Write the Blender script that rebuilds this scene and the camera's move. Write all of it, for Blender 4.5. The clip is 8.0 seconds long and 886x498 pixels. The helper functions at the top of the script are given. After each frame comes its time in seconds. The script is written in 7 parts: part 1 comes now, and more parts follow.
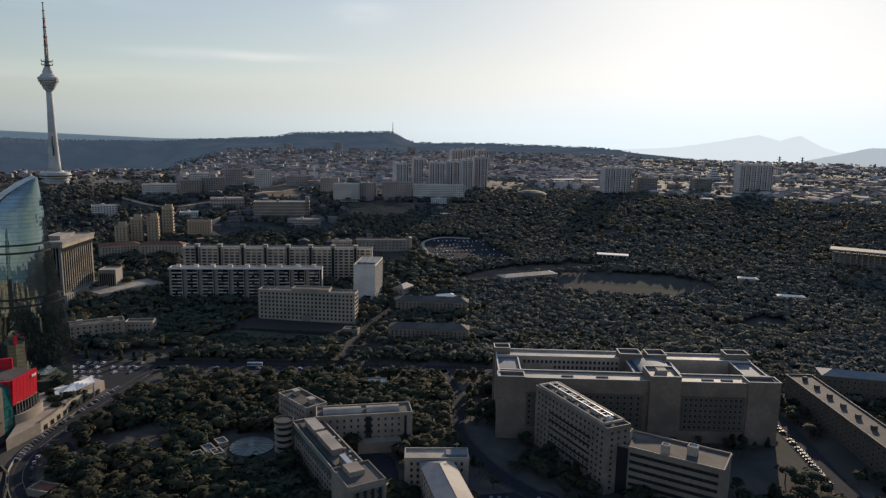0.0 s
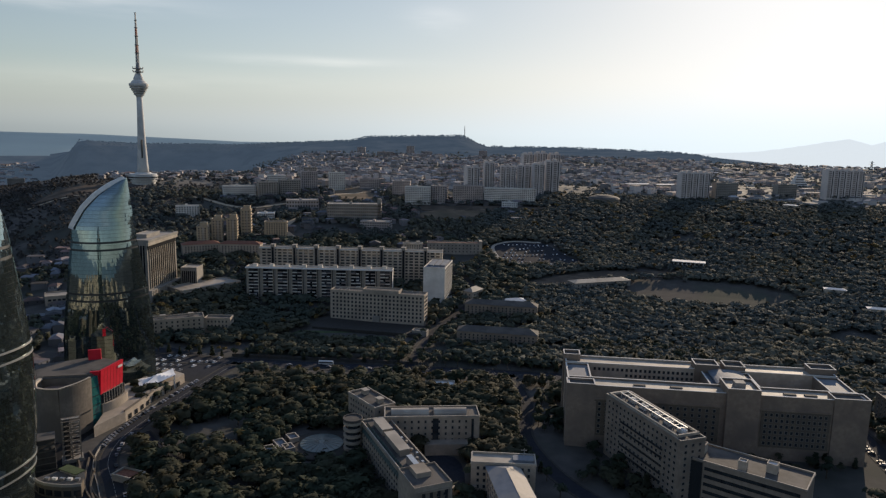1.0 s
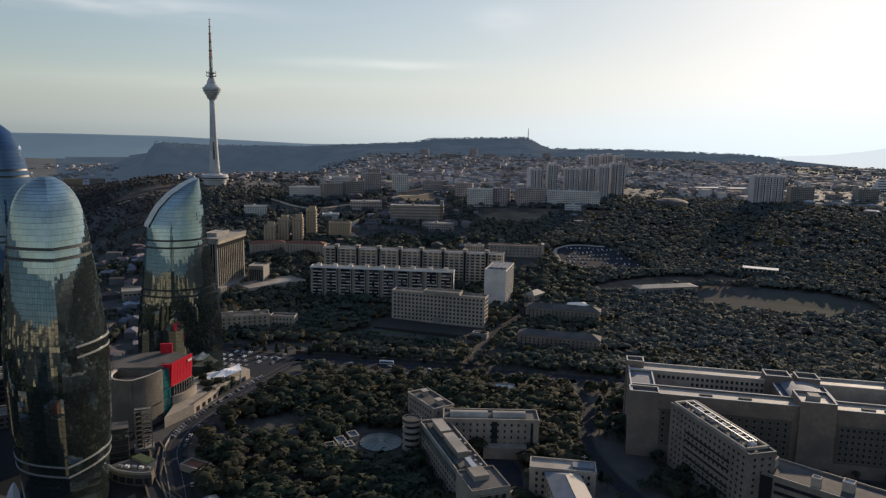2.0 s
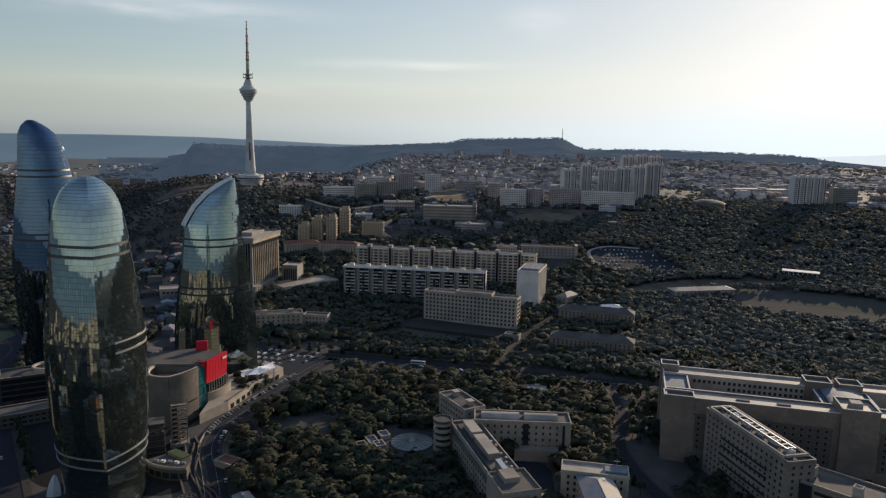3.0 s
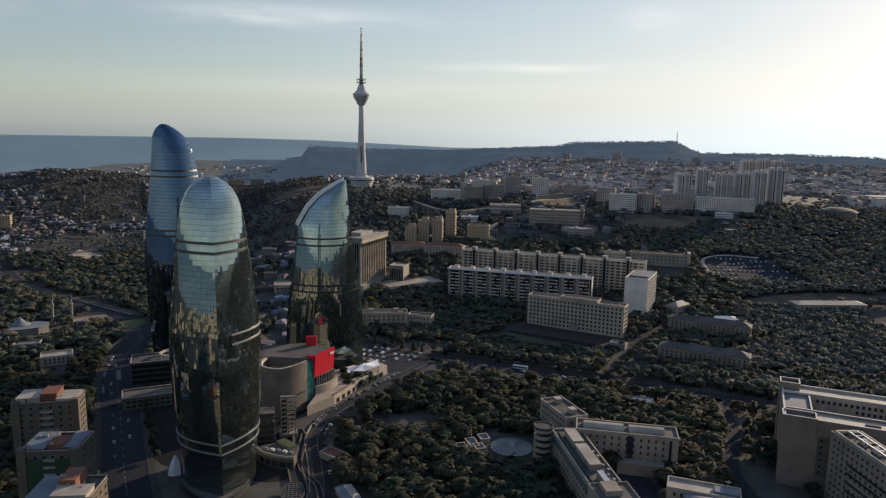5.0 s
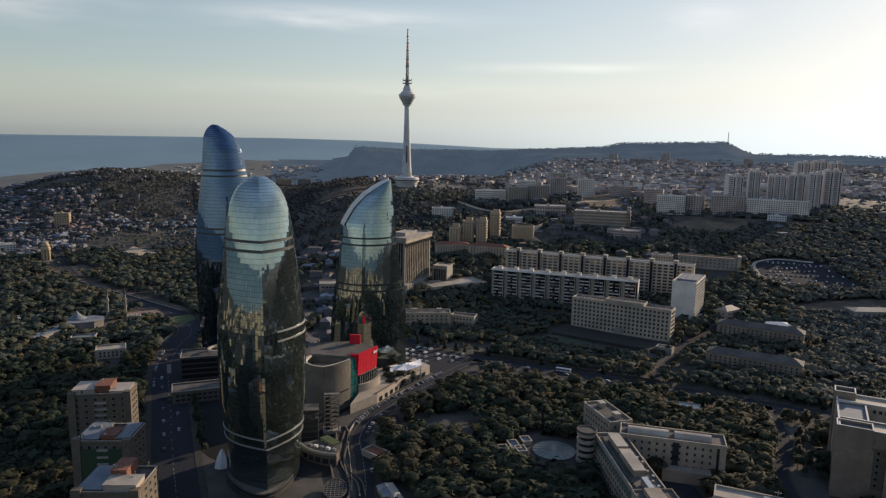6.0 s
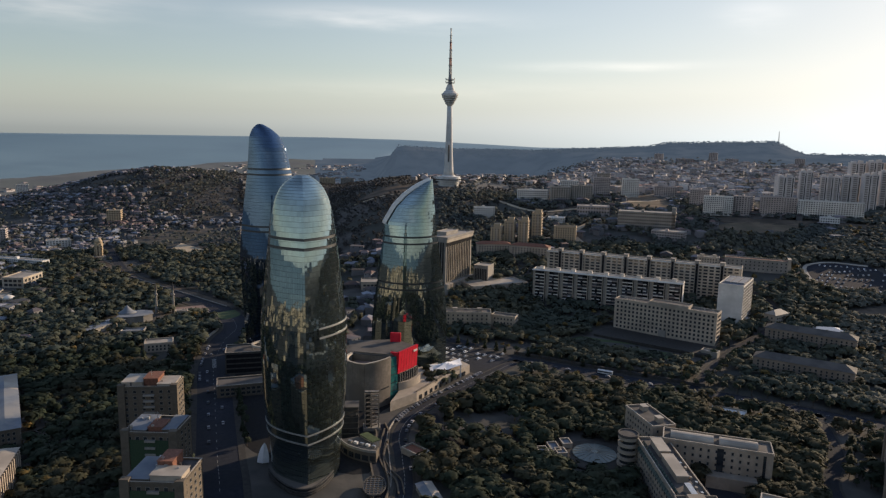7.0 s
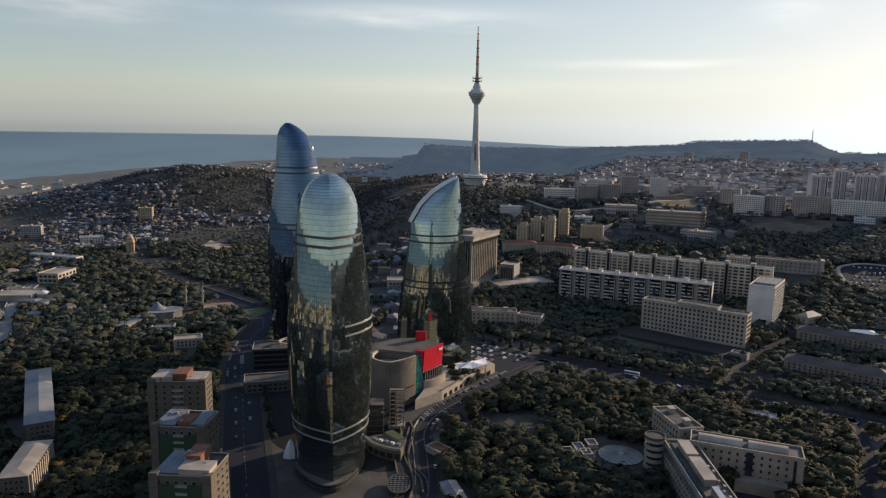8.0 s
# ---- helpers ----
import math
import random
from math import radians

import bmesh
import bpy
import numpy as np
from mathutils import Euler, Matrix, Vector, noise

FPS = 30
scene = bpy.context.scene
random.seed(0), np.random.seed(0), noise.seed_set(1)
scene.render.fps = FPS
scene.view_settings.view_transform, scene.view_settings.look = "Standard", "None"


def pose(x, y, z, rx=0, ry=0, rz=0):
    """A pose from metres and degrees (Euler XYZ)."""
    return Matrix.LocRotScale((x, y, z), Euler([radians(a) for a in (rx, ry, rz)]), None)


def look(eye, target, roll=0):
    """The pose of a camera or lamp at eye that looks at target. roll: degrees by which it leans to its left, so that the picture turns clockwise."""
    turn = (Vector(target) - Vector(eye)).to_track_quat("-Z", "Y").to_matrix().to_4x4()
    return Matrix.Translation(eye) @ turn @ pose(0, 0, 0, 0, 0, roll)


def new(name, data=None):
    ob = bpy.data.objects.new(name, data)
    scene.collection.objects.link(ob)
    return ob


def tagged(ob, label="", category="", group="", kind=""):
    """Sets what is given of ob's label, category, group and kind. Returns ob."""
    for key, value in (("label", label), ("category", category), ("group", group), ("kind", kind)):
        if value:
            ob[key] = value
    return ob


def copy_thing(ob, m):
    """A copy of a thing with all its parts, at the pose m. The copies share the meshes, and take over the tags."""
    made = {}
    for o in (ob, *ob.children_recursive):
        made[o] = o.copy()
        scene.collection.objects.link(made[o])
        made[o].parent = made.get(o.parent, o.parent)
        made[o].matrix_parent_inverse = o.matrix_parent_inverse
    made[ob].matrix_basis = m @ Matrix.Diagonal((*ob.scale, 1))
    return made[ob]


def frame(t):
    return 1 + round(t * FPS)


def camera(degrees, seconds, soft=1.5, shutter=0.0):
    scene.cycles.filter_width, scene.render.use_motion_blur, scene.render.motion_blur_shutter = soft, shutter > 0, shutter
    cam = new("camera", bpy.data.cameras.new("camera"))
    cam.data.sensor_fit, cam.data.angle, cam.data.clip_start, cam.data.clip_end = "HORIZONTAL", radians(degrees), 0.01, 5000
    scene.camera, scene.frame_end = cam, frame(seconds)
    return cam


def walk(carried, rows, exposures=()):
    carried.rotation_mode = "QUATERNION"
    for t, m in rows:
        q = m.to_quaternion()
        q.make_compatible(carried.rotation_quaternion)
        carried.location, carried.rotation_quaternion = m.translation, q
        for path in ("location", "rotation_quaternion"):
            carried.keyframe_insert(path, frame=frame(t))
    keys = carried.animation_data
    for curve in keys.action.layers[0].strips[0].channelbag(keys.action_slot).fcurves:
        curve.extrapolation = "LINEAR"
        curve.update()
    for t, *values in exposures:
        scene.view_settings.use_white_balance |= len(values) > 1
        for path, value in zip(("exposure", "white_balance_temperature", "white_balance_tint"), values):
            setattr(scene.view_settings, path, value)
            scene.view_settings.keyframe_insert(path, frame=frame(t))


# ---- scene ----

# ------------------------------------------------------------ camera
EYE = 190.0                       # metres above the plaza at the foot of the towers
cam = camera(65.0, 8.0, soft=1.3)
PATH = [                          # seconds, x, y, rise, pitch, lean, turn: the drone drifts a few metres ahead and turns to its left
    (0.0, -0.28, -2.71, 0.84, -9.663, -1.097, 0.120), (0.5, -0.41, -2.40, 0.54, -9.540, -1.099, 3.033), (1.0, -0.50, -2.05, 0.37, -9.467, -1.090, 5.943),
    (1.5, -0.52, -1.66, 0.24, -9.387, -1.110, 8.855), (1.7, -0.46, -1.50, 0.20, -9.385, -1.095, 9.926), (2.8, -0.12, -0.60, -0.01, -9.383, -1.000, 13.116),
    (3.0, -0.06, -0.44, -0.05, -9.383, -0.983, 13.812), (3.5, 0.01, -0.10, -0.11, -9.336, -0.980, 15.842), (4.0, 0.05, 0.21, -0.20, -9.310, -0.967, 17.909),
    (4.5, 0.15, 0.49, -0.26, -9.256, -0.955, 20.230), (4.7, 0.16, 0.56, -0.26, -9.259, -0.958, 21.233), (5.8, 0.22, 0.91, -0.27, -9.289, -0.984, 25.558),
    (6.0, 0.23, 0.98, -0.27, -9.294, -0.985, 26.262), (6.5, 0.23, 1.11, -0.30, -9.363, -0.982, 28.002), (7.0, 0.26, 1.28, -0.30, -9.407, -0.985, 29.707),
    (7.5, 0.30, 1.47, -0.25, -9.465, -0.965, 31.179), (8.0, 0.36, 1.67, -0.16, -9.561, -0.955, 31.890)]
walk(cam, [(t, pose(x, y, EYE + z, 90 + p, r, w)) for t, x, y, z, p, r, w in PATH], [(0, 0.46, 6350, 12), (2.5, 0.52, 6400, 12), (6, 0.72, 6600, 13), (8, 0.80, 6700, 14)])

# ------------------------------------------------------------ light
SUN_AZ, SUN_EL = 23.0, 15.0       # degrees clockwise from +y, degrees up
world = bpy.data.worlds.new("sky")
scene.world = world
world.use_nodes = True
wn, wl = world.node_tree.nodes, world.node_tree.links
wn.clear()
w_out = wn.new("ShaderNodeOutputWorld")
w_bg = wn.new("ShaderNodeBackground")
w_sky = wn.new("ShaderNodeTexSky")
w_sky.sky_type, w_sky.sun_disc = "NISHITA", False
w_sky.sun_elevation, w_sky.sun_rotation = radians(SUN_EL), radians(SUN_AZ)
w_sky.altitude, w_sky.air_density, w_sky.dust_density, w_sky.ozone_density = 200, 1.0, 0.55, 2.0
w_bg.inputs["Strength"].default_value = 0.133


def w_math(op, a, b=None):
    """One number node of the sky."""
    n = wn.new("ShaderNodeMath")
    n.operation = op
    for k, v in enumerate((a, b)):
        if v is None:
            continue
        if isinstance(v, (int, float)):
            n.inputs[k].default_value = v
        else:
            wl.new(v, n.inputs[k])
    return n.outputs[0]


def w_blend(kind, fac, a, b):
    """One colour mix of the sky."""
    n = wn.new("ShaderNodeMix")
    n.data_type, n.blend_type = "RGBA", kind
    for k, v in ((0, fac), (6, a), (7, b)):
        if isinstance(v, (int, float)):
            n.inputs[k].default_value = v
        elif isinstance(v, tuple):
            n.inputs[k].default_value = (*v, 1)
        else:
            wl.new(v, n.inputs[k])
    return n.outputs[2]


w_co = wn.new("ShaderNodeTexCoord")
w_xyz = wn.new("ShaderNodeSeparateXYZ")
wl.new(w_co.outputs["Generated"], w_xyz.inputs[0])
w_az = w_math("MULTIPLY", w_math("ARCTAN2", w_xyz.outputs["X"], w_xyz.outputs["Y"]), 180 / math.pi)
w_el = w_math("MULTIPLY", w_math("ARCSINE", w_xyz.outputs["Z"]), 180 / math.pi)
w_sat = wn.new("ShaderNodeHueSaturation")          # thin autumn haze greys the sky
w_sat.inputs["Saturation"].default_value = 0.74
w_deep = wn.new("ShaderNodeGamma")                  # clear air: the sky deepens away from the sun
w_deep.inputs["Gamma"].default_value = 1.44
wl.new(w_sky.outputs[0], w_deep.inputs["Color"])
wl.new(w_deep.outputs[0], w_sat.inputs["Color"])
w_sat.inputs["Value"].default_value = 0.48
w_low = wn.new("ShaderNodeMapRange")                # the haze over sea and hills is blue-grey
w_low.interpolation_type = "SMOOTHSTEP"
w_low.inputs["From Min"].default_value, w_low.inputs["From Max"].default_value = -0.8, 5.0
w_low.inputs["To Min"].default_value, w_low.inputs["To Max"].default_value = 1.0, 0.0
wl.new(w_el, w_low.inputs["Value"])
w_grey = wn.new("ShaderNodeHueSaturation")
w_grey.inputs["Saturation"].default_value = 0.12
wl.new(w_sat.outputs[0], w_grey.inputs["Color"])
w_air = w_blend("MIX", w_low.outputs[0], w_sat.outputs[0], w_grey.outputs[0])
# the glare round the low sun flattens out instead of growing without end
w_soft = wn.new("ShaderNodeVectorMath")
w_soft.operation = "MULTIPLY_ADD"
w_soft.inputs[1].default_value, w_soft.inputs[2].default_value = (1 / 6.5,) * 3, (1, 1, 1)
w_div = wn.new("ShaderNodeVectorMath")
w_div.operation = "DIVIDE"
w_pure = w_blend("MULTIPLY", 1.0, w_air, (0.985, 1.0, 0.955))
wl.new(w_pure, w_soft.inputs[0])
wl.new(w_pure, w_div.inputs[0])
wl.new(w_soft.outputs[0], w_div.inputs[1])
w_clear = w_blend("MULTIPLY", w_low.outputs[0], w_div.outputs[0], (0.76, 0.85, 0.88))
w_high = wn.new("ShaderNodeMapRange")               # added fill: the unseen upper sky is brightened and blued to lift the shade
w_high.interpolation_type = "SMOOTHSTEP"
w_high.inputs["From Min"].default_value, w_high.inputs["From Max"].default_value = 16.0, 42.0
wl.new(w_el, w_high.inputs["Value"])
w_clear = w_blend("MULTIPLY", w_high.outputs[0], w_clear, (1.85, 1.98, 2.15))
# long thin streaks of cloud: direction, height, half length, half depth, density
w_map = wn.new("ShaderNodeMapping")
w_map.inputs["Scale"].default_value = (4.0, 4.0, 30.0)
w_noise = wn.new("ShaderNodeTexNoise")
w_noise.inputs["Scale"].default_value, w_noise.inputs["Detail"].default_value = 2.6, 7.0
wl.new(w_co.outputs["Generated"], w_map.inputs["Vector"])
wl.new(w_map.outputs[0], w_noise.inputs["Vector"])
w_torn = w_math("MULTIPLY_ADD", w_noise.outputs[0], 1.6)
w_torn.node.inputs[2].default_value = -0.8
w_cloud = None
for c_az, c_el, c_long, c_deep, c_dense in ((-35.0, 9.0, 8.5, 0.75, 0.85), (-62.0, 9.3, 10.0, 1.5, 0.75), (-16.5, 5.4, 6.5, 0.32, 0.6), (-6.5, 9.0, 2.2, 0.9, 0.45), (-30.0, 3.6, 16.0, 0.7, 0.22), (14.0, 12.0, 9.0, 1.2, 0.4), (-48.0, 12.5, 9.0, 0.8, 0.4), (60.0, 11.0, 14.0, 1.4, 0.5), (150.0, 14.0, 30.0, 2.2, 0.5)):
    u = w_math("DIVIDE", w_math("SUBTRACT", w_az, c_az), c_long)
    v = w_math("ADD", w_math("DIVIDE", w_math("SUBTRACT", w_el, c_el), c_deep), w_torn)
    d = w_math("ADD", w_math("MULTIPLY", u, u), w_math("MULTIPLY", v, v))
    one = w_math("MULTIPLY", w_math("POWER", 2.718, w_math("MULTIPLY", d, -1.0)), c_dense)
    w_cloud = one if w_cloud is None else w_math("MAXIMUM", w_cloud, one)
w_wisp = w_math("MULTIPLY", w_cloud, w_math("MULTIPLY", w_noise.outputs[0], 1.5))
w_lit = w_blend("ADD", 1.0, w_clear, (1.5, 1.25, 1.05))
wl.new(w_blend("MIX", w_wisp, w_clear, w_lit), w_bg.inputs["Color"])
wl.new(w_bg.outputs[0], w_out.inputs["Surface"])

sun = new("sun", bpy.data.lights.new("sun", "SUN"))
sun.data.energy, sun.data.angle, sun.data.color = 3.9, radians(0.6), (1.0, 0.80, 0.57)
s_way = Vector((math.sin(radians(SUN_AZ)) * math.cos(radians(SUN_EL)), math.cos(radians(SUN_AZ)) * math.cos(radians(SUN_EL)), math.sin(radians(SUN_EL))))
sun.matrix_world = look(s_way * 900 + Vector((0, 400, 0)), (0, 400, 0))


# ------------------------------------------------------------ materials
def material(name, c1, c2=None, scale=1.0, rough=0.8, metal=0.0, bump=0.0, bump_scale=8.0, detail=6.0, per_object=0.0,
             per_island=0.0, ior=1.45, c3=None, scale3=0.05, coord="Object", stretch=(1, 1, 1), rough2=None):
    """A two-scale procedural surface: c1 and c2 mix by fine noise, c3 comes in by large noise."""
    m = bpy.data.materials.new(name)
    m.use_nodes = True
    nt = m.node_tree
    bs = nt.nodes["Principled BSDF"]
    add = nt.nodes.new
    link = nt.links.new
    bs.inputs["Roughness"].default_value, bs.inputs["Metallic"].default_value, bs.inputs["IOR"].default_value = rough, metal, ior
    co = add("ShaderNodeTexCoord")
    mp = add("ShaderNodeMapping")
    mp.inputs["Scale"].default_value = stretch
    link(co.outputs[coord], mp.inputs["Vector"])
    n1 = add("ShaderNodeTexNoise")
    n1.inputs["Scale"].default_value, n1.inputs["Detail"].default_value = scale, detail
    link(mp.outputs[0], n1.inputs["Vector"])
    rp = add("ShaderNodeValToRGB")
    rp.color_ramp.elements[0].position, rp.color_ramp.elements[1].position = 0.32, 0.68
    rp.color_ramp.elements[0].color, rp.color_ramp.elements[1].color = (*c1, 1), (*(c2 or c1), 1)
    link(n1.outputs[0], rp.inputs[0])
    out = rp.outputs[0]
    if c3:
        n3 = add("ShaderNodeTexNoise")
        n3.inputs["Scale"].default_value, n3.inputs["Detail"].default_value = scale3, 5.0
        link(mp.outputs[0], n3.inputs["Vector"])
        r3 = add("ShaderNodeValToRGB")
        r3.color_ramp.elements[0].position, r3.color_ramp.elements[1].position = 0.45, 0.62
        link(n3.outputs[0], r3.inputs[0])
        mx = add("ShaderNodeMix")
        mx.data_type = "RGBA"
        link(r3.outputs[0], mx.inputs[0])
        link(out, mx.inputs[6])
        mx.inputs[7].default_value = (*c3, 1)
        out = mx.outputs[2]
    for amount, kind, socket in ((per_object, "ShaderNodeObjectInfo", "Random"), (per_island, "ShaderNodeNewGeometry", "Random Per Island")):
        if amount:
            info = add(kind)
            hs = add("ShaderNodeHueSaturation")
            rm = add("ShaderNodeMapRange")
            rm.inputs["To Min"].default_value, rm.inputs["To Max"].default_value = 1 - amount, 1 + amount
            link(info.outputs[socket], rm.inputs["Value"])
            link(rm.outputs[0], hs.inputs["Value"])
            link(out, hs.inputs["Color"])
            out = hs.outputs[0]
    link(out, bs.inputs["Base Color"])
    if rough2 is not None:
        rr = add("ShaderNodeMapRange")
        rr.inputs["To Min"].default_value, rr.inputs["To Max"].default_value = rough, rough2
        link(n1.outputs[0], rr.inputs["Value"])
        link(rr.outputs[0], bs.inputs["Roughness"])
    if bump:
        nb = add("ShaderNodeTexNoise")
        nb.inputs["Scale"].default_value, nb.inputs["Detail"].default_value = bump_scale, 4.0
        link(mp.outputs[0], nb.inputs["Vector"])
        bp = add("ShaderNodeBump")
        bp.inputs["Strength"].default_value, bp.inputs["Distance"].default_value = bump, 0.3
        link(nb.outputs[0], bp.inputs["Height"])
        link(bp.outputs[0], bs.inputs["Normal"])
    return m


M = {}
# far hillside and coast: distance haze put into both colours, paler or bluer
M["hill_ground"] = material("hazed_hill_ground", (0.062, 0.060, 0.058), (0.095, 0.09, 0.083), 0.02, 0.95, c3=(0.076, 0.078, 0.066), scale3=0.006)
M["coast"] = material("coastal_plain", (0.050, 0.060, 0.065), (0.085, 0.092, 0.092), 0.006, 0.95, c3=(0.066, 0.080, 0.072), scale3=0.004)
M["ground"] = material("dry_ground", (0.058, 0.055, 0.053), (0.092, 0.085, 0.076), 0.09, 0.97, c3=(0.048, 0.050, 0.043), scale3=0.012, bump=0.4, bump_scale=0.4, ior=1.2)
M["sea"] = material("sea", (0.042, 0.088, 0.112), (0.058, 0.112, 0.138), 0.004, 0.3, c3=(0.078, 0.135, 0.157), scale3=0.0012, bump=0.25, bump_scale=0.05)
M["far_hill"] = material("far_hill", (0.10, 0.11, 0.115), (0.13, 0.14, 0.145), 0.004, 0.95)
far_bs = M["far_hill"].node_tree.nodes["Principled BSDF"]        # far backdrop: air haze painted in as pale colour and added glow
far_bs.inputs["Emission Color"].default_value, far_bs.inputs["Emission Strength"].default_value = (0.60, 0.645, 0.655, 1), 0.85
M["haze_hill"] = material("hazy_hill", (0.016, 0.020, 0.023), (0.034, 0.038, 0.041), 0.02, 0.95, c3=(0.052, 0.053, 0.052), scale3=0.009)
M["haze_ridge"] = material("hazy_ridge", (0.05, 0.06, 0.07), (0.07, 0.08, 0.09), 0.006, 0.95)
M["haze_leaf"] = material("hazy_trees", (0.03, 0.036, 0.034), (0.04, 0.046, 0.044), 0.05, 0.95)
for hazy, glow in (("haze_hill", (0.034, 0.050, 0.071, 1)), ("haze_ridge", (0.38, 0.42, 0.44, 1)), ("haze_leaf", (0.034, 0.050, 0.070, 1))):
    # backdrop hills and their trees: haze painted in as bluish colour and added glow
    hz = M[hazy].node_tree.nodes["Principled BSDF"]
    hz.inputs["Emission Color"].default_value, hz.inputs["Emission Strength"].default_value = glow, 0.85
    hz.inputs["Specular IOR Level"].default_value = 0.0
M["asphalt"] = material("asphalt", (0.018, 0.020, 0.027), (0.028, 0.031, 0.040), 0.35, 0.95, c3=(0.024, 0.026, 0.030), scale3=0.03, bump=0.2, ior=1.2)
M["paving"] = material("paving", (0.034, 0.032, 0.03), (0.056, 0.052, 0.047), 0.4, 0.9, c3=(0.042, 0.039, 0.035), scale3=0.04, ior=1.25)
# paving darkened so that the towers' shade sits in the plaza's colour
M["plaza"] = material("shaded_paving", (0.015, 0.015, 0.017), (0.026, 0.026, 0.027), 0.4, 0.95, c3=(0.02, 0.02, 0.02), scale3=0.05, ior=1.12)
M["tile_pave"] = material("rosy_paving", (0.16, 0.105, 0.085), (0.22, 0.15, 0.12), 0.3, 0.9)
M["ochre"] = material("dry_grass", (0.125, 0.094, 0.066), (0.18, 0.138, 0.098), 0.05, 0.95, c3=(0.10, 0.085, 0.06), scale3=0.02, ior=1.15)
M["grass"] = material("grass", (0.03, 0.05, 0.018), (0.05, 0.07, 0.025), 0.5, 0.95)
M["dirt"] = material("bare_earth", (0.085, 0.068, 0.054), (0.135, 0.108, 0.084), 0.12, 0.95, c3=(0.065, 0.055, 0.045), scale3=0.03, ior=1.1)
M["field"] = material("worn_field", (0.06, 0.056, 0.052), (0.085, 0.078, 0.07), 0.08, 0.95, c3=(0.062, 0.066, 0.052), scale3=0.02, ior=1.1)
M["sand"] = material("pale_earth", (0.26, 0.205, 0.14), (0.36, 0.29, 0.20), 0.06, 0.95)
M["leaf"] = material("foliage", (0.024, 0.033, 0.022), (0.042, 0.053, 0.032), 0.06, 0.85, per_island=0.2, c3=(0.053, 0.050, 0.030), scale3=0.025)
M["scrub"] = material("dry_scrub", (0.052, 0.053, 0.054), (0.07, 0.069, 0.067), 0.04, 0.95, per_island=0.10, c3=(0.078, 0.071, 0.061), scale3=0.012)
# leaf_far, leaf_mid, leaf_hill: distance haze put into the colour, paler farther off
M["leaf_far"] = material("hazed_far_foliage", (0.084, 0.094, 0.086), (0.104, 0.113, 0.1), 0.04, 0.95, per_island=0.08, c3=(0.122, 0.120, 0.09), scale3=0.012)
M["leaf_mid"] = material("hazed_town_foliage", (0.056, 0.069, 0.055), (0.076, 0.088, 0.066), 0.05, 0.9, per_island=0.12, c3=(0.096, 0.092, 0.06), scale3=0.02)
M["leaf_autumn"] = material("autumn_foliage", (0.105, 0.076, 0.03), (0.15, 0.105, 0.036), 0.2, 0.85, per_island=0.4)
M["leaf_hill"] = material("hazed_hill_foliage", (0.12, 0.13, 0.12), (0.15, 0.155, 0.14), 0.03, 0.95, per_island=0.15)
for leafy in ("leaf", "scrub", "leaf_far", "leaf_mid", "leaf_hill", "leaf_autumn"):
    # thin leaves: dull, and light shines through them
    nt = M[leafy].node_tree
    bs = nt.nodes["Principled BSDF"]
    bs.inputs["Specular IOR Level"].default_value = 0.15
    tr, mx = nt.nodes.new("ShaderNodeBsdfTranslucent"), nt.nodes.new("ShaderNodeMixShader")
    nt.links.new(bs.inputs["Base Color"].links[0].from_socket, tr.inputs["Color"])
    mx.inputs[0].default_value = 0.22
    nt.links.new(bs.outputs[0], mx.inputs[1])
    nt.links.new(tr.outputs[0], mx.inputs[2])
    nt.links.new(mx.outputs[0], nt.nodes["Material Output"].inputs["Surface"])
M["trunk"] = material("bark", (0.05, 0.038, 0.028), (0.09, 0.07, 0.05), 1.5, 0.95)
M["stone"] = material("limestone", (0.30, 0.252, 0.20), (0.39, 0.33, 0.265), 0.5, 0.85, c3=(0.26, 0.222, 0.18), scale3=0.06, bump=0.15, per_object=0.06)
# darkened limestone: the shade on the near houses is put into its colour
M["stone_dark"] = material("shaded_stone", (0.09, 0.074, 0.057), (0.132, 0.109, 0.084), 0.5, 0.9, c3=(0.09, 0.078, 0.064), scale3=0.06, ior=1.3)
M["rim"] = material("podium_rim", (0.04, 0.039, 0.038), (0.065, 0.063, 0.06), 0.5, 0.85, ior=1.3)
M["stone_grey"] = material("grey_stone", (0.20, 0.185, 0.165), (0.27, 0.25, 0.22), 0.5, 0.85, c3=(0.175, 0.165, 0.15), scale3=0.06)
M["tan_stone"] = material("tan_stone", (0.185, 0.152, 0.122), (0.245, 0.205, 0.165), 0.5, 0.88, c3=(0.16, 0.134, 0.11), scale3=0.06, bump=0.1, ior=1.3)
M["plaster"] = material("pale_plaster", (0.32, 0.28, 0.23), (0.42, 0.375, 0.31), 0.4, 0.88, c3=(0.27, 0.238, 0.195), scale3=0.07, ior=1.3)
M["tan_plaster"] = material("tan_plaster", (0.24, 0.205, 0.165), (0.31, 0.268, 0.218), 0.4, 0.88, c3=(0.205, 0.176, 0.142), scale3=0.07, bump=0.1, ior=1.3)
M["white"] = material("white_paint", (0.48, 0.475, 0.46), (0.60, 0.59, 0.575), 0.6, 0.8, ior=1.3)
M["concrete"] = material("concrete", (0.42, 0.42, 0.41), (0.52, 0.52, 0.50), 0.25, 0.8, c3=(0.36, 0.36, 0.35), scale3=0.05)
M["yellow"] = material("ochre_render", (0.30, 0.23, 0.15), (0.375, 0.295, 0.195), 0.4, 0.85)
M["roof"] = material("flat_roof", (0.265, 0.232, 0.195), (0.36, 0.32, 0.268), 0.15, 0.6, c3=(0.21, 0.186, 0.158), scale3=0.05, rough2=0.8, ior=1.36)
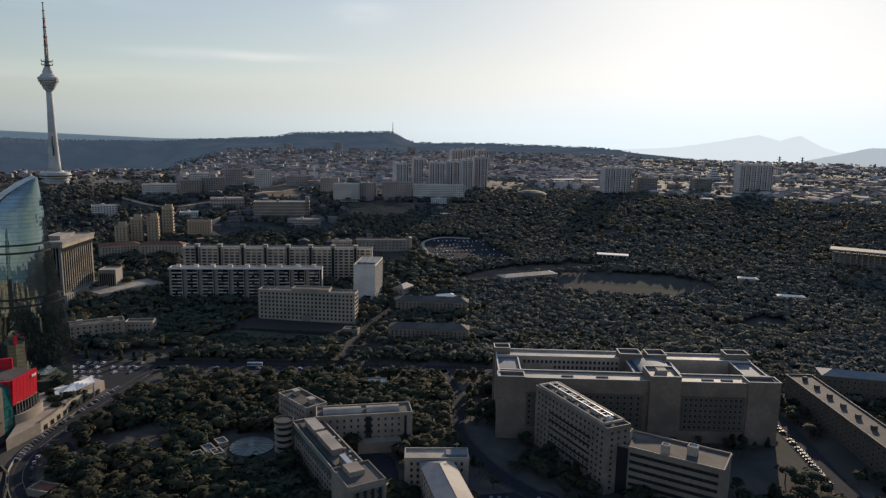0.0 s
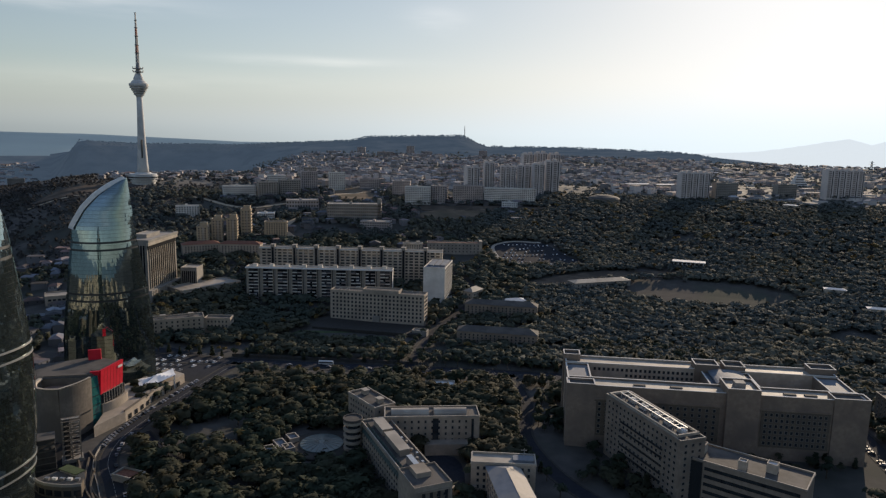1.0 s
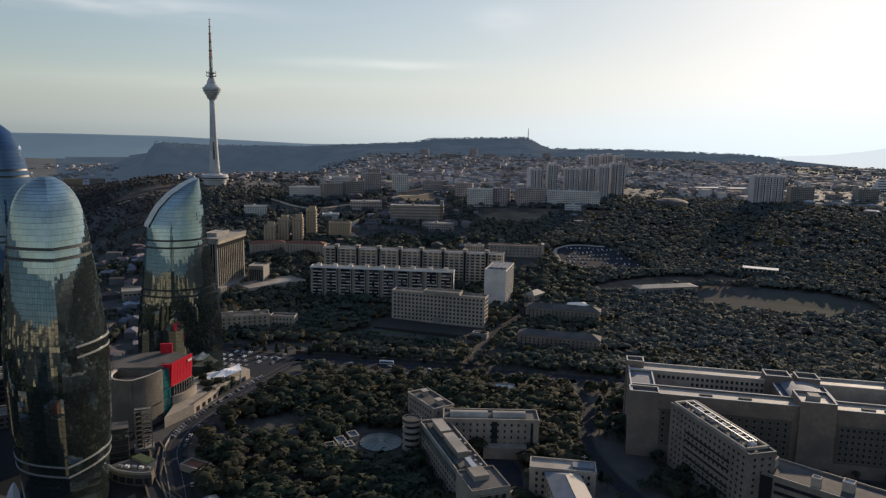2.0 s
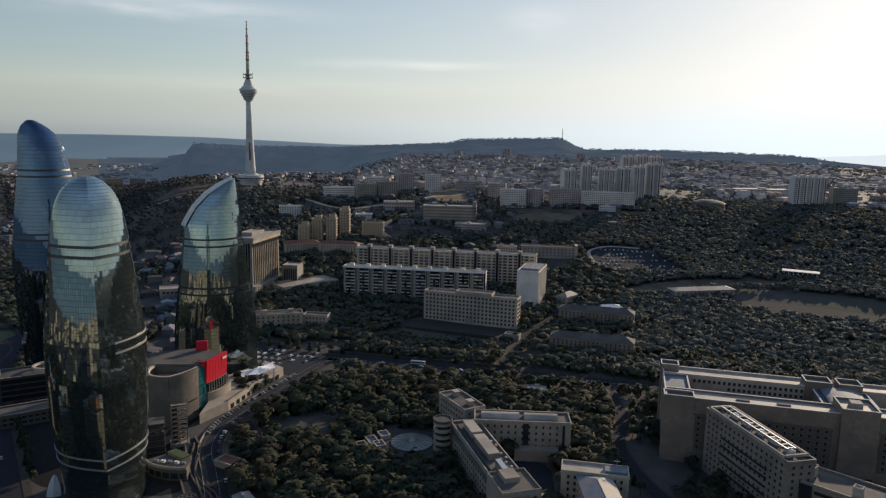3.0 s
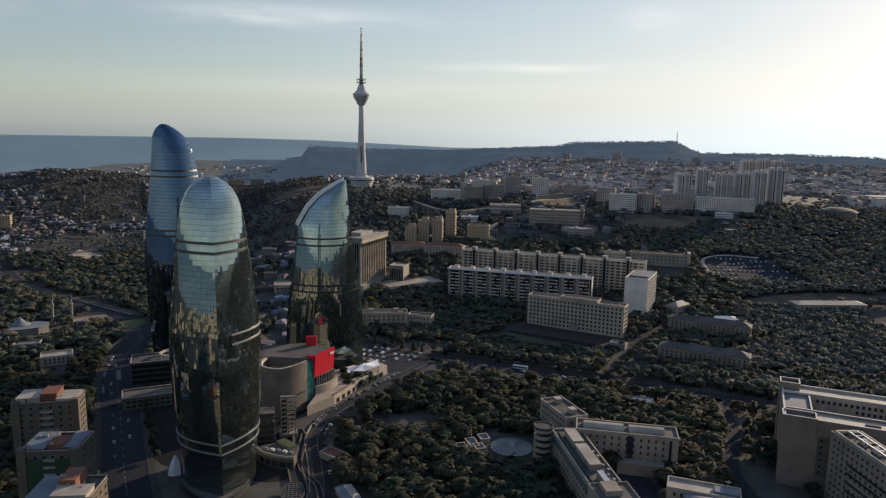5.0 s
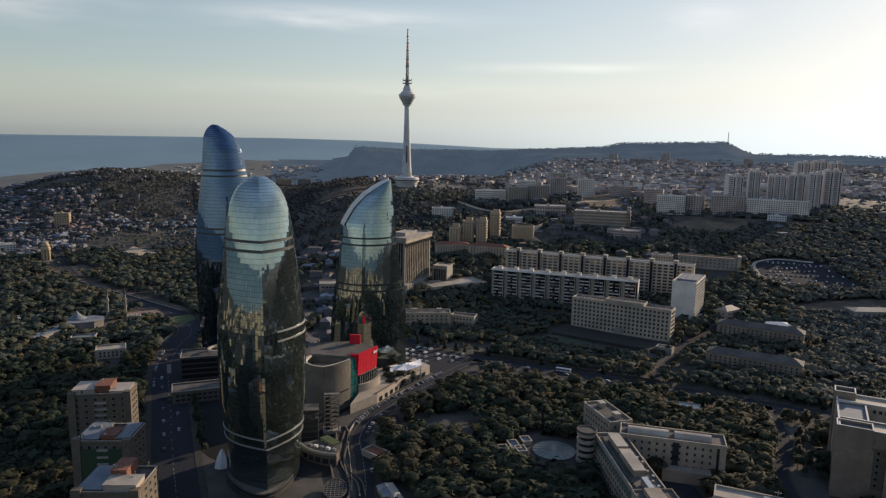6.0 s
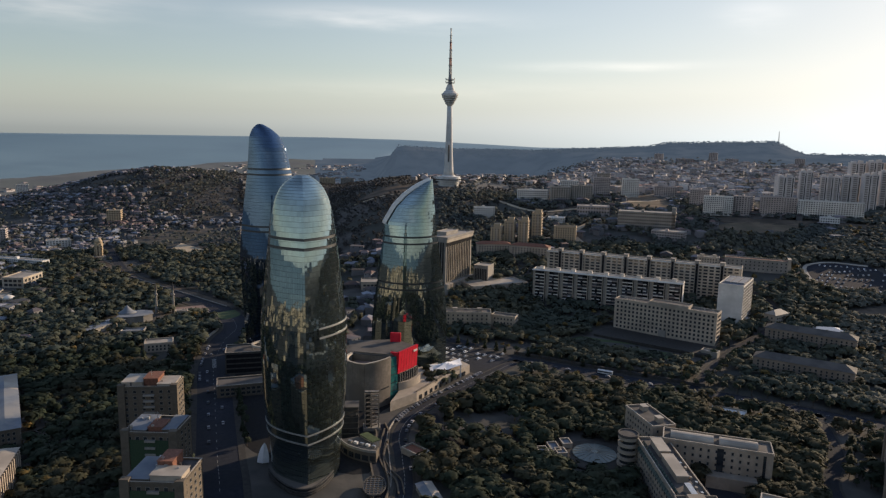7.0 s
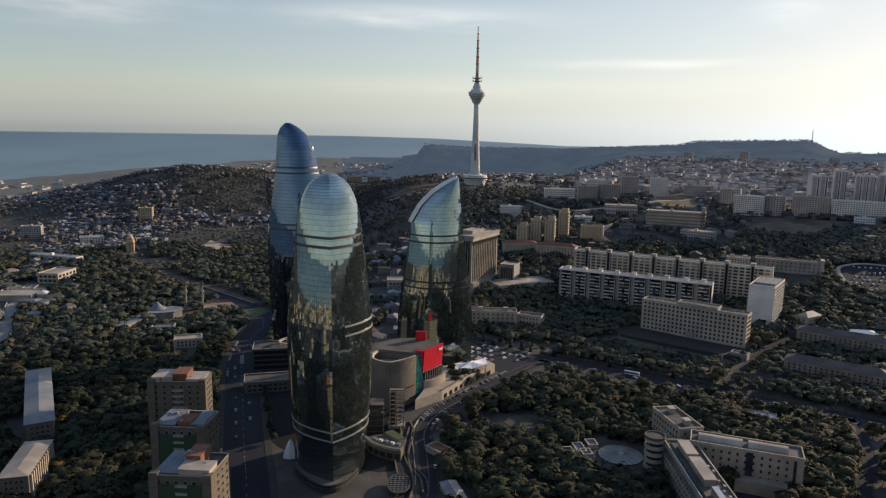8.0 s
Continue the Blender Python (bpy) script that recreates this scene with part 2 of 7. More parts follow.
M["roof_dark"] = material("bitumen_roof", (0.05, 0.047, 0.045), (0.088, 0.082, 0.077), 0.2, 0.85, c3=(0.105, 0.095, 0.086), scale3=0.06, ior=1.28)
M["roof_blue"] = material("sheet_roof", (0.10, 0.118, 0.145), (0.15, 0.168, 0.195), 0.15, 0.75, ior=1.3, c3=(0.19, 0.19, 0.19), scale3=0.05)
M["tile"] = material("roof_tiles", (0.12, 0.055, 0.038), (0.20, 0.09, 0.06), 0.8, 0.9, per_object=0.15, ior=1.3)
M["pane"] = material("window_glass", (0.015, 0.018, 0.022), (0.03, 0.035, 0.04), 0.3, 0.06, ior=1.6)
M["frame"] = material("window_frame", (0.15, 0.145, 0.135), (0.20, 0.19, 0.175), 2.0, 0.6)
M["balcony"] = material("balcony_glazing", (0.018, 0.022, 0.03), (0.05, 0.055, 0.065), 0.5, 0.3, per_object=0.7, ior=1.3)
M["skin"] = material("tower_glass", (0.235, 0.295, 0.29), (0.30, 0.362, 0.35), 0.05, 0.03, metal=0.95, per_island=0.10, per_object=0.05)
# same glass as the other towers; the blue sky it mirrors is painted in
M["skin_sky_tint"] = material("sky_tinted_tower_glass", (0.07, 0.112, 0.175), (0.095, 0.142, 0.21), 0.05, 0.03, metal=0.95, per_island=0.10, per_object=0.05)
M["skin_back"] = material("tower_joints", (0.012, 0.015, 0.018), (0.02, 0.024, 0.028), 1.0, 0.35)
M["skin_band"] = material("tower_band", (0.20, 0.20, 0.195), (0.26, 0.26, 0.25), 0.8, 0.5, metal=0.3)
M["spine"] = material("silver_cladding", (0.55, 0.56, 0.57), (0.66, 0.67, 0.68), 0.4, 0.45, metal=0.2)
M["red"] = material("red_panels", (0.46, 0.008, 0.022), (0.55, 0.014, 0.034), 0.3, 0.35)
M["steel"] = material("galvanised_steel", (0.35, 0.35, 0.35), (0.45, 0.45, 0.45), 1.0, 0.4, metal=0.8)
M["mast_red"] = material("mast_red", (0.20, 0.05, 0.04), (0.26, 0.07, 0.05), 0.5, 0.6)
M["mast_grey"] = material("mast_steel", (0.16, 0.165, 0.17), (0.22, 0.225, 0.23), 0.5, 0.6)
M["paint"] = material("car_paint", (0.13, 0.13, 0.14), (0.16, 0.16, 0.17), 0.5, 0.6, per_object=0.98)
M["paint_pale"] = material("pale_car_paint", (0.55, 0.55, 0.56), (0.62, 0.62, 0.63), 0.5, 0.4, per_object=0.6)
M["rubber"] = material("tyre", (0.02, 0.02, 0.02), (0.03, 0.03, 0.03), 2.0, 0.9)
M["line"] = material("road_paint", (0.16, 0.16, 0.155), (0.26, 0.26, 0.25), 1.0, 0.8)
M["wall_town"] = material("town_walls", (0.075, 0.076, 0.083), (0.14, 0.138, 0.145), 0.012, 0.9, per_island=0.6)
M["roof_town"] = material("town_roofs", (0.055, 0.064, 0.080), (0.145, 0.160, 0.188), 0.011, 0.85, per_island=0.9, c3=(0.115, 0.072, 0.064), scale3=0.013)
# houses farther off: walls and roofs paled, with the haze put into their colour
M["wall_hill"] = material("hazed_town_walls", (0.27, 0.255, 0.25), (0.42, 0.395, 0.385), 0.012, 0.9, per_island=0.5)
M["roof_hill"] = material("hazed_town_roofs", (0.13, 0.13, 0.137), (0.26, 0.257, 0.265), 0.011, 0.9, per_island=0.7, c3=(0.17, 0.11, 0.092), scale3=0.013, ior=1.25)
M["green_net"] = material("green_netting", (0.018, 0.04, 0.02), (0.03, 0.058, 0.03), 1.5, 0.9)
M["teal"] = material("teal_glass", (0.02, 0.10, 0.10), (0.03, 0.14, 0.13), 0.4, 0.1)
# stone made darker and browner: the facade's shade is put into the colour
M["sandstone"] = material("shaded_sandstone", (0.165, 0.128, 0.10), (0.22, 0.174, 0.135), 0.5, 0.88, c3=(0.145, 0.116, 0.094), scale3=0.06, ior=1.3)
M["rose"] = material("rosy_render", (0.50, 0.455, 0.43), (0.60, 0.55, 0.52), 0.3, 0.88, c3=(0.44, 0.40, 0.38), scale3=0.04, ior=1.3)
M["dusty"] = material("dusty_render", (0.30, 0.262, 0.248), (0.385, 0.342, 0.325), 0.3, 0.88, c3=(0.26, 0.23, 0.22), scale3=0.04, ior=1.3)
M["glaze"] = material("green_glazing", (0.014, 0.034, 0.034), (0.03, 0.055, 0.054), 0.5, 0.3, per_island=0.6)
M["glaze_pale"] = material("pale_green_glass", (0.05, 0.07, 0.068), (0.075, 0.10, 0.096), 0.4, 0.35)
M["loggia"] = material("loggia_fronts", (0.16, 0.135, 0.125), (0.24, 0.205, 0.19), 0.2, 0.7, per_island=0.3)
M["slab"] = material("white_render", (0.52, 0.495, 0.455), (0.63, 0.60, 0.555), 0.4, 0.85, c3=(0.455, 0.435, 0.40), scale3=0.05, ior=1.3)
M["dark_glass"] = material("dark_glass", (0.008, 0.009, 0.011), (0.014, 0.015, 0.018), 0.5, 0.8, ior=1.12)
# grey stone darkened: shade on the shopping centre is put into its colour
M["mall_stone"] = material("shaded_cladding", (0.125, 0.108, 0.09), (0.175, 0.152, 0.128), 0.5, 0.85, c3=(0.11, 0.096, 0.082), scale3=0.06, ior=1.3)
M["fabric"] = material("tent_fabric", (0.62, 0.62, 0.64), (0.72, 0.72, 0.73), 0.5, 0.7)


# ------------------------------------------------------------ mesh helpers
class Build:
    """Collects vertices and faces for one mesh."""

    def __init__(self):
        self.v, self.f = [], []

    def face(self, *pts):
        n = len(self.v)
        self.v += [tuple(p) for p in pts]
        self.f.append(tuple(range(n, n + len(pts))))
        return self

    def box(self, x0, y0, z0, x1, y1, z1):
        n = len(self.v)
        self.v += [(x0, y0, z0), (x1, y0, z0), (x1, y1, z0), (x0, y1, z0), (x0, y0, z1), (x1, y0, z1), (x1, y1, z1), (x0, y1, z1)]
        self.f += [tuple(n + i for i in q) for q in ((3, 2, 1, 0), (4, 5, 6, 7), (0, 1, 5, 4), (1, 2, 6, 5), (2, 3, 7, 6), (3, 0, 4, 7))]
        return self

    def prism(self, pts, z0, z1):
        """An upright prism over a counter-clockwise outline."""
        n, k = len(self.v), len(pts)
        self.v += [(x, y, z0) for x, y in pts] + [(x, y, z1) for x, y in pts]
        self.f += [tuple(range(n + k, n + 2 * k)), tuple(range(n + k - 1, n - 1, -1))]
        self.f += [(n + i, n + (i + 1) % k, n + k + (i + 1) % k, n + k + i) for i in range(k)]
        return self

    def ring(self, rows, k=16):
        """A turned shape: rows of (radius, z), from the bottom to the top, closed by caps."""
        n = len(self.v)
        for r, z in rows:
            self.v += [(r * math.cos(2 * math.pi * i / k), r * math.sin(2 * math.pi * i / k), z) for i in range(k)]
        for j in range(len(rows) - 1):
            a = n + j * k
            self.f += [(a + i, a + (i + 1) % k, a + k + (i + 1) % k, a + k + i) for i in range(k)]
        self.f += [tuple(range(n + k - 1, n - 1, -1)), tuple(n + (len(rows) - 1) * k + i for i in range(k))]
        return self

    def bar(self, a, b, r):
        """A square bar from a to b."""
        a, b = Vector(a), Vector(b)
        w = (b - a).normalized()
        s = w.cross(Vector((0, 0, 1)) if abs(w.z) < 0.9 else Vector((1, 0, 0))).normalized() * r
        t = w.cross(s).normalized() * r
        n = len(self.v)
        self.v += [tuple(p + q) for p in (a, b) for q in (s + t, t - s, -s - t, s - t)]
        self.f += [tuple(n + i for i in q) for q in ((0, 1, 2, 3), (7, 6, 5, 4), (0, 4, 5, 1), (1, 5, 6, 2), (2, 6, 7, 3), (3, 7, 4, 0))]
        return self

    def mesh(self, name, mat, smooth=False):
        me = bpy.data.meshes.new(name)
        me.from_pydata(self.v, [], self.f)
        me.materials.append(mat)
        if smooth:
            me.polygons.foreach_set("use_smooth", [True] * len(me.polygons))
        me.update()
        return me


def part(name, shape, mat, parent=None, label="", at=None, smooth=False):
    """One mesh object under a thing or a part. shape: a Build or a mesh."""
    me = shape.mesh(name, mat, smooth) if isinstance(shape, Build) else shape
    ob = new(name, me)
    if at is not None:
        ob.matrix_basis = at
    if parent:
        ob.parent = parent
    if label:
        tagged(ob, label)
    return ob


def thing(name, m, label, category, group="", kind=""):
    ob = new(name)
    ob.empty_display_size = 2
    ob.matrix_basis = m
    return tagged(ob, label, category, group, kind)


# ------------------------------------------------------------ terrain
def ease(a, b, v):
    u = min(1.0, max(0.0, (v - a) / (b - a)))
    return u * u * (3 - 2 * u)


def along(table, v):
    for (a, p), (b, q) in zip(table, table[1:]):
        if v <= b:
            return p + (q - p) * (v - a) / (b - a)
    return table[-1][1]


RISE = ((0, 0), (640, 0), (820, 14), (950, 30), (1240, 73), (1440, 86), (2000, 90), (2500, 100), (3000, 118), (3600, 130), (5200, 130))
COAST = ((0, 0), (1250, 0), (1700, -6), (2300, -30), (2600, -37), (5200, -37))
RIDGE = ((-37, 0), (-35.2, 0), (-33.3, 1), (-20, 1), (-14, 1), (-3, 1), (14, 1), (22, 0.5), (34, 0.2), (60, 0.0))   # how far the far ridge stands up
RIDGE_EL = ((-36, 1.5), (-33.3, 1.05), (-30, 1.25), (-22, 1.25), (-17, 0.95), (-13.4, 0.75), (-12.2, 0.42), (-4.4, 0.2), (-2.4, 1.05), (4, 1.0), (12, 1.15), (18, 1.6), (24, 2.1), (40, 2.3))
DEG = math.degrees


def bowl(d):
    """Coast and sea climb gently to the horizon, which stands in for the curve of the far sea."""
    el = 5.0 - 4.55 * min(1.0, max(0.0, (d - 2600) / 2250)) ** 0.8
    return EYE - d * math.tan(radians(el)) if d > 2600 else -99.0


HILL = ((-90, -6), (-70, -6), (-63, 22), (-57, 66), (-54.7, 86), (-52, 98), (-49, 92), (-45.5, 81), (-38.4, 78), (-33, 88), (0, 88))   # crest height by direction


def ground(x, y):
    d, az = math.hypot(x, y), DEG(math.atan2(x, y))
    w = ease(-44, -33, az) if az < 90 else 1 - ease(90, 130, az)
    dip = 1 - 0.95 * ease(1650, 2250, d) * (1 - ease(-25, -16, az))          # a valley behind the tower hill
    z = along(RISE, d) * w * dip + along(COAST, d) * (1 - w)
    if az < -30:
        z += (along(HILL, az) - z) * (1 - w) * math.exp(-((d - 1750) / (300 if d < 1750 else 420)) ** 2)
    if d > 2600:
        z = max(z, bowl(d)) if az < -36 or az > 60 else z
        if -38 < az < 60:
            # the long table hills at the back of the town
            top = EYE - 3100 * math.tan(radians(along(RIDGE_EL, az)))
            front = ease(2600, 3100, d) * (1 - ease(3250, 4300, d))
            low = max(bowl(d), min(z, 108)) if -22 < az < 14 else bowl(d)
            z = low + max(0.0, top - low) * front * along(RIDGE, az)
    if d > 3150 and -40 < az < 60:
        k = ease(-40, -8, az)
        z = min(z, EYE - d * math.tan(radians((along(RIDGE_EL, az) + 0.06) * k + 0.45 * (1 - k))))
    if d > 660:
        z += (noise.noise((x / 130, y / 130, 3)) * 1.6 + noise.noise((x / 45, y / 45, 7)) * 0.6) * ease(660, 900, d) * (1 - ease(2500, 2900, d))
    return z


def terrain():
    azs = [-180 + 4 * i for i in range(27)] + [-73 + 0.6 * i for i in range(200)] + [48 + 4 * i for i in range(33)]
    ds = [0.0] + [30 + 20 * i for i in range(45)] + [930 + 32 * i for i in range(60)] + [2850 + 60 * i for i in range(35)]
    v, land, hill, water, far, coast = [], [], [], [], [], []
    for d in ds:
        for a in azs:
            x, y = d * math.sin(radians(a)), d * math.cos(radians(a))
            z = ground(x, y)
            if d > 2850:
                z += noise.noise((x / 90, y / 90, 5)) * 4.0 * (1 - ease(3400, 4000, d)) * ease(2850, 3000, d)
            v.append((x, y, z))
    n = len(azs)

    def shore_line(a):
        return along(((-180, 950), (-120, 950), (-95, 1500), (-78, 2900), (-64, 3025), (-57, 3276), (-53, 3370), (-45.5, 3750), (-42, 3843), (-33, 3900), (-14, 4000), (-10, 6000), (110, 6000), (120, 1500), (140, 950), (180, 950)), a) + 70 * noise.noise((a / 2.0, 1.5, 0.2))

    def is_sea(a, d):
        return d > shore_line(a)

    for j in range(len(ds) - 1):
        for i in range(n):
            q = (j * n + i, j * n + (i + 1) % n, (j + 1) * n + (i + 1) % n, (j + 1) * n + i)
            a, d = azs[i] + 0.3, (ds[j] + ds[j + 1]) / 2
            if a < -40 and d > 2250:
                # the plain dips under the water, so that the shore is a smooth line
                if d < shore_line(a) + 330:
                    coast.append(tuple(reversed(q)))
                if d > shore_line(a) - 260:
                    water.append(tuple(reversed(q)))
                continue
            (water if is_sea(a, d) else far if d > (2150 if -40 < a < -21 else 2600) else hill if (d > 1360 and -30 < a < 60) or (d > 200 and (a > 75 or a < -100)) else land).append(tuple(reversed(q)))
    plain = []
    for j, d in enumerate(ds):
        for i, a in enumerate(azs):
            x, y, z = v[j * n + i]
            plain.append((x, y, z + max(-9.0, min(3.0 * ease(2300, 2600, d), (shore_line(a) - d) * 0.03))))
    for name, faces, mat, label in (("ground", land, M["ground"], "dry brown-green hillside ground under the city"), ("water", water, M["sea"], "calm hazy blue-grey sea out to the horizon"), ("hillside", hill, M["hill_ground"], "dry hillside under the upper town, paled for haze"), ("coast", coast, M["coast"], "hazy pale green and tan coastal plain"), ("backdrop", far, M["haze_hill"], "hazy blue table hills and coast behind the town")):
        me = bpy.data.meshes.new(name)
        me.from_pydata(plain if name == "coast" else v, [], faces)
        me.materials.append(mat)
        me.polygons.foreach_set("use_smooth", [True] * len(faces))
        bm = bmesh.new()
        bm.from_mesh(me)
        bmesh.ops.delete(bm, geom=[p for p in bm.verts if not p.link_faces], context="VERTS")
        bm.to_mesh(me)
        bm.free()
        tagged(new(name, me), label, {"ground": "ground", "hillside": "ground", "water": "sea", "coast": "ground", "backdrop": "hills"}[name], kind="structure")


terrain()


def polar(az, d, lift=0.0):
    x, y = d * math.sin(radians(az)), d * math.cos(radians(az))
    return Vector((x, y, ground(x, y) + lift))


# far blue mountains behind the plain
def far_range(crest, d, mat, label, seed):
    """A hazy range far off: rows of (direction, height angle of its crest)."""
    b, n, a0, a1 = Build(), 170, crest[0][0], crest[-1][0]
    rows = []
    for i in range(n + 1):
        a = a0 + (a1 - a0) * i / n
        el = along(crest, a) + 0.035 * noise.noise((a * 1.7, 4, seed)) + 0.02 * noise.noise((a * 6.1, 2, seed))
        x, y = math.sin(radians(a)), math.cos(radians(a))
        top = EYE + d * math.tan(radians(el))
        rows.append(((x * (d - 260), y * (d - 260), top - 260), (x * (d - 90), y * (d - 90), top - 60), (x * d, y * d, top), (x * (d + 40), y * (d + 40), top - 200)))
    for p, q in zip(rows, rows[1:]):
        for k in range(3):
            b.face(p[k], p[k + 1], q[k + 1], q[k])
    tagged(part("backdrop", b, mat, smooth=True), label, "mountains", kind="structure")


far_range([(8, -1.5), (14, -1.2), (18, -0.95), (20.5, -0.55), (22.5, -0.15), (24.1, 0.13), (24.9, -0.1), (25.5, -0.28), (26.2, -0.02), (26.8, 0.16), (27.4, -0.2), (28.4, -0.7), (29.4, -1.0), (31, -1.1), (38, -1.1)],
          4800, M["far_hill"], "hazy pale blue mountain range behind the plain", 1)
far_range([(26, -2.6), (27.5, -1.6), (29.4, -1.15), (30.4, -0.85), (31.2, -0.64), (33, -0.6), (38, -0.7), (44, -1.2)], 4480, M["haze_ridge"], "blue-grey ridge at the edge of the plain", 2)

# ------------------------------------------------------------ buildings: common parts
FEET = []                          # footprints that keep trees and houses away: x, y, rot, length, depth


def window_mesh(w, h, deep=0.14):
    """A window that stands a little proud of its wall: frame and recessed pane are two meshes."""
    f, t = Build(), 0.12
    f.box(-w / 2 - t, -deep, -h / 2 - t, -w / 2, 0.05, h / 2 + t).box(w / 2, -deep, -h / 2 - t, w / 2 + t, 0.05, h / 2 + t)
    f.box(-w / 2, -deep, h / 2, w / 2, 0.05, h / 2 + t).box(-w / 2, -deep - 0.1, -h / 2 - t, w / 2, 0.05, -h / 2)
    p = Build().box(-w / 2, -0.03, -h / 2, w / 2, 0.03, h / 2)
    return f, p


WINDOWS = {}


def window_pair(w, h, pane="pane"):
    """Frame and pane of one window as a single mesh with two materials."""
    f, p = window_mesh(w, h)
    me, n = bpy.data.meshes.new("window"), len(f.v)
    me.from_pydata(f.v + p.v, [], f.f + [tuple(i + n for i in q) for q in p.f])
    me.materials.append(M["frame"])
    me.materials.append(M[pane])
    me.polygons.foreach_set("material_index", [0] * len(f.f) + [1] * len(p.f))
    me.update()
    return me


def windows(parent, face, length, depth, z0, step, floors, bays, w, h, margin=2.0, skip=(), pane="pane"):
    """Rows of windows on one face: front (y=0), right (x=length), left (x=0)."""
    key = (w, h, pane)
    if key not in WINDOWS:
        WINDOWS[key] = window_pair(w, h, pane)
    run = length if face == "front" else depth
    for r in range(floors):
        for c in range(bays):
            if (c, r) in skip or c in skip:
                continue
            s, z = margin + (run - 2 * margin) * (c + 0.5) / bays, z0 + step * (r + 0.5)
            m = {"front": pose(s, 0, z), "right": pose(length, s, z, 0, 0, 90), "left": pose(0, depth - s, z, 0, 0, -90)}[face]
            part("window", WINDOWS[key], None, parent, at=m)


def shell(length, depth, h, base=-8.0, par=0.9, thick=0.4, x0=0.0, y0=0.0):
    """Walls with a parapet; the roof lies inside it."""
    b, t, L, D = Build(), thick, x0 + length, y0 + depth
    b.face((x0, y0, base), (L, y0, base), (L, y0, h), (x0, y0, h)).face((L, y0, base), (L, D, base), (L, D, h), (L, y0, h))
    b.face((L, D, base), (x0, D, base), (x0, D, h), (L, D, h)).face((x0, D, base), (x0, y0, base), (x0, y0, h), (x0, D, h))
    o, i = [(x0, y0), (L, y0), (L, D), (x0, D)], [(x0 + t, y0 + t), (L - t, y0 + t), (L - t, D - t), (x0 + t, D - t)]
    for k in range(4):
        a, c, e, g = o[k], o[(k + 1) % 4], i[(k + 1) % 4], i[k]
        b.face((*a, h), (*c, h), (*e, h), (*g, h))
        b.face((*g, h), (*e, h), (*e, h - par), (*g, h - par))
    return b


def coping(length, depth, h, x0=0.0, y0=0.0, wide=0.6, out=0.12, thick=0.14):
    """A thin stone slab all round on top of a parapet; pale materials paint in sunlit edges."""
    b, L, D = Build(), x0 + length + out, y0 + depth + out
    x0, y0 = x0 - out, y0 - out
    b.box(x0, y0, h + 0.004, L, y0 + wide, h + thick).box(x0, D - wide, h + 0.004, L, D, h + thick)
    b.box(x0, y0 + wide, h + 0.004, x0 + wide, D - wide, h + thick).box(L - wide, y0 + wide, h + 0.004, L, D - wide, h + thick)
    return b


def slab_roof(length, depth, h, thick=0.4, x0=0.0, y0=0.0):
    return Build().box(x0 + thick, y0 + thick, h - 0.5, x0 + length - thick, y0 + depth - thick, h)


def block(name, label, at, rot, length, depth, h, floors=0, bays=0, ends=0, win=(1.3, 1.7), wall="stone", roof="roof", category="building",
          group="", cornice=True, first=1.0, heads=0, hip=0.0, left=True, margin=2.0, seed=1, pane="pane", base=-8.0):
    """A plain walled block: walls with parapet, roof, cornice, windows and roof-top stair heads. Origin at its front corner."""
    a = Vector((at[0], at[1], 0))
    mid = pose(at[0], at[1], 0, 0, 0, rot) @ Vector((length / 2, depth / 2, 0))
    g = ground(mid.x, mid.y)
    ob = thing(name, pose(at[0], at[1], g, 0, 0, rot), label, category, group)
    FEET.append((at[0], at[1], rot, length, depth))
    if hip:
        part("wall", Build().box(0, 0, base, length, depth, h), M[wall], ob)
        e, k = 0.7, min(depth / 2, length / 2) * 0.95
        b = Build()
        A, B, C, D = (-e, -e, h + 0.02), (length + e, -e, h + 0.02), (length + e, depth + e, h + 0.02), (-e, depth + e, h + 0.02)
        E, F = (k, depth / 2, h + hip), (length - k, depth / 2, h + hip)
        if depth > length:
            E, F = (length / 2, k, h + hip), (length / 2, depth - k, h + hip)
            b.face(B, C, F, E).face(D, A, E, F).face(A, B, E).face(C, D, F).face(D, C, B, A)
        else:
            b.face(A, B, F, E).face(C, D, E, F).face(B, C, F).face(D, A, E).face(D, C, B, A)
        part("roof", b, M[roof], ob)
    else:
        part("wall", shell(length, depth, h, base), M[wall], ob)
        part("roof", slab_roof(length, depth, h - 0.9), M[roof], ob)
        part("coping", coping(length, depth, h), M["plaster"], ob)
        if cornice:
            b = Build()
            for x0, y0, x1, y1 in ((-0.35, -0.35, length + 0.35, 0), (length, 0, length + 0.35, depth), (-0.35, 0, 0, depth)):
                b.box(x0 - 0.0, y0, h - 1.1, x1, y1, h - 0.5)
            part("cornice", b, M[wall], ob)
    rnd = random.Random(seed)
    for i in range(heads):
        x = length * (i + 0.5) / heads + rnd.uniform(-1, 1)
        y = depth * 0.55
        q = part("stair_head", Build().box(x - 2.2, y - 1.8, h - 0.95, x + 2.2, y + 1.8, h + 2.0), M[wall], ob)
        part("cap", Build().box(x - 2.5, y - 2.1, h + 2.0, x + 2.5, y + 2.1, h + 2.25), M["roof"], q)
    if floors:
        step = (h - 1.6 - first) / floors
        windows(ob, "front", length, depth, first, step, floors, bays, *win, margin=margin, pane=pane)
        if ends:
            windows(ob, "right", length, depth, first, step, floors, ends, *win, margin=1.2, pane=pane)
            if left:
                windows(ob, "left", length, depth, first, step, floors, ends, *win, margin=1.2, pane=pane)
    return ob


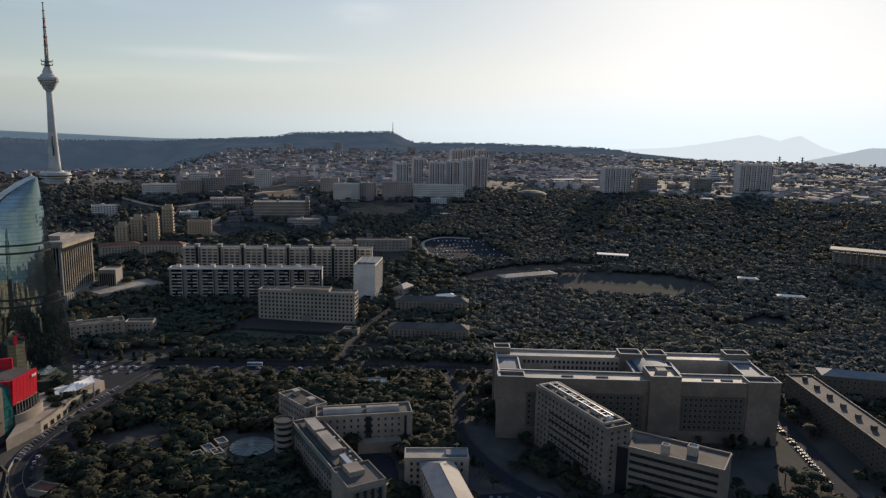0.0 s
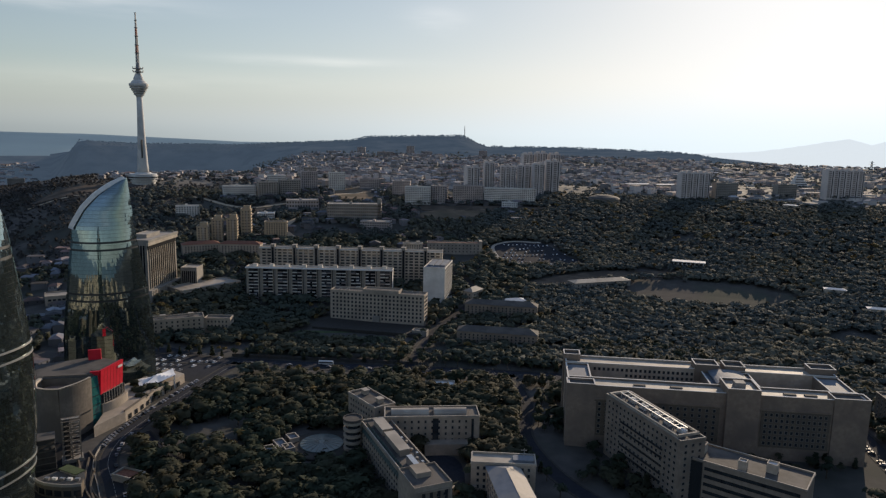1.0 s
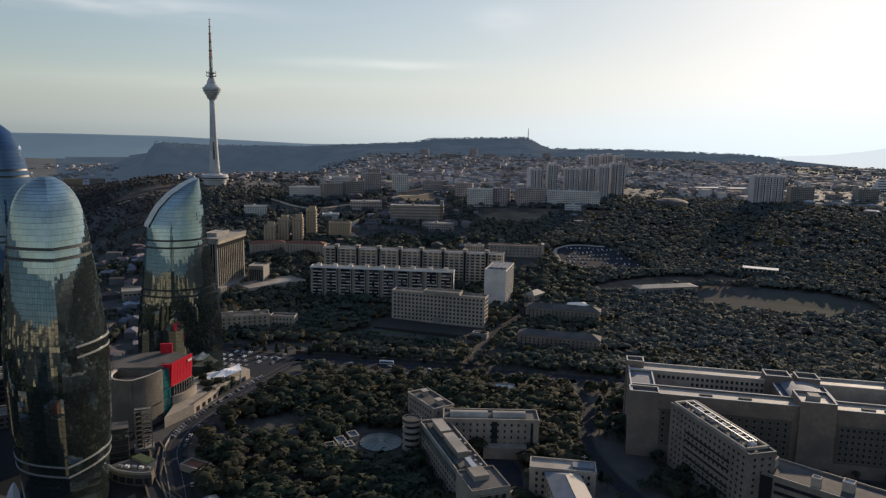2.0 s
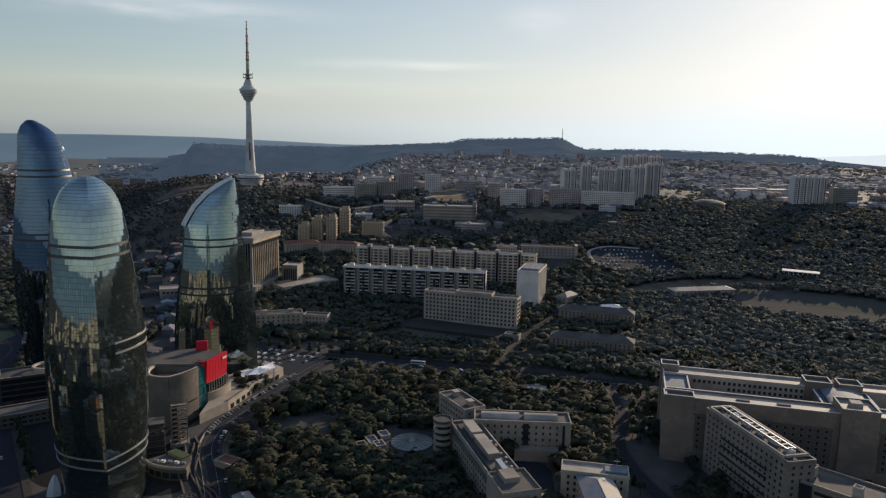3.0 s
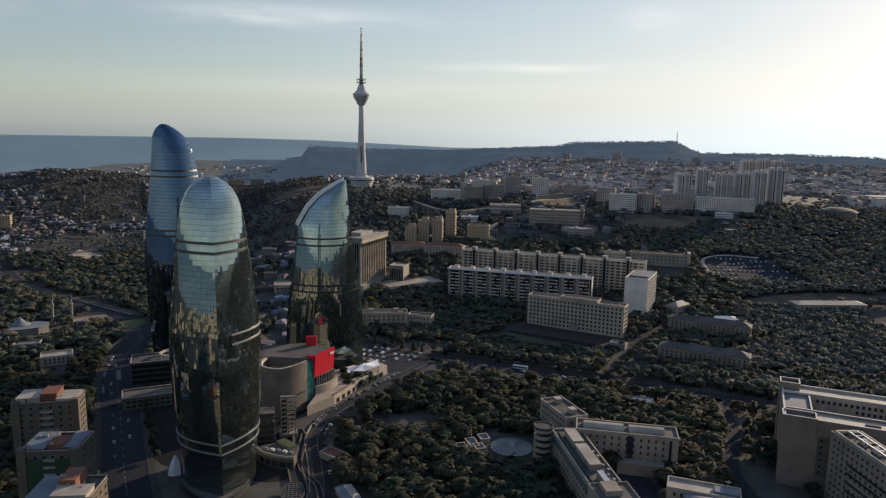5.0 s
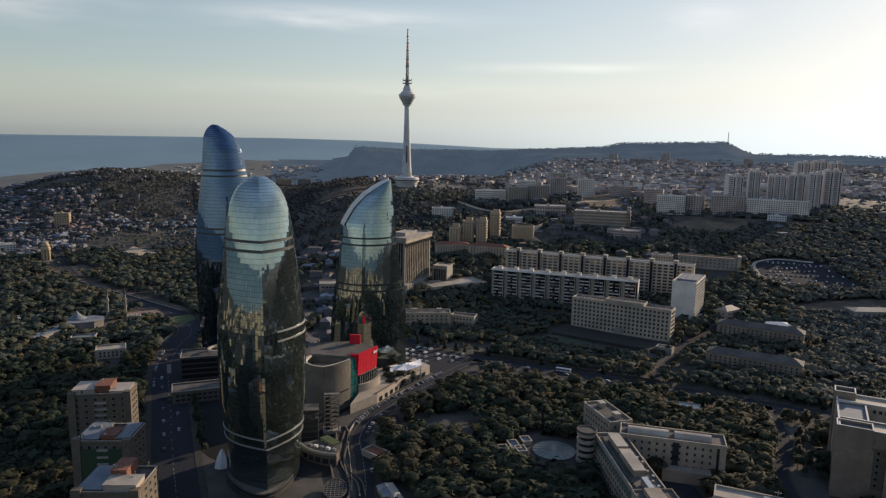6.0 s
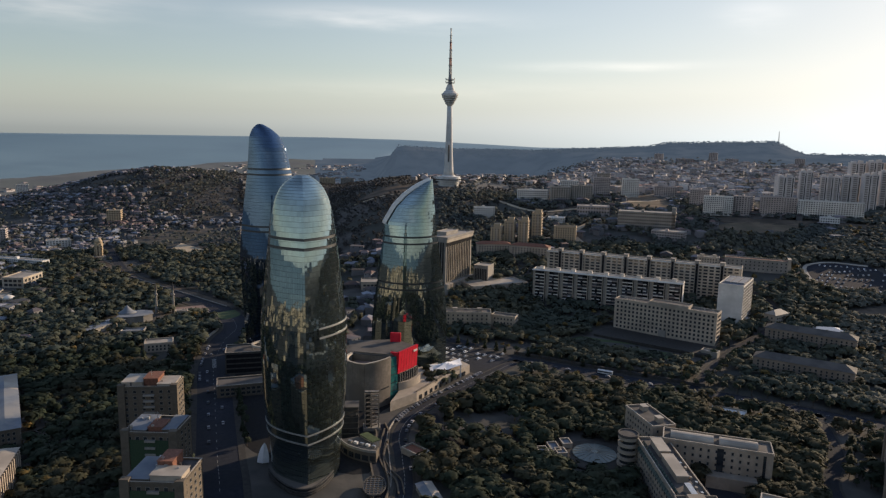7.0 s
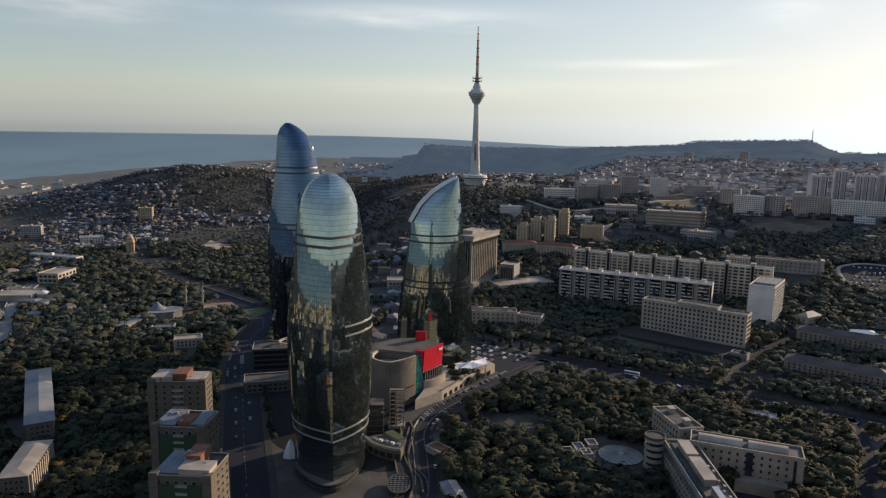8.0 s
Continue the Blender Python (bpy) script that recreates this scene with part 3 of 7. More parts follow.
def bands(name, label, at, rot, length, depth, h, floors, wall="plaster", roof="roof", group="", bays=10, category="building", base=-10.0, fill=0.55):
    """A far block: each floor has one part with its recessed row of windows."""
    mid = pose(at[0], at[1], 0, 0, 0, rot) @ Vector((length / 2, depth / 2, 0))
    ob = thing(name, pose(at[0], at[1], ground(mid.x, mid.y), 0, 0, rot), label, category, group)
    FEET.append((at[0], at[1], rot, length, depth))
    part("wall", shell(length, depth, h, base), M[wall], ob)
    part("roof", slab_roof(length, depth, h - 0.9), M[roof], ob)
    step = (h - 2.0) / floors
    for r in range(floors):
        b, z = Build(), 1.0 + step * (r + 0.28)
        for c in range(bays):
            x, w = length * (c + 0.5) / bays, length / bays * fill / 2
            b.box(x - w, -0.12, z, x + w, 0.05, z + step * 0.5)
        k = max(2, int(depth / 4.5))
        for c in range(k):
            y, w = depth * (c + 0.5) / k, depth / k * fill / 2
            b.box(length - 0.05, y - w, z, length + 0.12, y + w, z + step * 0.5)
        tagged(part("glazing", b, M["pane"], ob), kind="stuff")
    part("stair_head", Build().box(length * 0.4, depth * 0.3, h - 0.95, length * 0.4 + 4, depth * 0.3 + 4, h + 2.2), M[wall], ob)
    return ob


def highrise(label, at, rot, length, depth, h, floors, wall="plaster", stacks=4, base=-10.0):
    """A high block with full-height loggia stacks between piers and a stepped roofline."""
    mid = pose(at[0], at[1], 0, 0, 0, rot) @ Vector((length / 2, depth / 2, 0))
    ob = thing("apartment_high_rise", pose(at[0], at[1], ground(mid.x, mid.y), 0, 0, rot), label, "building", "high-rise blocks")
    FEET.append((at[0], at[1], rot, length, depth))
    part("wall", shell(length, depth, h, base), M[wall], ob)
    part("roof", slab_roof(length, depth, h - 0.9), M["roof"], ob)
    step = (h - 3) / floors
    for k in range(stacks):
        x0, x1 = length * (k + 0.16) / stacks, length * (k + 0.62) / stacks
        part("loggia", Build().box(x0, -0.15, 2, x1, 0.05, h - 1.5), M["loggia"], ob)
        b = Build()
        for r in range(floors):
            b.box(x0 - 0.2, -1.3, 2 + step * r, x1 + 0.2, 0.0, 3.0 + step * r)
        tagged(part("balcony_front", b, M[wall], ob), kind="stuff")
        part("window_strip", Build().box(length * (k + 0.76) / stacks, -0.12, 2.5, length * (k + 0.9) / stacks, 0.05, h - 2), M["pane"], ob)
        part("roof_room", Build().box(length * (k + 0.2) / stacks, depth * 0.25, h - 0.95, length * (k + 0.75) / stacks, depth * 0.75, h + 2.5 + 1.4 * (k % 2)), M[wall], ob)
    for k in range(3):
        part("window_strip", Build().box(length - 0.05, depth * (k + 0.25) / 3, 2.5, length + 0.12, depth * (k + 0.7) / 3, h - 2), M["pane"], ob)
    return ob

# ------------------------------------------------------------ flame towers
def flame_tower(name, label, at, rot, profile, columns, floor=2.75, grooves=(), rings=(), spine=None, singles=0, glass="skin"):
    """A flame-shaped glass tower. profile: rows of (z, left end, right end, half thickness); its plan is a lens with two sharp ridges.
    Every pane is a flat quad in front of a dark inner skin; at the grooves a row is left out."""
    ob = thing(name, pose(at[0], at[1], ground(at[0], at[1]), 0, 0, rot), label, "skyscraper", "flame towers")
    FEET.append((at[0] - 26, at[1] - 26, 0, 52, 52))
    top = profile[-1][0]
    tabs = [[(r[0], r[k]) for r in profile] for k in (1, 2, 3)]

    def smooth_at(tab, z):
        return (along(tab, z - 1.5) + 2 * along(tab, z) + along(tab, min(top, z + 1.5))) / 4 if z < top - 0.4 else along(tab, z)

    def point(s, z, side, inset=0.0):
        l, r, b = (smooth_at(t, z) for t in tabs)
        c, h = (l + r) / 2, max(0.05, (r - l) / 2 - inset)
        return (c + h * s, side * max(0.02, b - inset) * (1 - abs(s) ** 2.2), z)

    # inner skin, in front of which the panes hang
    zs = [0.0]
    while zs[-1] < top - 0.5:
        z = zs[-1]
        step = floor if z < top - 14 else floor * 0.55
        hit = [g for g in grooves if z + 0.2 < g <= z + step + 0.2]
        zs.append(hit[0] if hit else min(top - 0.3, z + step))
        if hit:
            zs.append(hit[0] + 1.3)
    gap = {i for i, z in enumerate(zs) if z in grooves}
    core, k = Build(), 24
    for z in zs:
        core.v += [point(-1 + 2 * i / k, z, -1, 0.45) for i in range(k)] + [point(1 - 2 * i / k, z, 1, 0.45) for i in range(k)]
    for j in range(len(zs) - 1):
        core.f += [(j * 2 * k + i, j * 2 * k + (i + 1) % (2 * k), (j + 1) * 2 * k + (i + 1) % (2 * k), (j + 1) * 2 * k + i) for i in range(2 * k)]
    core.f.append(tuple((len(zs) - 1) * 2 * k + i for i in range(2 * k)))
    part("inner_skin", core, M["skin_back"], ob, "dark joints and floor edges behind the glass")
    rest, rnd, made = Build(), random.Random(5), 0
    for j in range(len(zs) - 1):
        if j in gap:
            continue
        z0, z1 = zs[j] + 0.06, zs[j + 1] - 0.06
        l, r = along(tabs[0], z0), along(tabs[1], z0)
        n = max(4, round(columns * (0.35 + 0.65 * min(1, (r - l) / 50))))
        for side in (-1, 1):
            for i in range(n):
                g = 0.03 / n
                s0, s1 = -1 + 2 * (i / n + g), -1 + 2 * ((i + 1) / n - g)
                q = [point(s0, z0, side), point(s1, z0, side), point(s1, z1, side), point(s0, z1, side)]
                # a pane is flat, and hangs a hair out of true
                nrm = (Vector(q[1]) - Vector(q[0])).cross(Vector(q[3]) - Vector(q[0])).normalized()
                e = rnd.gauss(0, 0.0022)
                q = [tuple(Vector(p) + nrm * (e if t in (0, 1) else -e)) for t, p in enumerate(q)]
                if side > 0:
                    q.reverse()
                if made < singles and side < 0 and 60 < z0 < 132 and i < n * 0.6:
                    part("glass_panel", Build().face(*q), M[glass], ob)
                    made += 1
                else:
                    rest.face(*q)
    tagged(part("glazing", rest, M[glass], ob), "flat blue-green mirror glass panes", kind="stuff")
    # pale bands that run round a part of the tower
    for z, h, s0, s1, side in rings:
        b, n = Build(), 28
        for i in range(n):
            sa, sb = s0 + (s1 - s0) * i / n, s0 + (s1 - s0) * (i + 1) / n
            a, c = Vector(point(sa, z, side, -0.35)), Vector(point(sb, z, side, -0.35))
            d, e = Vector(point(sa, z + h, side, -0.35)), Vector(point(sb, z + h, side, -0.35))
            a2, c2, d2, e2 = (Vector(point(s, q, side, 0.1)) for s, q in ((sa, z), (sb, z), (sa, z + h), (sb, z + h)))
            b.face(a, c, e, d).face(d, e, e2, d2).face(a2, c2, c, a)
        part("band", b, M["skin_band"], ob, "pale metal band")
    if spine:
        b, zz = Build(), [spine[0] + (spine[1] - spine[0]) * i / 30 for i in range(31)]
        ring = []
        for z in zz:
            l, r, t = (smooth_at(q, z) for q in tabs)
            w = spine[2] * (0.35 + 0.65 * min(1, (r - l) / 18))
            ring.append(((l - 2.0, -w, z + 0.6), (l - 2.0, w, z + 0.6), (l + 0.9, w + 0.2, z - 0.8), (l + 0.9, -w - 0.2, z - 0.8)))
        for a, c in zip(ring, ring[1:]):
            for i in range(4):
                b.face(a[i], a[(i + 1) % 4], c[(i + 1) % 4], c[i])
        b.face(*ring[0]).face(*reversed(ring[-1]))
        part("spine", b, M["spine"], ob, "pale metal edge of the curved top")
    return ob


FRONT = [(0, -29, 29, 19.3), (10, -29.5, 29.5, 19.2), (25, -30, 30, 20.8), (45, -30.5, 30.5, 22.8), (70, -30.5, 30.5, 23.5), (88, -30, 30, 23.1), (107, -28, 28, 21.1),
         (125, -25, 25.5, 19), (139, -22, 23, 17.5), (148, -19, 21, 16), (154, -16, 19, 14.4), (160, -12, 16, 11.6), (164, -7, 13, 8), (166.5, -3, 9, 4.6), (167.4, 2, 5, 1.0)]
WEST = [(0, -31, 30.5, 15), (20, -31, 30.7, 16.5), (41, -30.3, 30.5, 17), (60, -28.1, 29.1, 16.5), (73, -26.4, 27.5, 15.5), (87, -24.7, 25, 14.5), (108, -21.7, 22, 12.5), (119, -20.5, 20.8, 11),
        (124, -17.8, 20.3, 10), (133, -12.5, 19.3, 8.5), (142.5, -3.6, 18.5, 6), (150.3, 7.5, 17.7, 3), (154.5, 16.6, 17.3, 0.4)]
REAR = [(0, -21, 30, 16), (40, -23, 30, 19), (85, -24.8, 28.5, 19), (110, -22.8, 26, 17), (133, -19.9, 23.2, 15), (157, -16.7, 18.7, 12.5), (175, -15.3, 15, 10), (185, -14.6, 10.2, 7.5),
        (191, -12.2, 3.6, 5), (193.5, -10, -0.5, 3), (195.4, -7, -5, 0.8)]


def spot(az, d):
    return d * math.sin(radians(az)), d * math.cos(radians(az))


flame_tower("flame_tower", "tall blue-green mirror glass tower with a domed flame top", spot(-40.95, 381), -90 + 40.95 + 2, FRONT, 68,
            grooves=(129.5, 134.3), rings=((83.0, 0.9, 0.05, 0.85, 1), (88.0, 0.9, 0.05, 0.85, 1), (26.5, 0.8, -1, 1, 1), (31.5, 0.8, -1, 1, 1), (26.5, 0.8, -1, 1, -1), (31.5, 0.8, -1, 1, -1)), singles=300)
flame_tower("flame_tower", "mirror glass tower with a slanting pale-edged flame top", spot(-32.2, 556), 32.2, WEST, 62,
            grooves=(66.0, 71.0, 102.5, 107.8), spine=(118.5, 154.3, 2.6), singles=60)
flame_tower("flame_tower", "tallest mirror glass tower with a curved flame top, tinted for mirrored blue sky", spot(-43.6, 600), 43.6, REAR, 58,
            grooves=(107.0, 111.2, 153.4, 158.0), singles=60, glass="skin_sky_tint")


# ------------------------------------------------------------ television tower on the hill
def tv_tower(at):
    ob = thing("television_tower", pose(at[0], at[1], ground(*at)), "slender grey concrete television tower with a ringed pod and mast", "tower")
    base = part("base", Build().ring([(21, -12), (21, 3.5), (23, 3.6), (23, 5.5), (20.5, 5.6), (20.5, 9), (26, 9.2), (26, 15), (24.5, 15.1), (24.5, 18), (15, 18.3), (13, 21)], 32), M["concrete"], ob, "round tiered base building")
    part("window_band", Build().ring([(26.15, 11), (26.15, 13.2)], 32), M["pane"], base)
    shaft = Build()
    rows = [(10.8, 18), (9.6, 35), (8.3, 60), (7.2, 85), (6.3, 110), (5.6, 135), (5.2, 160)]
    shaft.ring(rows, 16)
    part("shaft", shaft, M["concrete"], ob, "tapering concrete shaft", smooth=True)
    part("slot", Build().box(3.0, -8.8, 48, 5.2, -5, 82), M["skin_back"], ob, "dark slot in the shaft")
    pod = part("pod", Build().ring([(5.2, 160), (7.0, 163), (9.2, 164), (9.2, 167), (11, 168), (11, 171), (13.5, 172), (13.5, 175.5), (16, 176.5), (16, 180), (17, 181), (17, 184.5), (13.5, 186), (12, 189), (9, 191), (8.5, 195), (7, 198), (5.2, 203)], 24), M["concrete"], ob, "ringed pod of stacked discs")
    for r, z in ((9.3, 165), (11.1, 169), (13.6, 173.2), (16.1, 177.6)):
        part("window_band", Build().ring([(r, z), (r, z + 1.5)], 24), M["pane"], pod)
    for z in (205, 211):
        b = Build().ring([(9.0, z), (9.0, z + 1.2)], 12)
        for i in range(8):
            a = i * math.pi / 4
            b.bar((9 * math.cos(a), 9 * math.sin(a), z), (9.4 * math.cos(a), 9.4 * math.sin(a), z + 4), 0.35)
        part("platform", b, M["mast_grey"], ob)
    part("mast_root", Build().ring([(4.0, 203), (3.2, 222)], 10), M["mast_grey"], ob)
    for i, (z0, z1, r) in enumerate(((222, 240, 2.7), (240, 254, 2.4), (254, 270, 2.0), (270, 285, 1.6), (285, 298, 1.1), (298, 311, 0.6))):
        b = Build()
        for a in range(4):
            c, s = r * math.cos(a * math.pi / 2 + 0.6), r * math.sin(a * math.pi / 2 + 0.6)
            b.bar((c, s, z0), (c * 0.9, s * 0.9, z1), 0.42)
            c2, s2 = r * math.cos((a + 1) * math.pi / 2 + 0.6), r * math.sin((a + 1) * math.pi / 2 + 0.6)
            for k in range(3):
                u0, u1 = z0 + (z1 - z0) * k / 3, z0 + (z1 - z0) * (k + 1) / 3
                b.bar((c, s, u0), (c2, s2, u1), 0.25)
        b.ring([(r * 0.75, z0), (r * 0.7, z1)], 6)
        part("mast_section", b, M["mast_red" if i in (1, 3) else "mast_grey"], ob)
        part("collar", Build().ring([(r + 1.4, z1 - 0.6), (r + 1.4, z1 + 0.4)], 10), M["mast_grey"], ob)
    FEET.append((at[0] - 30, at[1] - 30, 0, 60, 60))


tv_tower(spot(-29.17, 1439))

# ------------------------------------------------------------ the government complex
def government_building():
    L, D, H = 173.0, 58.0, 40.0
    ob = thing("government_building", pose(37, 412, 0, 0, 0, -1.4), "huge beige stone courtyard building with pale flat roofs", "building")
    FEET.append((37, 412, -1.4, L, D))
    wings = {"front_wing": (0, 0, L, 15, H), "back_wing": (0, 43, L, 15, H), "left_wing": (0, 15, 15, 28, H - 0.6), "right_wing": (158, 15, 15, 28, H - 0.6), "middle_wing": (88, 15, 30, 28, H - 1.2)}
    for name, (x, y, w, d, h) in wings.items():
        # back wing in paler stone, painting in light thrown back by the roofs
        q = part(name, shell(w, d, h, -4, 1.2, 0.9, x, y), M["stone" if name == "back_wing" else "sandstone"], ob)
        part("coping", coping(w, d, h, x, y, 0.9, 0.05, 0.2), M["slab"], q)
        part("roof", slab_roof(w, d, h - 1.1, 0.9, x, y), M["roof_blue" if name in ("left_wing", "right_wing", "middle_wing") else "roof"], q)
    for x, y, w, d, up in ((-1, -1, 17, 10, 0.8), (-1, 49, 11, 10, 3.4), (L - 19, -1, 20, 11, 1.2), (L - 15, 48, 16, 11, 3.0), (84, 42, 15, 12, 3.4), (103, 43, 13, 12, 3.0)):
        q = part("corner_tower", shell(w, d, H + up, -4, 1.4, 0.6, x, y), M["sandstone"], ob)
        part("coping", coping(w, d, H + up, x, y, 0.7, 0.1, 0.2), M["slab"], q)
        part("roof", slab_roof(w, d, H + up - 1.3, 0.6, x, y), M["roof_dark"], q)
    q = part("centre_bay", shell(19, 20, H + 4, -4, 1.6, 0.7, 93, -3), M["sandstone"], ob)
    part("coping", coping(19, 20, H + 4, 93, -3, 0.8, 0.1, 0.2), M["slab"], q)
    part("roof", slab_roof(19, 20, H + 2.5, 0.7, 93, -3), M["roof"], q)
    part("roof_box", Build().box(99, 4, H + 2.4, 105, 10, H + 5.5), M["stone_grey"], ob)
    b, n = Build(), 12
    for i in range(n):
        a0, a1 = math.pi * i / n, math.pi * (i + 1) / n
        x0, x1, z0, z1 = 103 - 11 * math.cos(a0), 103 - 11 * math.cos(a1), 2.2 * math.sin(a0), 2.2 * math.sin(a1)
        b.face((x0, 18, H - 1 + z0), (x1, 18, H - 1 + z1), (x1, 42, H - 1 + z1), (x0, 42, H - 1 + z0))
    b.face(*[(103 - 11 * math.cos(math.pi * i / n), 18, H - 1 + 2.2 * math.sin(math.pi * i / n)) for i in range(n + 1)])
    part("barrel_roof", b, M["roof_blue"], ob, "blue-grey barrel-vaulted sheet roof")
    for x0, x1 in ((16, 90), (114, 153)):
        # flat darker panels paint in the shade of the set-back wall fields
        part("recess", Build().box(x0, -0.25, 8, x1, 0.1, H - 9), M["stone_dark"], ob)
        part("string_course", Build().box(x0 - 1, -0.7, H - 9, x1 + 1, 0.1, H - 8.2), M["sandstone"], ob)
    for i in range(6):
        for x0, x1, k in ((17, 89, 17), (115, 152, 12)):
            for j in range(k):
                part("window", WINDOW_GOV, None, ob, at=pose(x0 + (x1 - x0) * (j + 0.5) / k, -0.3, 10.5 + 3.6 * i))
    for j in range(22):
        for z in (36.2, 32.4):
            if z > 33 or j > 6:
                part("window", WINDOW_GOV, None, ob, at=pose(18 + 66 * (j + 0.5) / 22, 43, z))
    for i in range(4):
        part("pilaster", Build().box(12 + 0.0 + (i % 2) * 145 + (i // 2) * 3.5, -0.9, 0, 13.6 + (i % 2) * 145 + (i // 2) * 3.5, 0.05, H - 10), M["sandstone"], ob)
    for x in (40, 62, 128, 140):
        part("roof_hatch", Build().box(x, 6, H - 1.2, x + 7, 8.5, H - 0.4), M["roof_dark"], ob)


WINDOW_GOV = window_pair(1.5, 1.9)
government_building()


def ministry_wing():
    L, D, H = 68.5, 15.5, 38.0
    ob = block("ministry_wing", "beige stone office wing with small windows and a steel roof frame", (59, 404), -64.5, L, D, H, 10, 17, 3, win=(1.5, 1.5), wall="tan_stone", roof="roof_dark", first=2, base=-3)
    b = Build()
    for y in (1.2, D - 1.2):
        b.box(3, y - 0.5, H, L - 4, y + 0.5, H + 1.2)
    b.box(1.5, 1.2, H, 3, D - 1.2, H + 1.2)
    b.box(L - 5.2, 1.2, H, L - 4, D - 1.2, H + 1.2)
    part("roof_kerb", b, M["plaster"], ob, "pale raised roof edge")
    b = Build()
    for y in (D * 0.36, D * 0.66):
        b.bar((6, y, H + 2.3), (L - 8, y, H + 2.3), 0.32)
        for i in range(13):
            x = 7 + (L - 16) * i / 12
            b.bar((x, y, H - 1), (x, y, H + 2.3), 0.18)
    for i in range(13):
        x = 7 + (L - 16) * i / 12
        b.bar((x, D * 0.36, H + 2.3), (x, D * 0.66, H + 2.3), 0.16)
    part("roof_frame", b, M["steel"], ob, "long steel frame on the roof")
    for i in range(5):
        part("air_unit", Build().box(12 + 11 * i, 7, H - 0.95, 17 + 11 * i, 10, H + 1.4), M["white"], ob)
    for r in range(5):
        part("sunshade", Build().box(16, -0.55, 8 + 4.6 * r, L - 14, 0.05, 9.0 + 4.6 * r), M["pane"], ob, "dark horizontal window strip")
    low = block("ministry_tail", "stepped beige office block with dark ribbon windows", (90, 349), -31, 60, 22, 28, wall="tan_stone", roof="roof_dark", base=-3)
    for r in range(6):
        part("ribbon_window", Build().box(13, -0.3, 2.2 + 4.2 * r, 57.5, 0.05, 3.9 + 4.2 * r), M["pane"], low)
    part("glass_stair", Build().box(0.5, -0.6, 0, 12, 0.05, 27), M["skin_back"], low, "dark glazed staircase")
    for x, y, w in ((3, 8, 7), (40, 9, 5), (28, 3, 4)):
        q = part("roof_room", shell(w, w, 32, 26.8, 0.9, 0.4, x, y), M["stone"], low)
        part("roof", slab_roof(w, w, 31.2, 0.4, x, y), M["white"], q)
    return ob


ministry_wing()


# ------------------------------------------------------------ the L-shaped building and its neighbour
def l_building():
    right = block("office_wing", "pale five-storey wing with small dark windows", (-73, 387), 10.5, 57.5, 16, 22, 5, 13, 4, win=(1.1, 1.6), wall="tan_plaster", roof="roof_dark", base=-3)
    for x0, x1 in ((4, 27), (30, 50)):
        b, n = Build(), 8
        for i in range(n):
            a0, a1 = math.pi * i / n, math.pi * (i + 1) / n
            b.face((x0, 7.5 - 4 * math.cos(a0), 21 + 3 * math.sin(a0)), (x1, 7.5 - 4 * math.cos(a0), 21 + 3 * math.sin(a0)), (x1, 7.5 - 4 * math.cos(a1), 21 + 3 * math.sin(a1)), (x0, 7.5 - 4 * math.cos(a1), 21 + 3 * math.sin(a1)))
        b.face(*[(x1, 7.5 - 4 * math.cos(math.pi * i / n), 21 + 3 * math.sin(math.pi * i / n)) for i in range(n + 1)])
        b.face(*[(x0, 7.5 - 4 * math.cos(math.pi * i / n), 21 + 3 * math.sin(math.pi * i / n)) for i in reversed(range(n + 1))])
        part("vault", b, M["roof"], right, "pale vaulted roof light")
    part("glass_strip", Build().box(29, -0.35, 1, 32.5, 0.05, 20.5), M["pane"], right)
    part("glass_strip", Build().box(52.5, -0.35, 4, 54, 0.05, 20), M["pane"], right)
    part("porch", Build().box(24, -7, -3, 50, 0, 7), M["tan_plaster"], right, "low annexe in the courtyard")
    long = block("office_wing", "long pale office wing with a glazed slope and roof lights", (-87, 385), -60.1, 92, 17, 20, 5, 24, 4, win=(1.5, 1.5), wall="tan_plaster", roof="roof_dark", base=-3)
    b = Build()
    b.face((6, -1.2, 15.5), (80, -1.2, 15.5), (80, 2.4, 20.3), (6, 2.4, 20.3))
    for i in range(26):
        b.bar((6 + 74 * i / 25, -1.25, 15.5), (6 + 74 * i / 25, 2.35, 20.4), 0.12)
    part("glazed_slope", b, M["glaze"], long, "sloping green glazing along the eaves")
    for x0, x1 in ((8, 24), (28, 52)):
        q = part("roof_house", Build().box(x0, 5.5, 19, x1, 11, 22.6), M["tan_plaster"], long)
        part("roof", Build().box(x0 - 0.5, 5, 22.6, x1 + 0.5, 11.5, 23.1), M["roof"], q)
    part("head_block", shell(22, 20, 22.5, -3, 1.0, 0.4, 70, -2), M["tan_plaster"], long)
    part("head_roof", slab_roof(22, 20, 21.6, 0.4, 70, -2), M["roof_dark"], long)
    part("head_house", Build().box(72, 3, 21.5, 82, 11, 24.2), M["tan_plaster"], long)
    for i in range(9):
        x, y = 26 + 5.2 * i, 12.5 + (i * 7 % 3)
        part("roof_unit", Build().box(x, y, 19, x + 1.6, y + 1.2, 20.4), M["steel" if i % 2 else "roof"], long)
    for i in range(4):
        part("tall_window", Build().box(91.95, 2 + 4 * i, 3, 92.2, 3.6 + 4 * i, 19), M["pane"], long)
    part("duct", Build().box(60, 6, 19.05, 76, 9, 23.6), M["steel"], long)
    block("office_wing", "pale back wing with a flat roof and roof rooms", (-104, 424), -47, 33, 15, 22, 5, 9, 3, win=(1.1, 1.6), wall="tan_plaster", roof="roof_dark", heads=2, base=-3)
    tower = thing("round_stair", pose(-91.5, 383.5, 0), "round pale stair tower with stacked balconies", "building")
    FEET.append((-100, 374, 0, 20, 20))
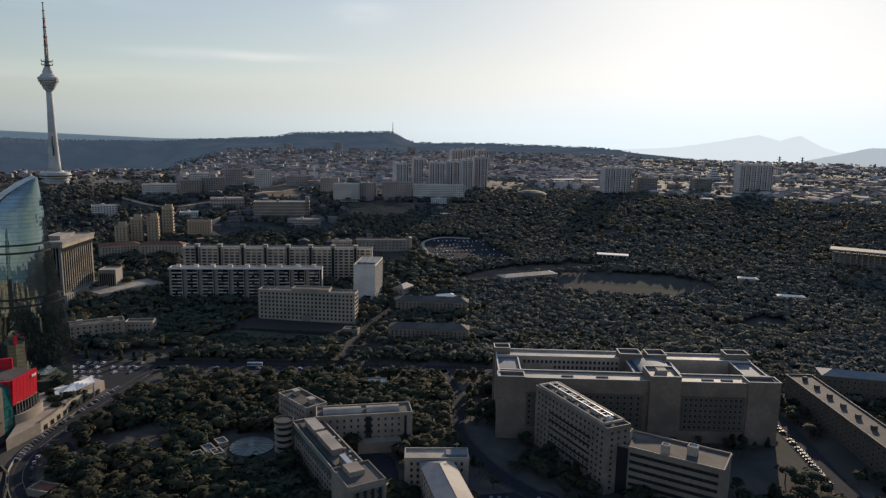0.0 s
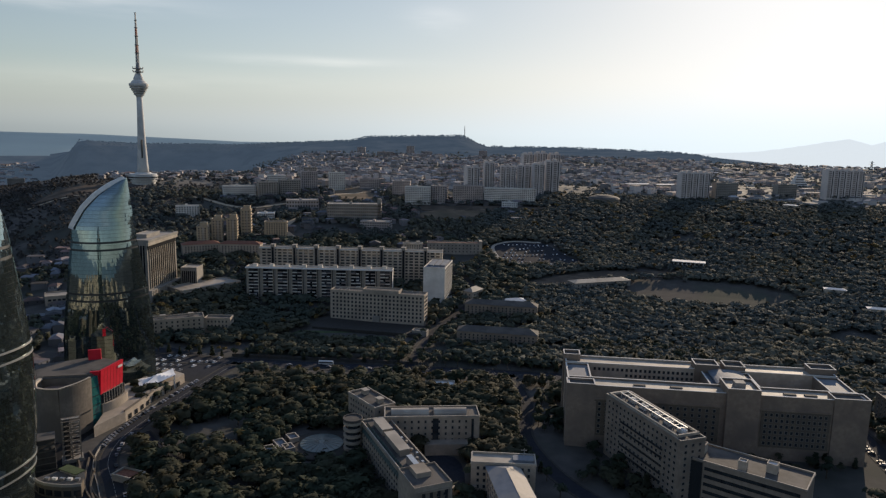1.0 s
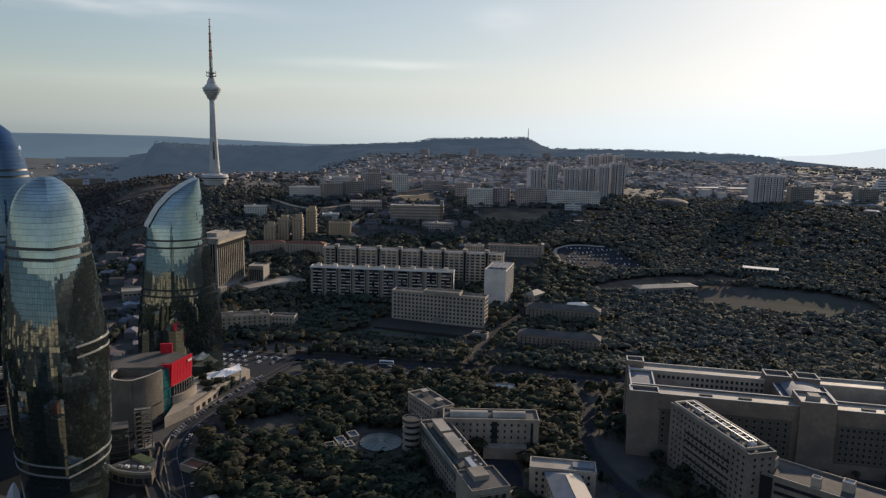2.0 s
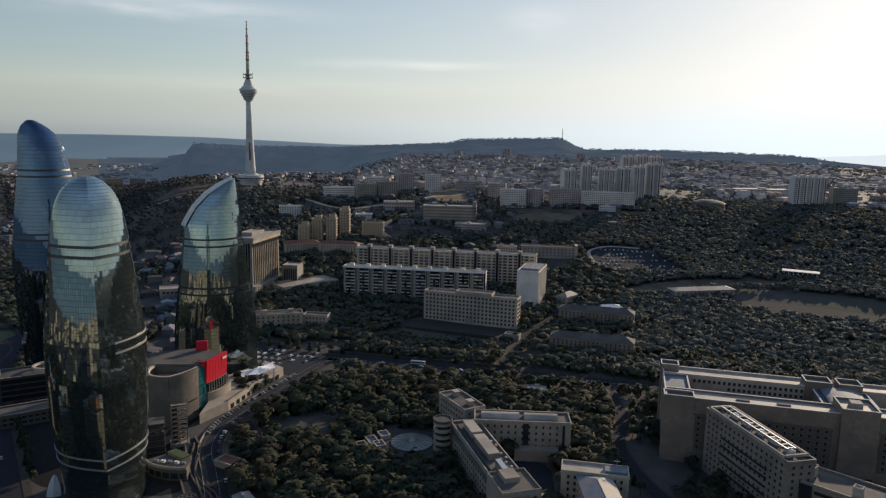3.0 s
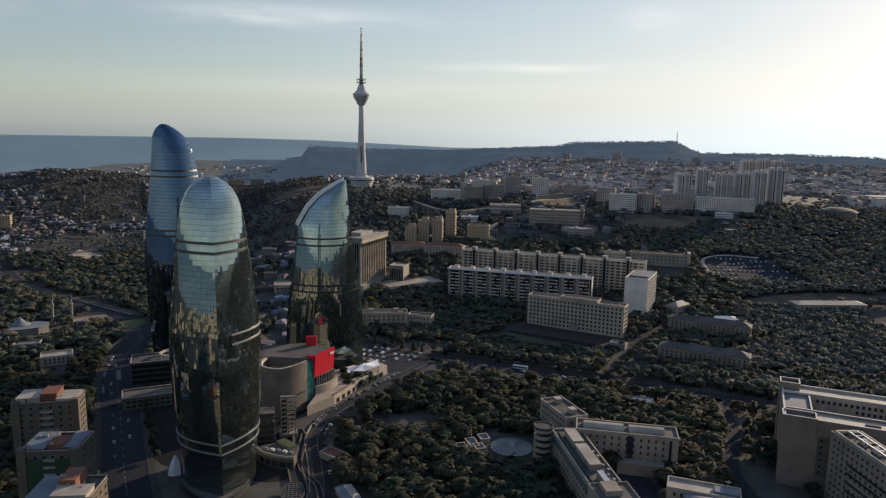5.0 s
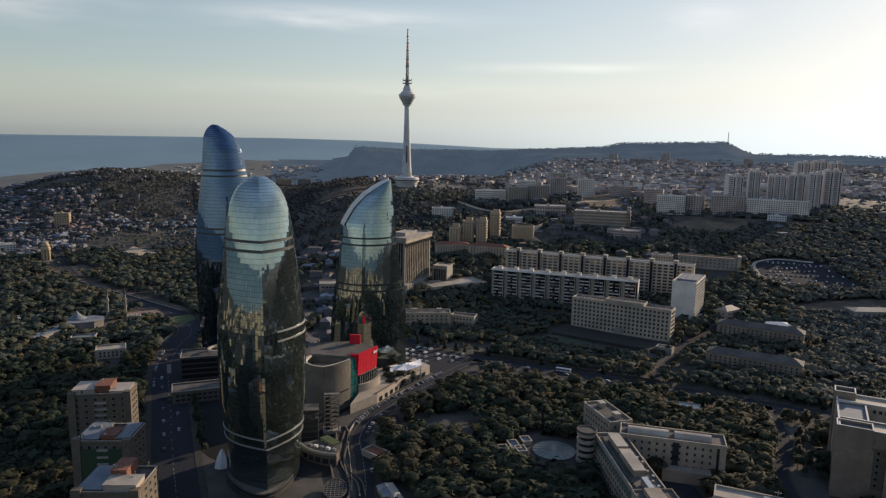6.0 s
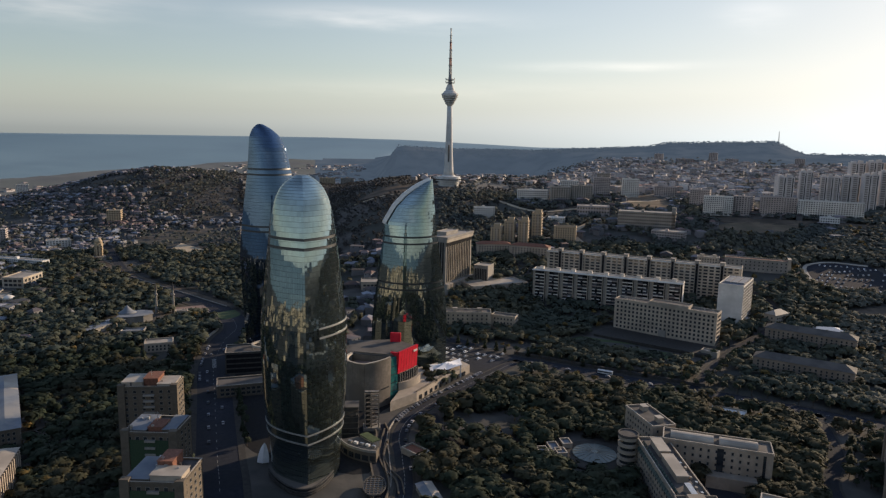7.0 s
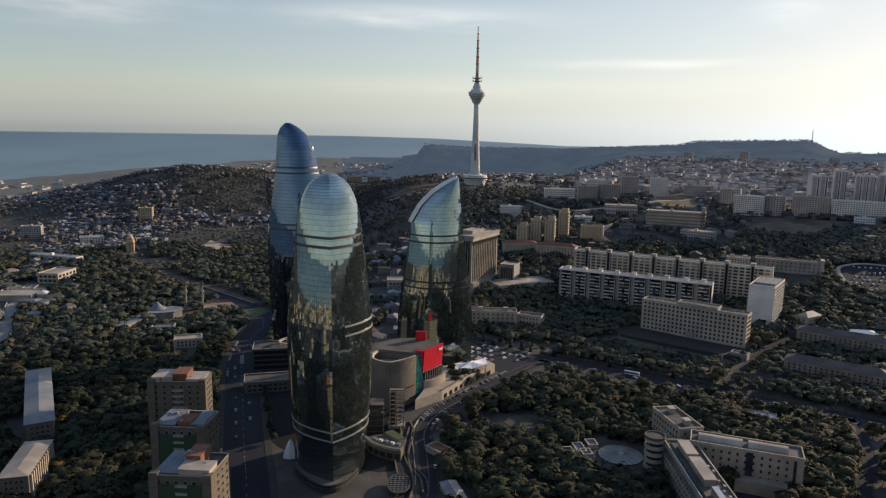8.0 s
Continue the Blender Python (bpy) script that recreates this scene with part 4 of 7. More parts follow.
    part("drum", Build().ring([(4.4, -2), (4.4, 20.5)], 24), M["pane"], tower)
    for i in range(5):
        part("balcony", Build().ring([(4.5, 2.5 + 4 * i), (5.7, 2.6 + 4 * i), (5.7, 4.2 + 4 * i), (4.5, 4.3 + 4 * i)], 28), M["tan_plaster"], tower)
    part("roof", Build().ring([(5.9, 20.5), (5.9, 22), (5.3, 22), (5.3, 21.4), (0.3, 21.5)], 28), M["roof_dark"], tower)
    disc = thing("entrance_canopy", pose(-112, 388, 0), "round paved forecourt deck with a shallow glass cone", "canopy")
    FEET.append((-134, 366, 0, 44, 44))
    part("deck", Build().ring([(20, -1), (20, 1.2), (19, 1.5), (13, 1.8)], 40), M["paving"], disc)
    part("glass_cone", Build().ring([(13, 1.8), (13, 2.4), (2, 3.6)], 40), M["glaze_pale"], disc)
    for i in range(20):
        a = 2 * math.pi * i / 20
        part("rib", Build().bar((13 * math.cos(a), 13 * math.sin(a), 2.5), (2 * math.cos(a), 2 * math.sin(a), 3.7), 0.12), M["stone_grey"], disc)
    for i, (x, y) in enumerate(((-136, 392), (-141, 383), (-134, 378), (-144, 374))):
        q = block("pavilion", "small flat-roofed pavilion with pale frames", (x, y), -52, 8 + i % 2 * 4, 6, 4.5, wall="tan_plaster", roof="roof_blue", base=-1, cornice=False)
        part("glass_front", Build().box(0.6, -0.08, 0.6, 7, 0.05, 3.4), M["pane"], q)


l_building()


def tan_building():
    ob = block("administrative_block", "tan stone block with a pale flat roof and parapet", (-18, 341), 1.9, 34, 12, 20, 5, 9, 3, win=(1.2, 1.7), wall="stone", roof="roof", base=-3)
    tail = block("administrative_wing", "tan stone wing with a pitched blue-grey sheet roof", (-10, 341), -76, 70, 17, 18, 5, 16, 3, win=(1.2, 1.7), wall="stone", roof="roof_blue", hip=2.5, base=-3)
    # pale overlay on the right slope paints in sunlight; the blue slope is shaded
    part("pale_sheet", Build().face((9, 8.6, 20.62), (61, 8.6, 20.62), (70.2, 17.4, 18.12), (-0.2, 17.4, 18.12)), M["roof"], tail, "pale sheets painting in the sunlit slope")
    part("roof_saddle", Build().box(22, 3, 19.1, 33, 9, 20.6), M["roof_blue"], ob)
    part("aerial", Build().bar((28, 8, 20), (28, 8, 25), 0.12).bar((26.5, 8, 24), (29.5, 8, 24), 0.1), M["steel"], ob)
    bridge = thing("link_bridge", pose(-36, 334, 0, 0, 0, 14), "low pale wall and bridge between two blocks", "wall")
    part("wall", Build().box(0, 0, -2, 22, 2.2, 6.5), M["plaster"], bridge)
    part("coping", Build().box(-0.2, -0.3, 6.5, 22.2, 2.5, 6.9), M["roof"], bridge)


tan_building()

# ------------------------------------------------------------ blocks beyond the street
blk = block("office_block", "long beige stone seven-storey block with rows of small windows", (-181, 666), -5.6, 97, 15, 30, 7, 24, 4, win=(1.8, 2.1), wall="stone", roof="roof_dark", margin=1.5)
part("attic", shell(37, 14, 32.5, 28, 1.0, 0.4, 34, 0.0), M["stone"], blk)
part("attic_roof", slab_roof(37, 14, 31.6, 0.4, 34, 0.0), M["roof_dark"], blk)
for px_ in (6, 14, 80, 88):
    part("roof_truss", Build().bar((px_, 2, 29.2), (px_ + 3, 8, 31.2), 0.25).bar((px_ + 6, 2, 29.2), (px_ + 3, 8, 31.2), 0.25), M["roof"], blk)
part("forecourt", Build().box(-6, -34, -8, 100, -3, 0.3), M["paving"], blk, "paved terrace along the front")
part("portal", Build().box(45, -2.5, -3, 52, 0.05, 6), M["stone_grey"], blk)


def balcony_slab():
    """The front slab: stacks of glazed balconies between white piers."""
    L, D, H, n = 158.0, 12.0, 36.0, 10
    ob = block("apartment_slab", "long white nine-storey apartment slab with glazed balconies", (-285, 708), 5, L, D, H, wall="slab", heads=9, roof="roof", seed=3, ends=0)
    part("eaves", Build().box(-0.6, -2.0, H - 1.6, L + 0.6, 0, H - 0.4), M["white"], ob)
    # flat dark sheet painted in for the shade behind the balconies
    part("recess", Build().box(0.6, -0.1, 0.5, L - 0.6, 0.06, H - 1.7), M["dark_glass"], ob, "flat dark sheet for the shade behind the balconies")
    whole = Build().box(0.2, -1.5, 0, 5.3, -1.35, 1.0).box(0.2, -1.5, -0.16, 5.3, 0, 0)
    short = Build().box(0.2, -1.3, 0, 3.4, -1.15, 0.85).box(0.2, -1.3, -0.16, 3.4, 0, 0)
    closed = Build().box(0.25, -1.38, 1.0, 5.25, -1.3, 2.9)
    for k in range(5):
        closed.box(0.2 + 1.24 * k, -1.46, 1.0, 0.3 + 1.24 * k, -1.3, 2.95)
    fronts = [whole.mesh("parapet", M["slab"]), whole.mesh("parapet", M["loggia"]), short.mesh("parapet", M["white"])]
    glass = closed.mesh("glazing", M["balcony"])
    pier = Build().box(-0.22, -1.9, -6, 0.22, 0, H - 1.6).mesh("pier", M["plaster"])
    wind = Build().box(-0.9, -0.16, -0.2, 0.9, 0.05, 1.7).mesh("window", M["pane"])
    panel = Build().box(-1.4, -0.18, -3, 1.4, 0.03, H - 2.0).mesh("wall_panel", M["stone_grey"])
    step, r_ = (H - 4.2) / 9, random.Random(12)
    for i in range(n):
        x0 = L * i / n
        for dx in (1.5, 2.3, L / n - 2.3):
            part("pier", pier, None, ob, at=pose(x0 + dx, 0, 0))
        part("wall_panel", panel, None, ob, at=pose(x0 + 0.1 if i else 1.5, 0, 0))
        for r in range(9):
            z = 2.0 + step * r
            for k in (0, 1):
                q = part("balcony", fronts[r_.choice((0, 0, 1, 2))], None, ob, at=pose(x0 + 2.6 + k * 5.5, 0, z))
                if r_.random() < 0.6:
                    part("glazing", glass, None, q)
            part("window", wind, None, ob, at=pose(x0 + 0.4 if i else 1.6, 0, z + 0.9))
    return ob


balcony_slab()
back = block("apartment_slab", "long white apartment slab with grey stair shafts", (-300, 789), 3.5, 218, 13, 38, 10, 34, 0, win=(4.2, 1.9), wall="plaster", heads=0, roof="roof")
for i in range(8):
    q = part("stair_shaft", Build().box(26 * i + 14, -2.2, -6, 26 * i + 18.5, 4, 41), M["stone_grey"], back)
    part("shaft_glazing", Build().box(26 * i + 15, -2.32, 2, 26 * i + 17.5, -2.1, 38), M["dark_glass"], back)
    part("cap", Build().box(26 * i + 13.5, -2.6, 41, 26 * i + 19, 4.4, 41.5), M["roof"], q)
part("eaves", Build().box(-0.6, -0.9, 36.2, 218.6, 0, 37.4), M["white"], back)
end_t = block("apartment_tower", "pale apartment tower with one blank wall and blue-grey roof sheets", (-94.4, 723.6), -4, 23.2, 50, 40, wall="slab", roof="roof_blue")
windows(end_t, "right", 23.2, 50, 2, 3.3, 11, 12, 3.0, 2.2, margin=1.0)
for i in range(13):
    part("pier", Build().box(23.15, 0.7 + 4.0 * i, 0, 23.42, 1.5 + 4.0 * i, 39), M["slab"], end_t)
for i in range(11):
    part("balcony_edge", Build().box(23.15, 1, 1.8 + 3.3 * i, 23.32, 49, 2.2 + 3.3 * i), M["white"], end_t)
for i in range(3):
    part("roof_sheet", Build().box(3 + 6.4 * i, 12, 39.05, 8.4 + 6.4 * i, 44, 40.6), M["roof_blue"], end_t)
part("plinth_slab", Build().box(-1.5, -1.5, -8, 25.5, 51, 1.0), M["white"], end_t)
block("school_block", "low pale four-storey building with a dark hipped roof among trees", (-47, 694), -3.8, 74, 16, 13, 4, 18, 3, wall="tan_stone", roof="roof_dark", hip=4)
block("school_block", "low pale four-storey building with a dark hipped roof beside the street", (-48, 609), -3.6, 73, 16, 13, 4, 18, 3, wall="tan_stone", roof="roof_dark", hip=4)
block("sports_hall", "low pale hall with a grey gabled roof beside the sports ground", (73, 791), 25, 74, 18, 8.5, 2, 14, 3, wall="stone_grey", roof="roof", hip=2.5)
st = thing("grandstand", pose(203, 892, ground(222, 890), 0, 0, -14), "white-roofed open grandstand on thin columns", "grandstand")
FEET.append((203, 892, -14, 38, 12))
part("canopy", Build().box(-1, -2, 9, 39, 12, 9.9), M["white"], st)
for i in range(8):
    part("column", Build().box(1 + 5 * i, -0.4, -4, 1.8 + 5 * i, 0.4, 9), M["white"], st)
part("terrace", Build().box(0, 3, -4, 38, 11, 4.5), M["stone_grey"], st)
block("long_block", "long grey block with a flat roof and row of vents", (256, 490), -91, 140, 19, 18, 5, 28, 3, wall="stone_dark", roof="roof_dark", base=-3)
for i in range(8):
    part("roof_vent", Build().box(8 + 17 * i, 8, 17, 10.5 + 17 * i, 11, 19.6), M["roof_dark"], bpy.data.objects["long_block"])
block("rear_block", "grey four-storey block with a blue-grey hipped roof", (281, 486), -14, 66, 18, 19, 4, 14, 3, wall="stone_dark", roof="roof_blue", hip=3)
block("white_house", "small white-roofed workshop among trees", (-4, 728), 20, 24, 16, 5, wall="plaster", roof="white", hip=2.5)
block("gable_house", "tan house with a steep gable among trees", (-42, 742), 62, 22, 12, 10, 2, 5, 2, wall="stone", roof="roof", hip=4)
block("shed", "long pale flat-roofed shed by the street", (-62, 492), 4, 22, 11, 4, wall="plaster", roof="white")
block("kiosk_block", "grey low service hut by the terrace", (-92, 628), -8, 14, 8, 6, wall="stone_grey", roof="roof")


# ------------------------------------------------------------ parliament and the blocks behind the towers
def fin_tower():
    ob = block("parliament_block", "tall grey stone block with vertical fins and dark glass", (-375, 670), 92, 66, 34, 63, wall="stone_grey", roof="roof", cornice=False)
    L = 66
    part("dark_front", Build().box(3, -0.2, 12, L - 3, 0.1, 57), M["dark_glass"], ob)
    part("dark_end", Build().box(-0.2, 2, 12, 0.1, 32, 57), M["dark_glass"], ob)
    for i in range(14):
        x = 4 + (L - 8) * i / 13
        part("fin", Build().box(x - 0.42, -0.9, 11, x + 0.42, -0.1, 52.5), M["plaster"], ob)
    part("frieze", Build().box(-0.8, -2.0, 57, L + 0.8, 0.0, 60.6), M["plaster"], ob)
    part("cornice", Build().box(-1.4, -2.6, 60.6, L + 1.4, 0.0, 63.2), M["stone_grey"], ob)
    # flat dark strip painted in for the shaded loggia under the frieze
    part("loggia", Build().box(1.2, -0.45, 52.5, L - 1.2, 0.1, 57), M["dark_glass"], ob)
    for i in range(12):
        part("side_fin", Build().box(-0.9, 1.5 + 2.85 * i, 4, 0.02, 2.2 + 2.85 * i, 57), M["stone_grey"], ob)
    part("podium", Build().box(-2, -4, -8, L + 2, 36, 10), M["stone_grey"], ob)
    for i in range(16):
        part("podium_fin", Build().box(4 * i + 0.5, -4.6, 0, 4 * i + 1.5, -4, 9.6), M["stone"], ob)
    q = part("plant_room", shell(30, 14, 66, 61, 0.8, 0.4, 20, 10), M["stone_grey"], ob)
    part("roof", slab_roof(30, 14, 65.4, 0.4, 20, 10), M["roof"], q)


fin_tower()
ann = block("parliament_annexe", "lower grey stone annexe with fins", (-369, 728), 5, 18, 20, 22.5, wall="stone_grey", roof="roof", cornice=False)
part("dark_front", Build().box(0.8, -0.2, 3, 17.4, 0.1, 18.5), M["dark_glass"], ann)
for i in range(8):
    part("fin", Build().box(0.9 + 2.2 * i, -0.8, 0, 1.5 + 2.2 * i, 0, 18.6), M["stone_grey"], ann)
block("exhibition_hall", "wide low hall with a pale flat roof", (-348, 688), 56, 72, 32, 7, wall="stone", roof="roof")
gb = block("courtyard_house", "pale stone three-storey house with pilasters", (-322, 574), 30, 46, 15, 17, 4, 9, 3, wall="stone", roof="roof_dark", heads=2)
for i in range(10):
    part("pilaster", Build().box(1 + 4.7 * i, -0.8, -4, 2.2 + 4.7 * i, 0.0, 16), M["stone"], gb)
block("villa", "pale stone wing beside the courtyard house", (-284, 601), 8, 24, 12, 14, 3, 6, 3, wall="stone", roof="roof_dark")
for (x, y, r, w, h, lab) in ((-416, 829, 33, 46, 15, "long tan block with a tiled roof"), (-378, 853, 7.4, 52, 15, "tan block with a red tiled roof and sunlit end")):
    block("terrace_block", lab, (x, y), r, w, 16, h, 4, 12, 3, wall="stone", roof="tile", hip=3.5)
for i, (x, y, h) in enumerate(((-413, 863, 32), (-404, 888, 36), (-387, 898, 36), (-381, 933, 40))):
    q = block("yellow_tower", "ochre apartment tower with stepped top and loggias", (x, y), 15, 14, 15, h, 9, 3, 4, win=(1.5, 1.6), wall="yellow", roof="roof_dark", group="ochre apartment towers", margin=1.0, left=False)
    part("top_room", shell(9, 9, h + 4.5, h - 1, 0.8, 0.4, 4, 3), M["yellow"], q)
    part("top_roof", slab_roof(9, 9, h + 3.8, 0.4, 4, 3), M["roof"], q)
    part("loggia", Build().box(7.4, -0.7, 2, 9.6, 0.05, h - 2), M["stone"], q)
block("yellow_block", "ochre apartment block with a flat roof", (-348, 936), 14, 31, 14, 25, 7, 8, 4, wall="yellow", roof="roof_dark")
rl = block("long_hall", "long brown hall with a pale end gable", (-116, 925), 5.7, 74, 14, 15, 3, 14, 2, wall="stone_grey", roof="tile")
part("gable", Build().box(71, -0.6, -4, 75, 14.6, 17.5), M["stone"], rl)
block("low_block", "white low block with roof boxes", (-147, 912), 8, 26, 14, 15, 4, 7, 2, wall="plaster", roof="roof", heads=2)

# ------------------------------------------------------------ the hillside town: blocks that stand out
bands("institute", "wide grey-beige institute with glazed rows and a pale roof", (-290, 1055), 9, 84, 26, 26, 5, wall="stone_grey", bays=26)
bands("institute_annexe", "low brown annexe of the institute", (-231, 1023), -3, 45, 22, 13, 3, wall="dusty", bays=12)
part("end_tower", Build().box(78, 0, -8, 83.9, 8, 34), M["stone_grey"], bpy.data.objects["institute"])
bands("neoclassical_hall", "tan hall with columns and a low gable", (-370, 1098), 18.5, 52, 30, 14, 2, wall="dusty", bays=12)
bands("pavilion_hall", "small white round-cornered pavilion", (-396, 1035), 14, 26, 18, 8, 2, wall="slab", bays=8, roof="white")
# wall materials picked a step paler, taking distance haze into the colour
for x, y, r, w, d, h, fl, bay, wl_, lab in (
        (-188, 1186, 10, 44, 16, 30, 9, 14, "slab", "white nine-storey slab with a stair gable"), (-146, 1205, -12, 26, 20, 30, 9, 6, "dusty", "brown nine-storey apartment block"),
        (-106, 1208, 10, 52, 16, 30, 9, 14, "dusty", "beige nine-storey apartment slab"), (-220, 1241, 2, 32, 16, 30, 9, 9, "dusty", "beige block at the edge of the town"),
        (-53, 1216, 4.5, 90, 15, 27, 8, 26, "slab", "long white slab below the high blocks"), (-86, 1250, 20, 24, 22, 56, 16, 6, "white", "white high-rise of stacked balconies"),
        (-56, 1280, 10, 18, 22, 62, 16, 5, "dusty", "dark beige apartment high-rise"), (-27, 1300, 5, 28, 18, 54, 16, 18, "slab", "white high-rise slab with loggias"), (4, 1310, 5, 26, 18, 55, 16, 8, "slab", "white high-rise slab in a row"),
        (34, 1290, 12, 20, 22, 60, 16, 6, "white", "white high-rise with dark loggias"), (57, 1322, 12, 26, 20, 62, 16, 7, "slab", "pale high-rise at the end of the row"),
        (16, 1480, 18, 24, 18, 64, 16, 24, "white", "hazy high-rise behind the others"), (44, 1489, 18, 24, 18, 66, 16, 24, "white", "hazy high-rise behind the row"), (72, 1498, 18, 24, 18, 64, 16, 24, "white", "hazy high-rise at the back"), (295, 1279, 12, 54, 18, 50, 14, 14, "slab", "pale grey high-rise beside the woods"),
        (362, 1300, 8, 40, 18, 30, 9, 12, "stone_grey", "grey block beside the woods"), (556, 1310, 6, 66, 20, 52, 14, 18, "white", "white comb-fronted high-rise on the plain"),
        (480, 1330, 10, 36, 18, 24, 7, 10, "stone_grey", "grey mid-rise on the plain"), (-496, 1143, 26, 54, 22, 20, 5, 16, "slab", "pale office with rounded terraces"),
        (-438, 1156, 31, 34, 18, 28, 8, 8, "stone_grey", "grey apartment block with white balconies"), (-408, 1180, 31, 36, 18, 30, 8, 9, "stone_grey", "grey apartment block with white balconies on a slope"),
        (-510, 1000, 26, 34, 15, 17, 5, 9, "slab", "small white block on the wooded slope"), (-20, 1190, 8, 26, 12, 9, 2, 8, "white", "small white shed below the slabs"),
        (-395, 1260, 22, 30, 16, 36, 11, 8, "dusty", "beige block in the upper town"), (-350, 1290, 20, 30, 16, 34, 10, 8, "slab", "pale block in the upper town"),
        (-470, 1290, 22, 34, 16, 22, 6, 9, "slab", "white block in the upper town"), (-300, 1330, 12, 40, 14, 18, 5, 10, "dusty", "long beige block in the upper town"),
        (-430, 1390, 14, 26, 18, 30, 9, 6, "stone_grey", "dark red-brown apartment block on the crest"), (-1150, 790, 42, 24, 16, 22, 6, 6, "yellow", "ochre block in the lower town"),
        (-1068, 628, 60, 34, 22, 11, 3, 8, "slab", "white-roofed hall in the lower town"), (-1190, 600, 50, 30, 18, 22, 6, 8, "dusty", "brown block in the lower town"),
        (-1012, 520, 14, 84, 12, 10, 3, 24, "white", "long white row of houses"), (-1960, 1080, 60, 30, 20, 44, 12, 8, "slab", "lone grey high-rise near the coast"),
        (-1180, 1424, 38, 40, 16, 19, 6, 10, "yellow", "ochre high-rise beyond the hill"), (-1135, 1455, 36, 34, 16, 19, 6, 9, "stone_grey", "grey high-rise beyond the hill")):
    if fl >= 14:
        highrise(lab, (x, y), r, w, d, h, fl, wall="rose" if wl_ in ("white", "slab", "dusty") else wl_, stacks=max(2, round(w / 11)))
    else:
        bands("town_block", lab, (x, y), r, w, d, h, fl, wall=wl_, bays=bay)

for az_, d_, w_, h_, r_ in ((-15.2, 2560, 44, 17, 12), (-12.9, 2640, 30, 26, 8), (-11.3, 2580, 60, 15, 10), (-8.9, 2660, 28, 30, 6), (-7.6, 2560, 36, 20, 9), (-3.0, 2600, 30, 24, 4), (3.5, 2500, 34, 16, 0)):
    x_, y_ = spot(az_, d_)
    bands("town_block", "pale block on the slope of the table hill", (x_, y_), r_, w_, 18, h_, max(4, int(h_ / 3.4)), wall="dusty", bays=int(w_ / 5), base=-20)

# ------------------------------------------------------------ left of the avenue
def site_block(at, rot, w, d, h, label, tops, net=False, wall="stone_dark"):
    """A tall stone house; tops: roof fields (x0, x1, y0, y1 as shares, rise, roof, side)."""
    ob = block("apartment_house", label, at, rot, w, d, h, 9, 6, 4, win=(1.8, 1.7), wall=wall, roof="roof_dark", base=-4, margin=1.2)
    for x0, x1, y0, y1, up, top, side in tops:
        q = part("roof_storey", Build().box(w * x0, d * y0, h - 1, w * x1, d * y1, h + up), M[side], ob)
        part("roof_field", Build().box(w * x0 - 0.3, d * y0 - 0.3, h + up, w * x1 + 0.3, d * y1 + 0.3, h + up + 0.25), M[top], q)
    part("corner_oriel", Build().box(-1.0, -1.0, -2, 3.2, 2.4, h + 1.2), M[wall], ob)
    part("corner_oriel", Build().box(w - 3.2, -1.0, -2, w + 1.0, 2.4, h + 1.2), M[wall], ob)
    r = random.Random(int(abs(at[0])))
    for i in range(9):
        x, y, q = r.uniform(2, w - 4), r.uniform(1, d - 3), r.uniform(0.6, 1.6)
        part("roof_unit", Build().box(x, y, h - 0.6, x + q, y + q * 0.8, h + 1.2 + r.uniform(0.2, 2.0)), M[("roof", "steel", "roof_dark")[i % 3]], ob)
    part("aerial", Build().bar((w * 0.5, d * 0.5, h), (w * 0.5, d * 0.5, h + 7), 0.1).bar((w * 0.5 - 1, d * 0.5, h + 6), (w * 0.5 + 1, d * 0.5, h + 6), 0.08), M["steel"], ob)
    for k in range(8):
        part("balcony", Build().box(w * 0.42, -1.4, 4 + 3.7 * k, w * 0.62, 0.0, 5.1 + 3.7 * k), M["stone_grey"], ob)
    if net:
        part("netting", Build().box(3.4, -0.7, 1, w - 3.4, -0.55, h - 4), M["green_net"], ob, "green building-site netting")
    return ob


# pale roof fields and stone sides paint in sunlit parts; blue and red are roofing
site_block((-365, 253), 35, 33, 17, 36, "beige stone ten-storey house with corner oriels", [(0.03, 0.40, 0.08, 0.95, 2.2, "roof", "stone"), (0.40, 0.66, 0.2, 0.95, 3.6, "tile", "tile"), (0.66, 0.97, 0.08, 0.9, 0.9, "roof", "stone")])
site_block((-309, 215), 29, 27, 22, 35, "beige stone house with green site netting and red lift house", [(0.03, 0.42, 0.05, 0.95, 0.6, "roof_blue", "stone_dark"), (0.44, 0.72, 0.12, 0.6, 1.6, "tile", "tile"), (0.72, 0.97, 0.1, 0.95, 0.7, "roof_blue", "stone_dark")], True)
site_block((-264, 182), 28, 27, 24, 35, "beige stone house with blue roof sheets and green netting", [(0.03, 0.42, 0.06, 0.95, 0.5, "roof_blue", "stone_dark"), (0.42, 0.68, 0.45, 0.95, 4.5, "tile", "tile"), (0.44, 0.97, 0.06, 0.45, 2.4, "roof", "stone")], True)
ll = block("long_house", "long low house with blue roof sheets and one slope painted sunlit", (-412, 202), 62, 15, 106, 15, 4, 4, 0, wall="stone_dark", roof="roof_blue", hip=1.6)
windows(ll, "right", 15, 106, 1, 3.2, 4, 24, 1.4, 1.6, margin=2.0)
# pale overlay painting in sunlight on the far end of the right slope
part("pale_sheet", Build().face((7.7, 74, 16.66), (15.5, 70, 15.08), (15.5, 104, 15.08), (7.7, 98, 16.66)), M["roof"], ll, "pale sheets painting in the sunlit end of the roof")
lm = block("long_house", "long low house with a pale roof and buttressed wall", (-358, 161), 46, 13.4, 42, 15, 4, 4, 0, wall="stone_dark", roof="roof", hip=1.2)
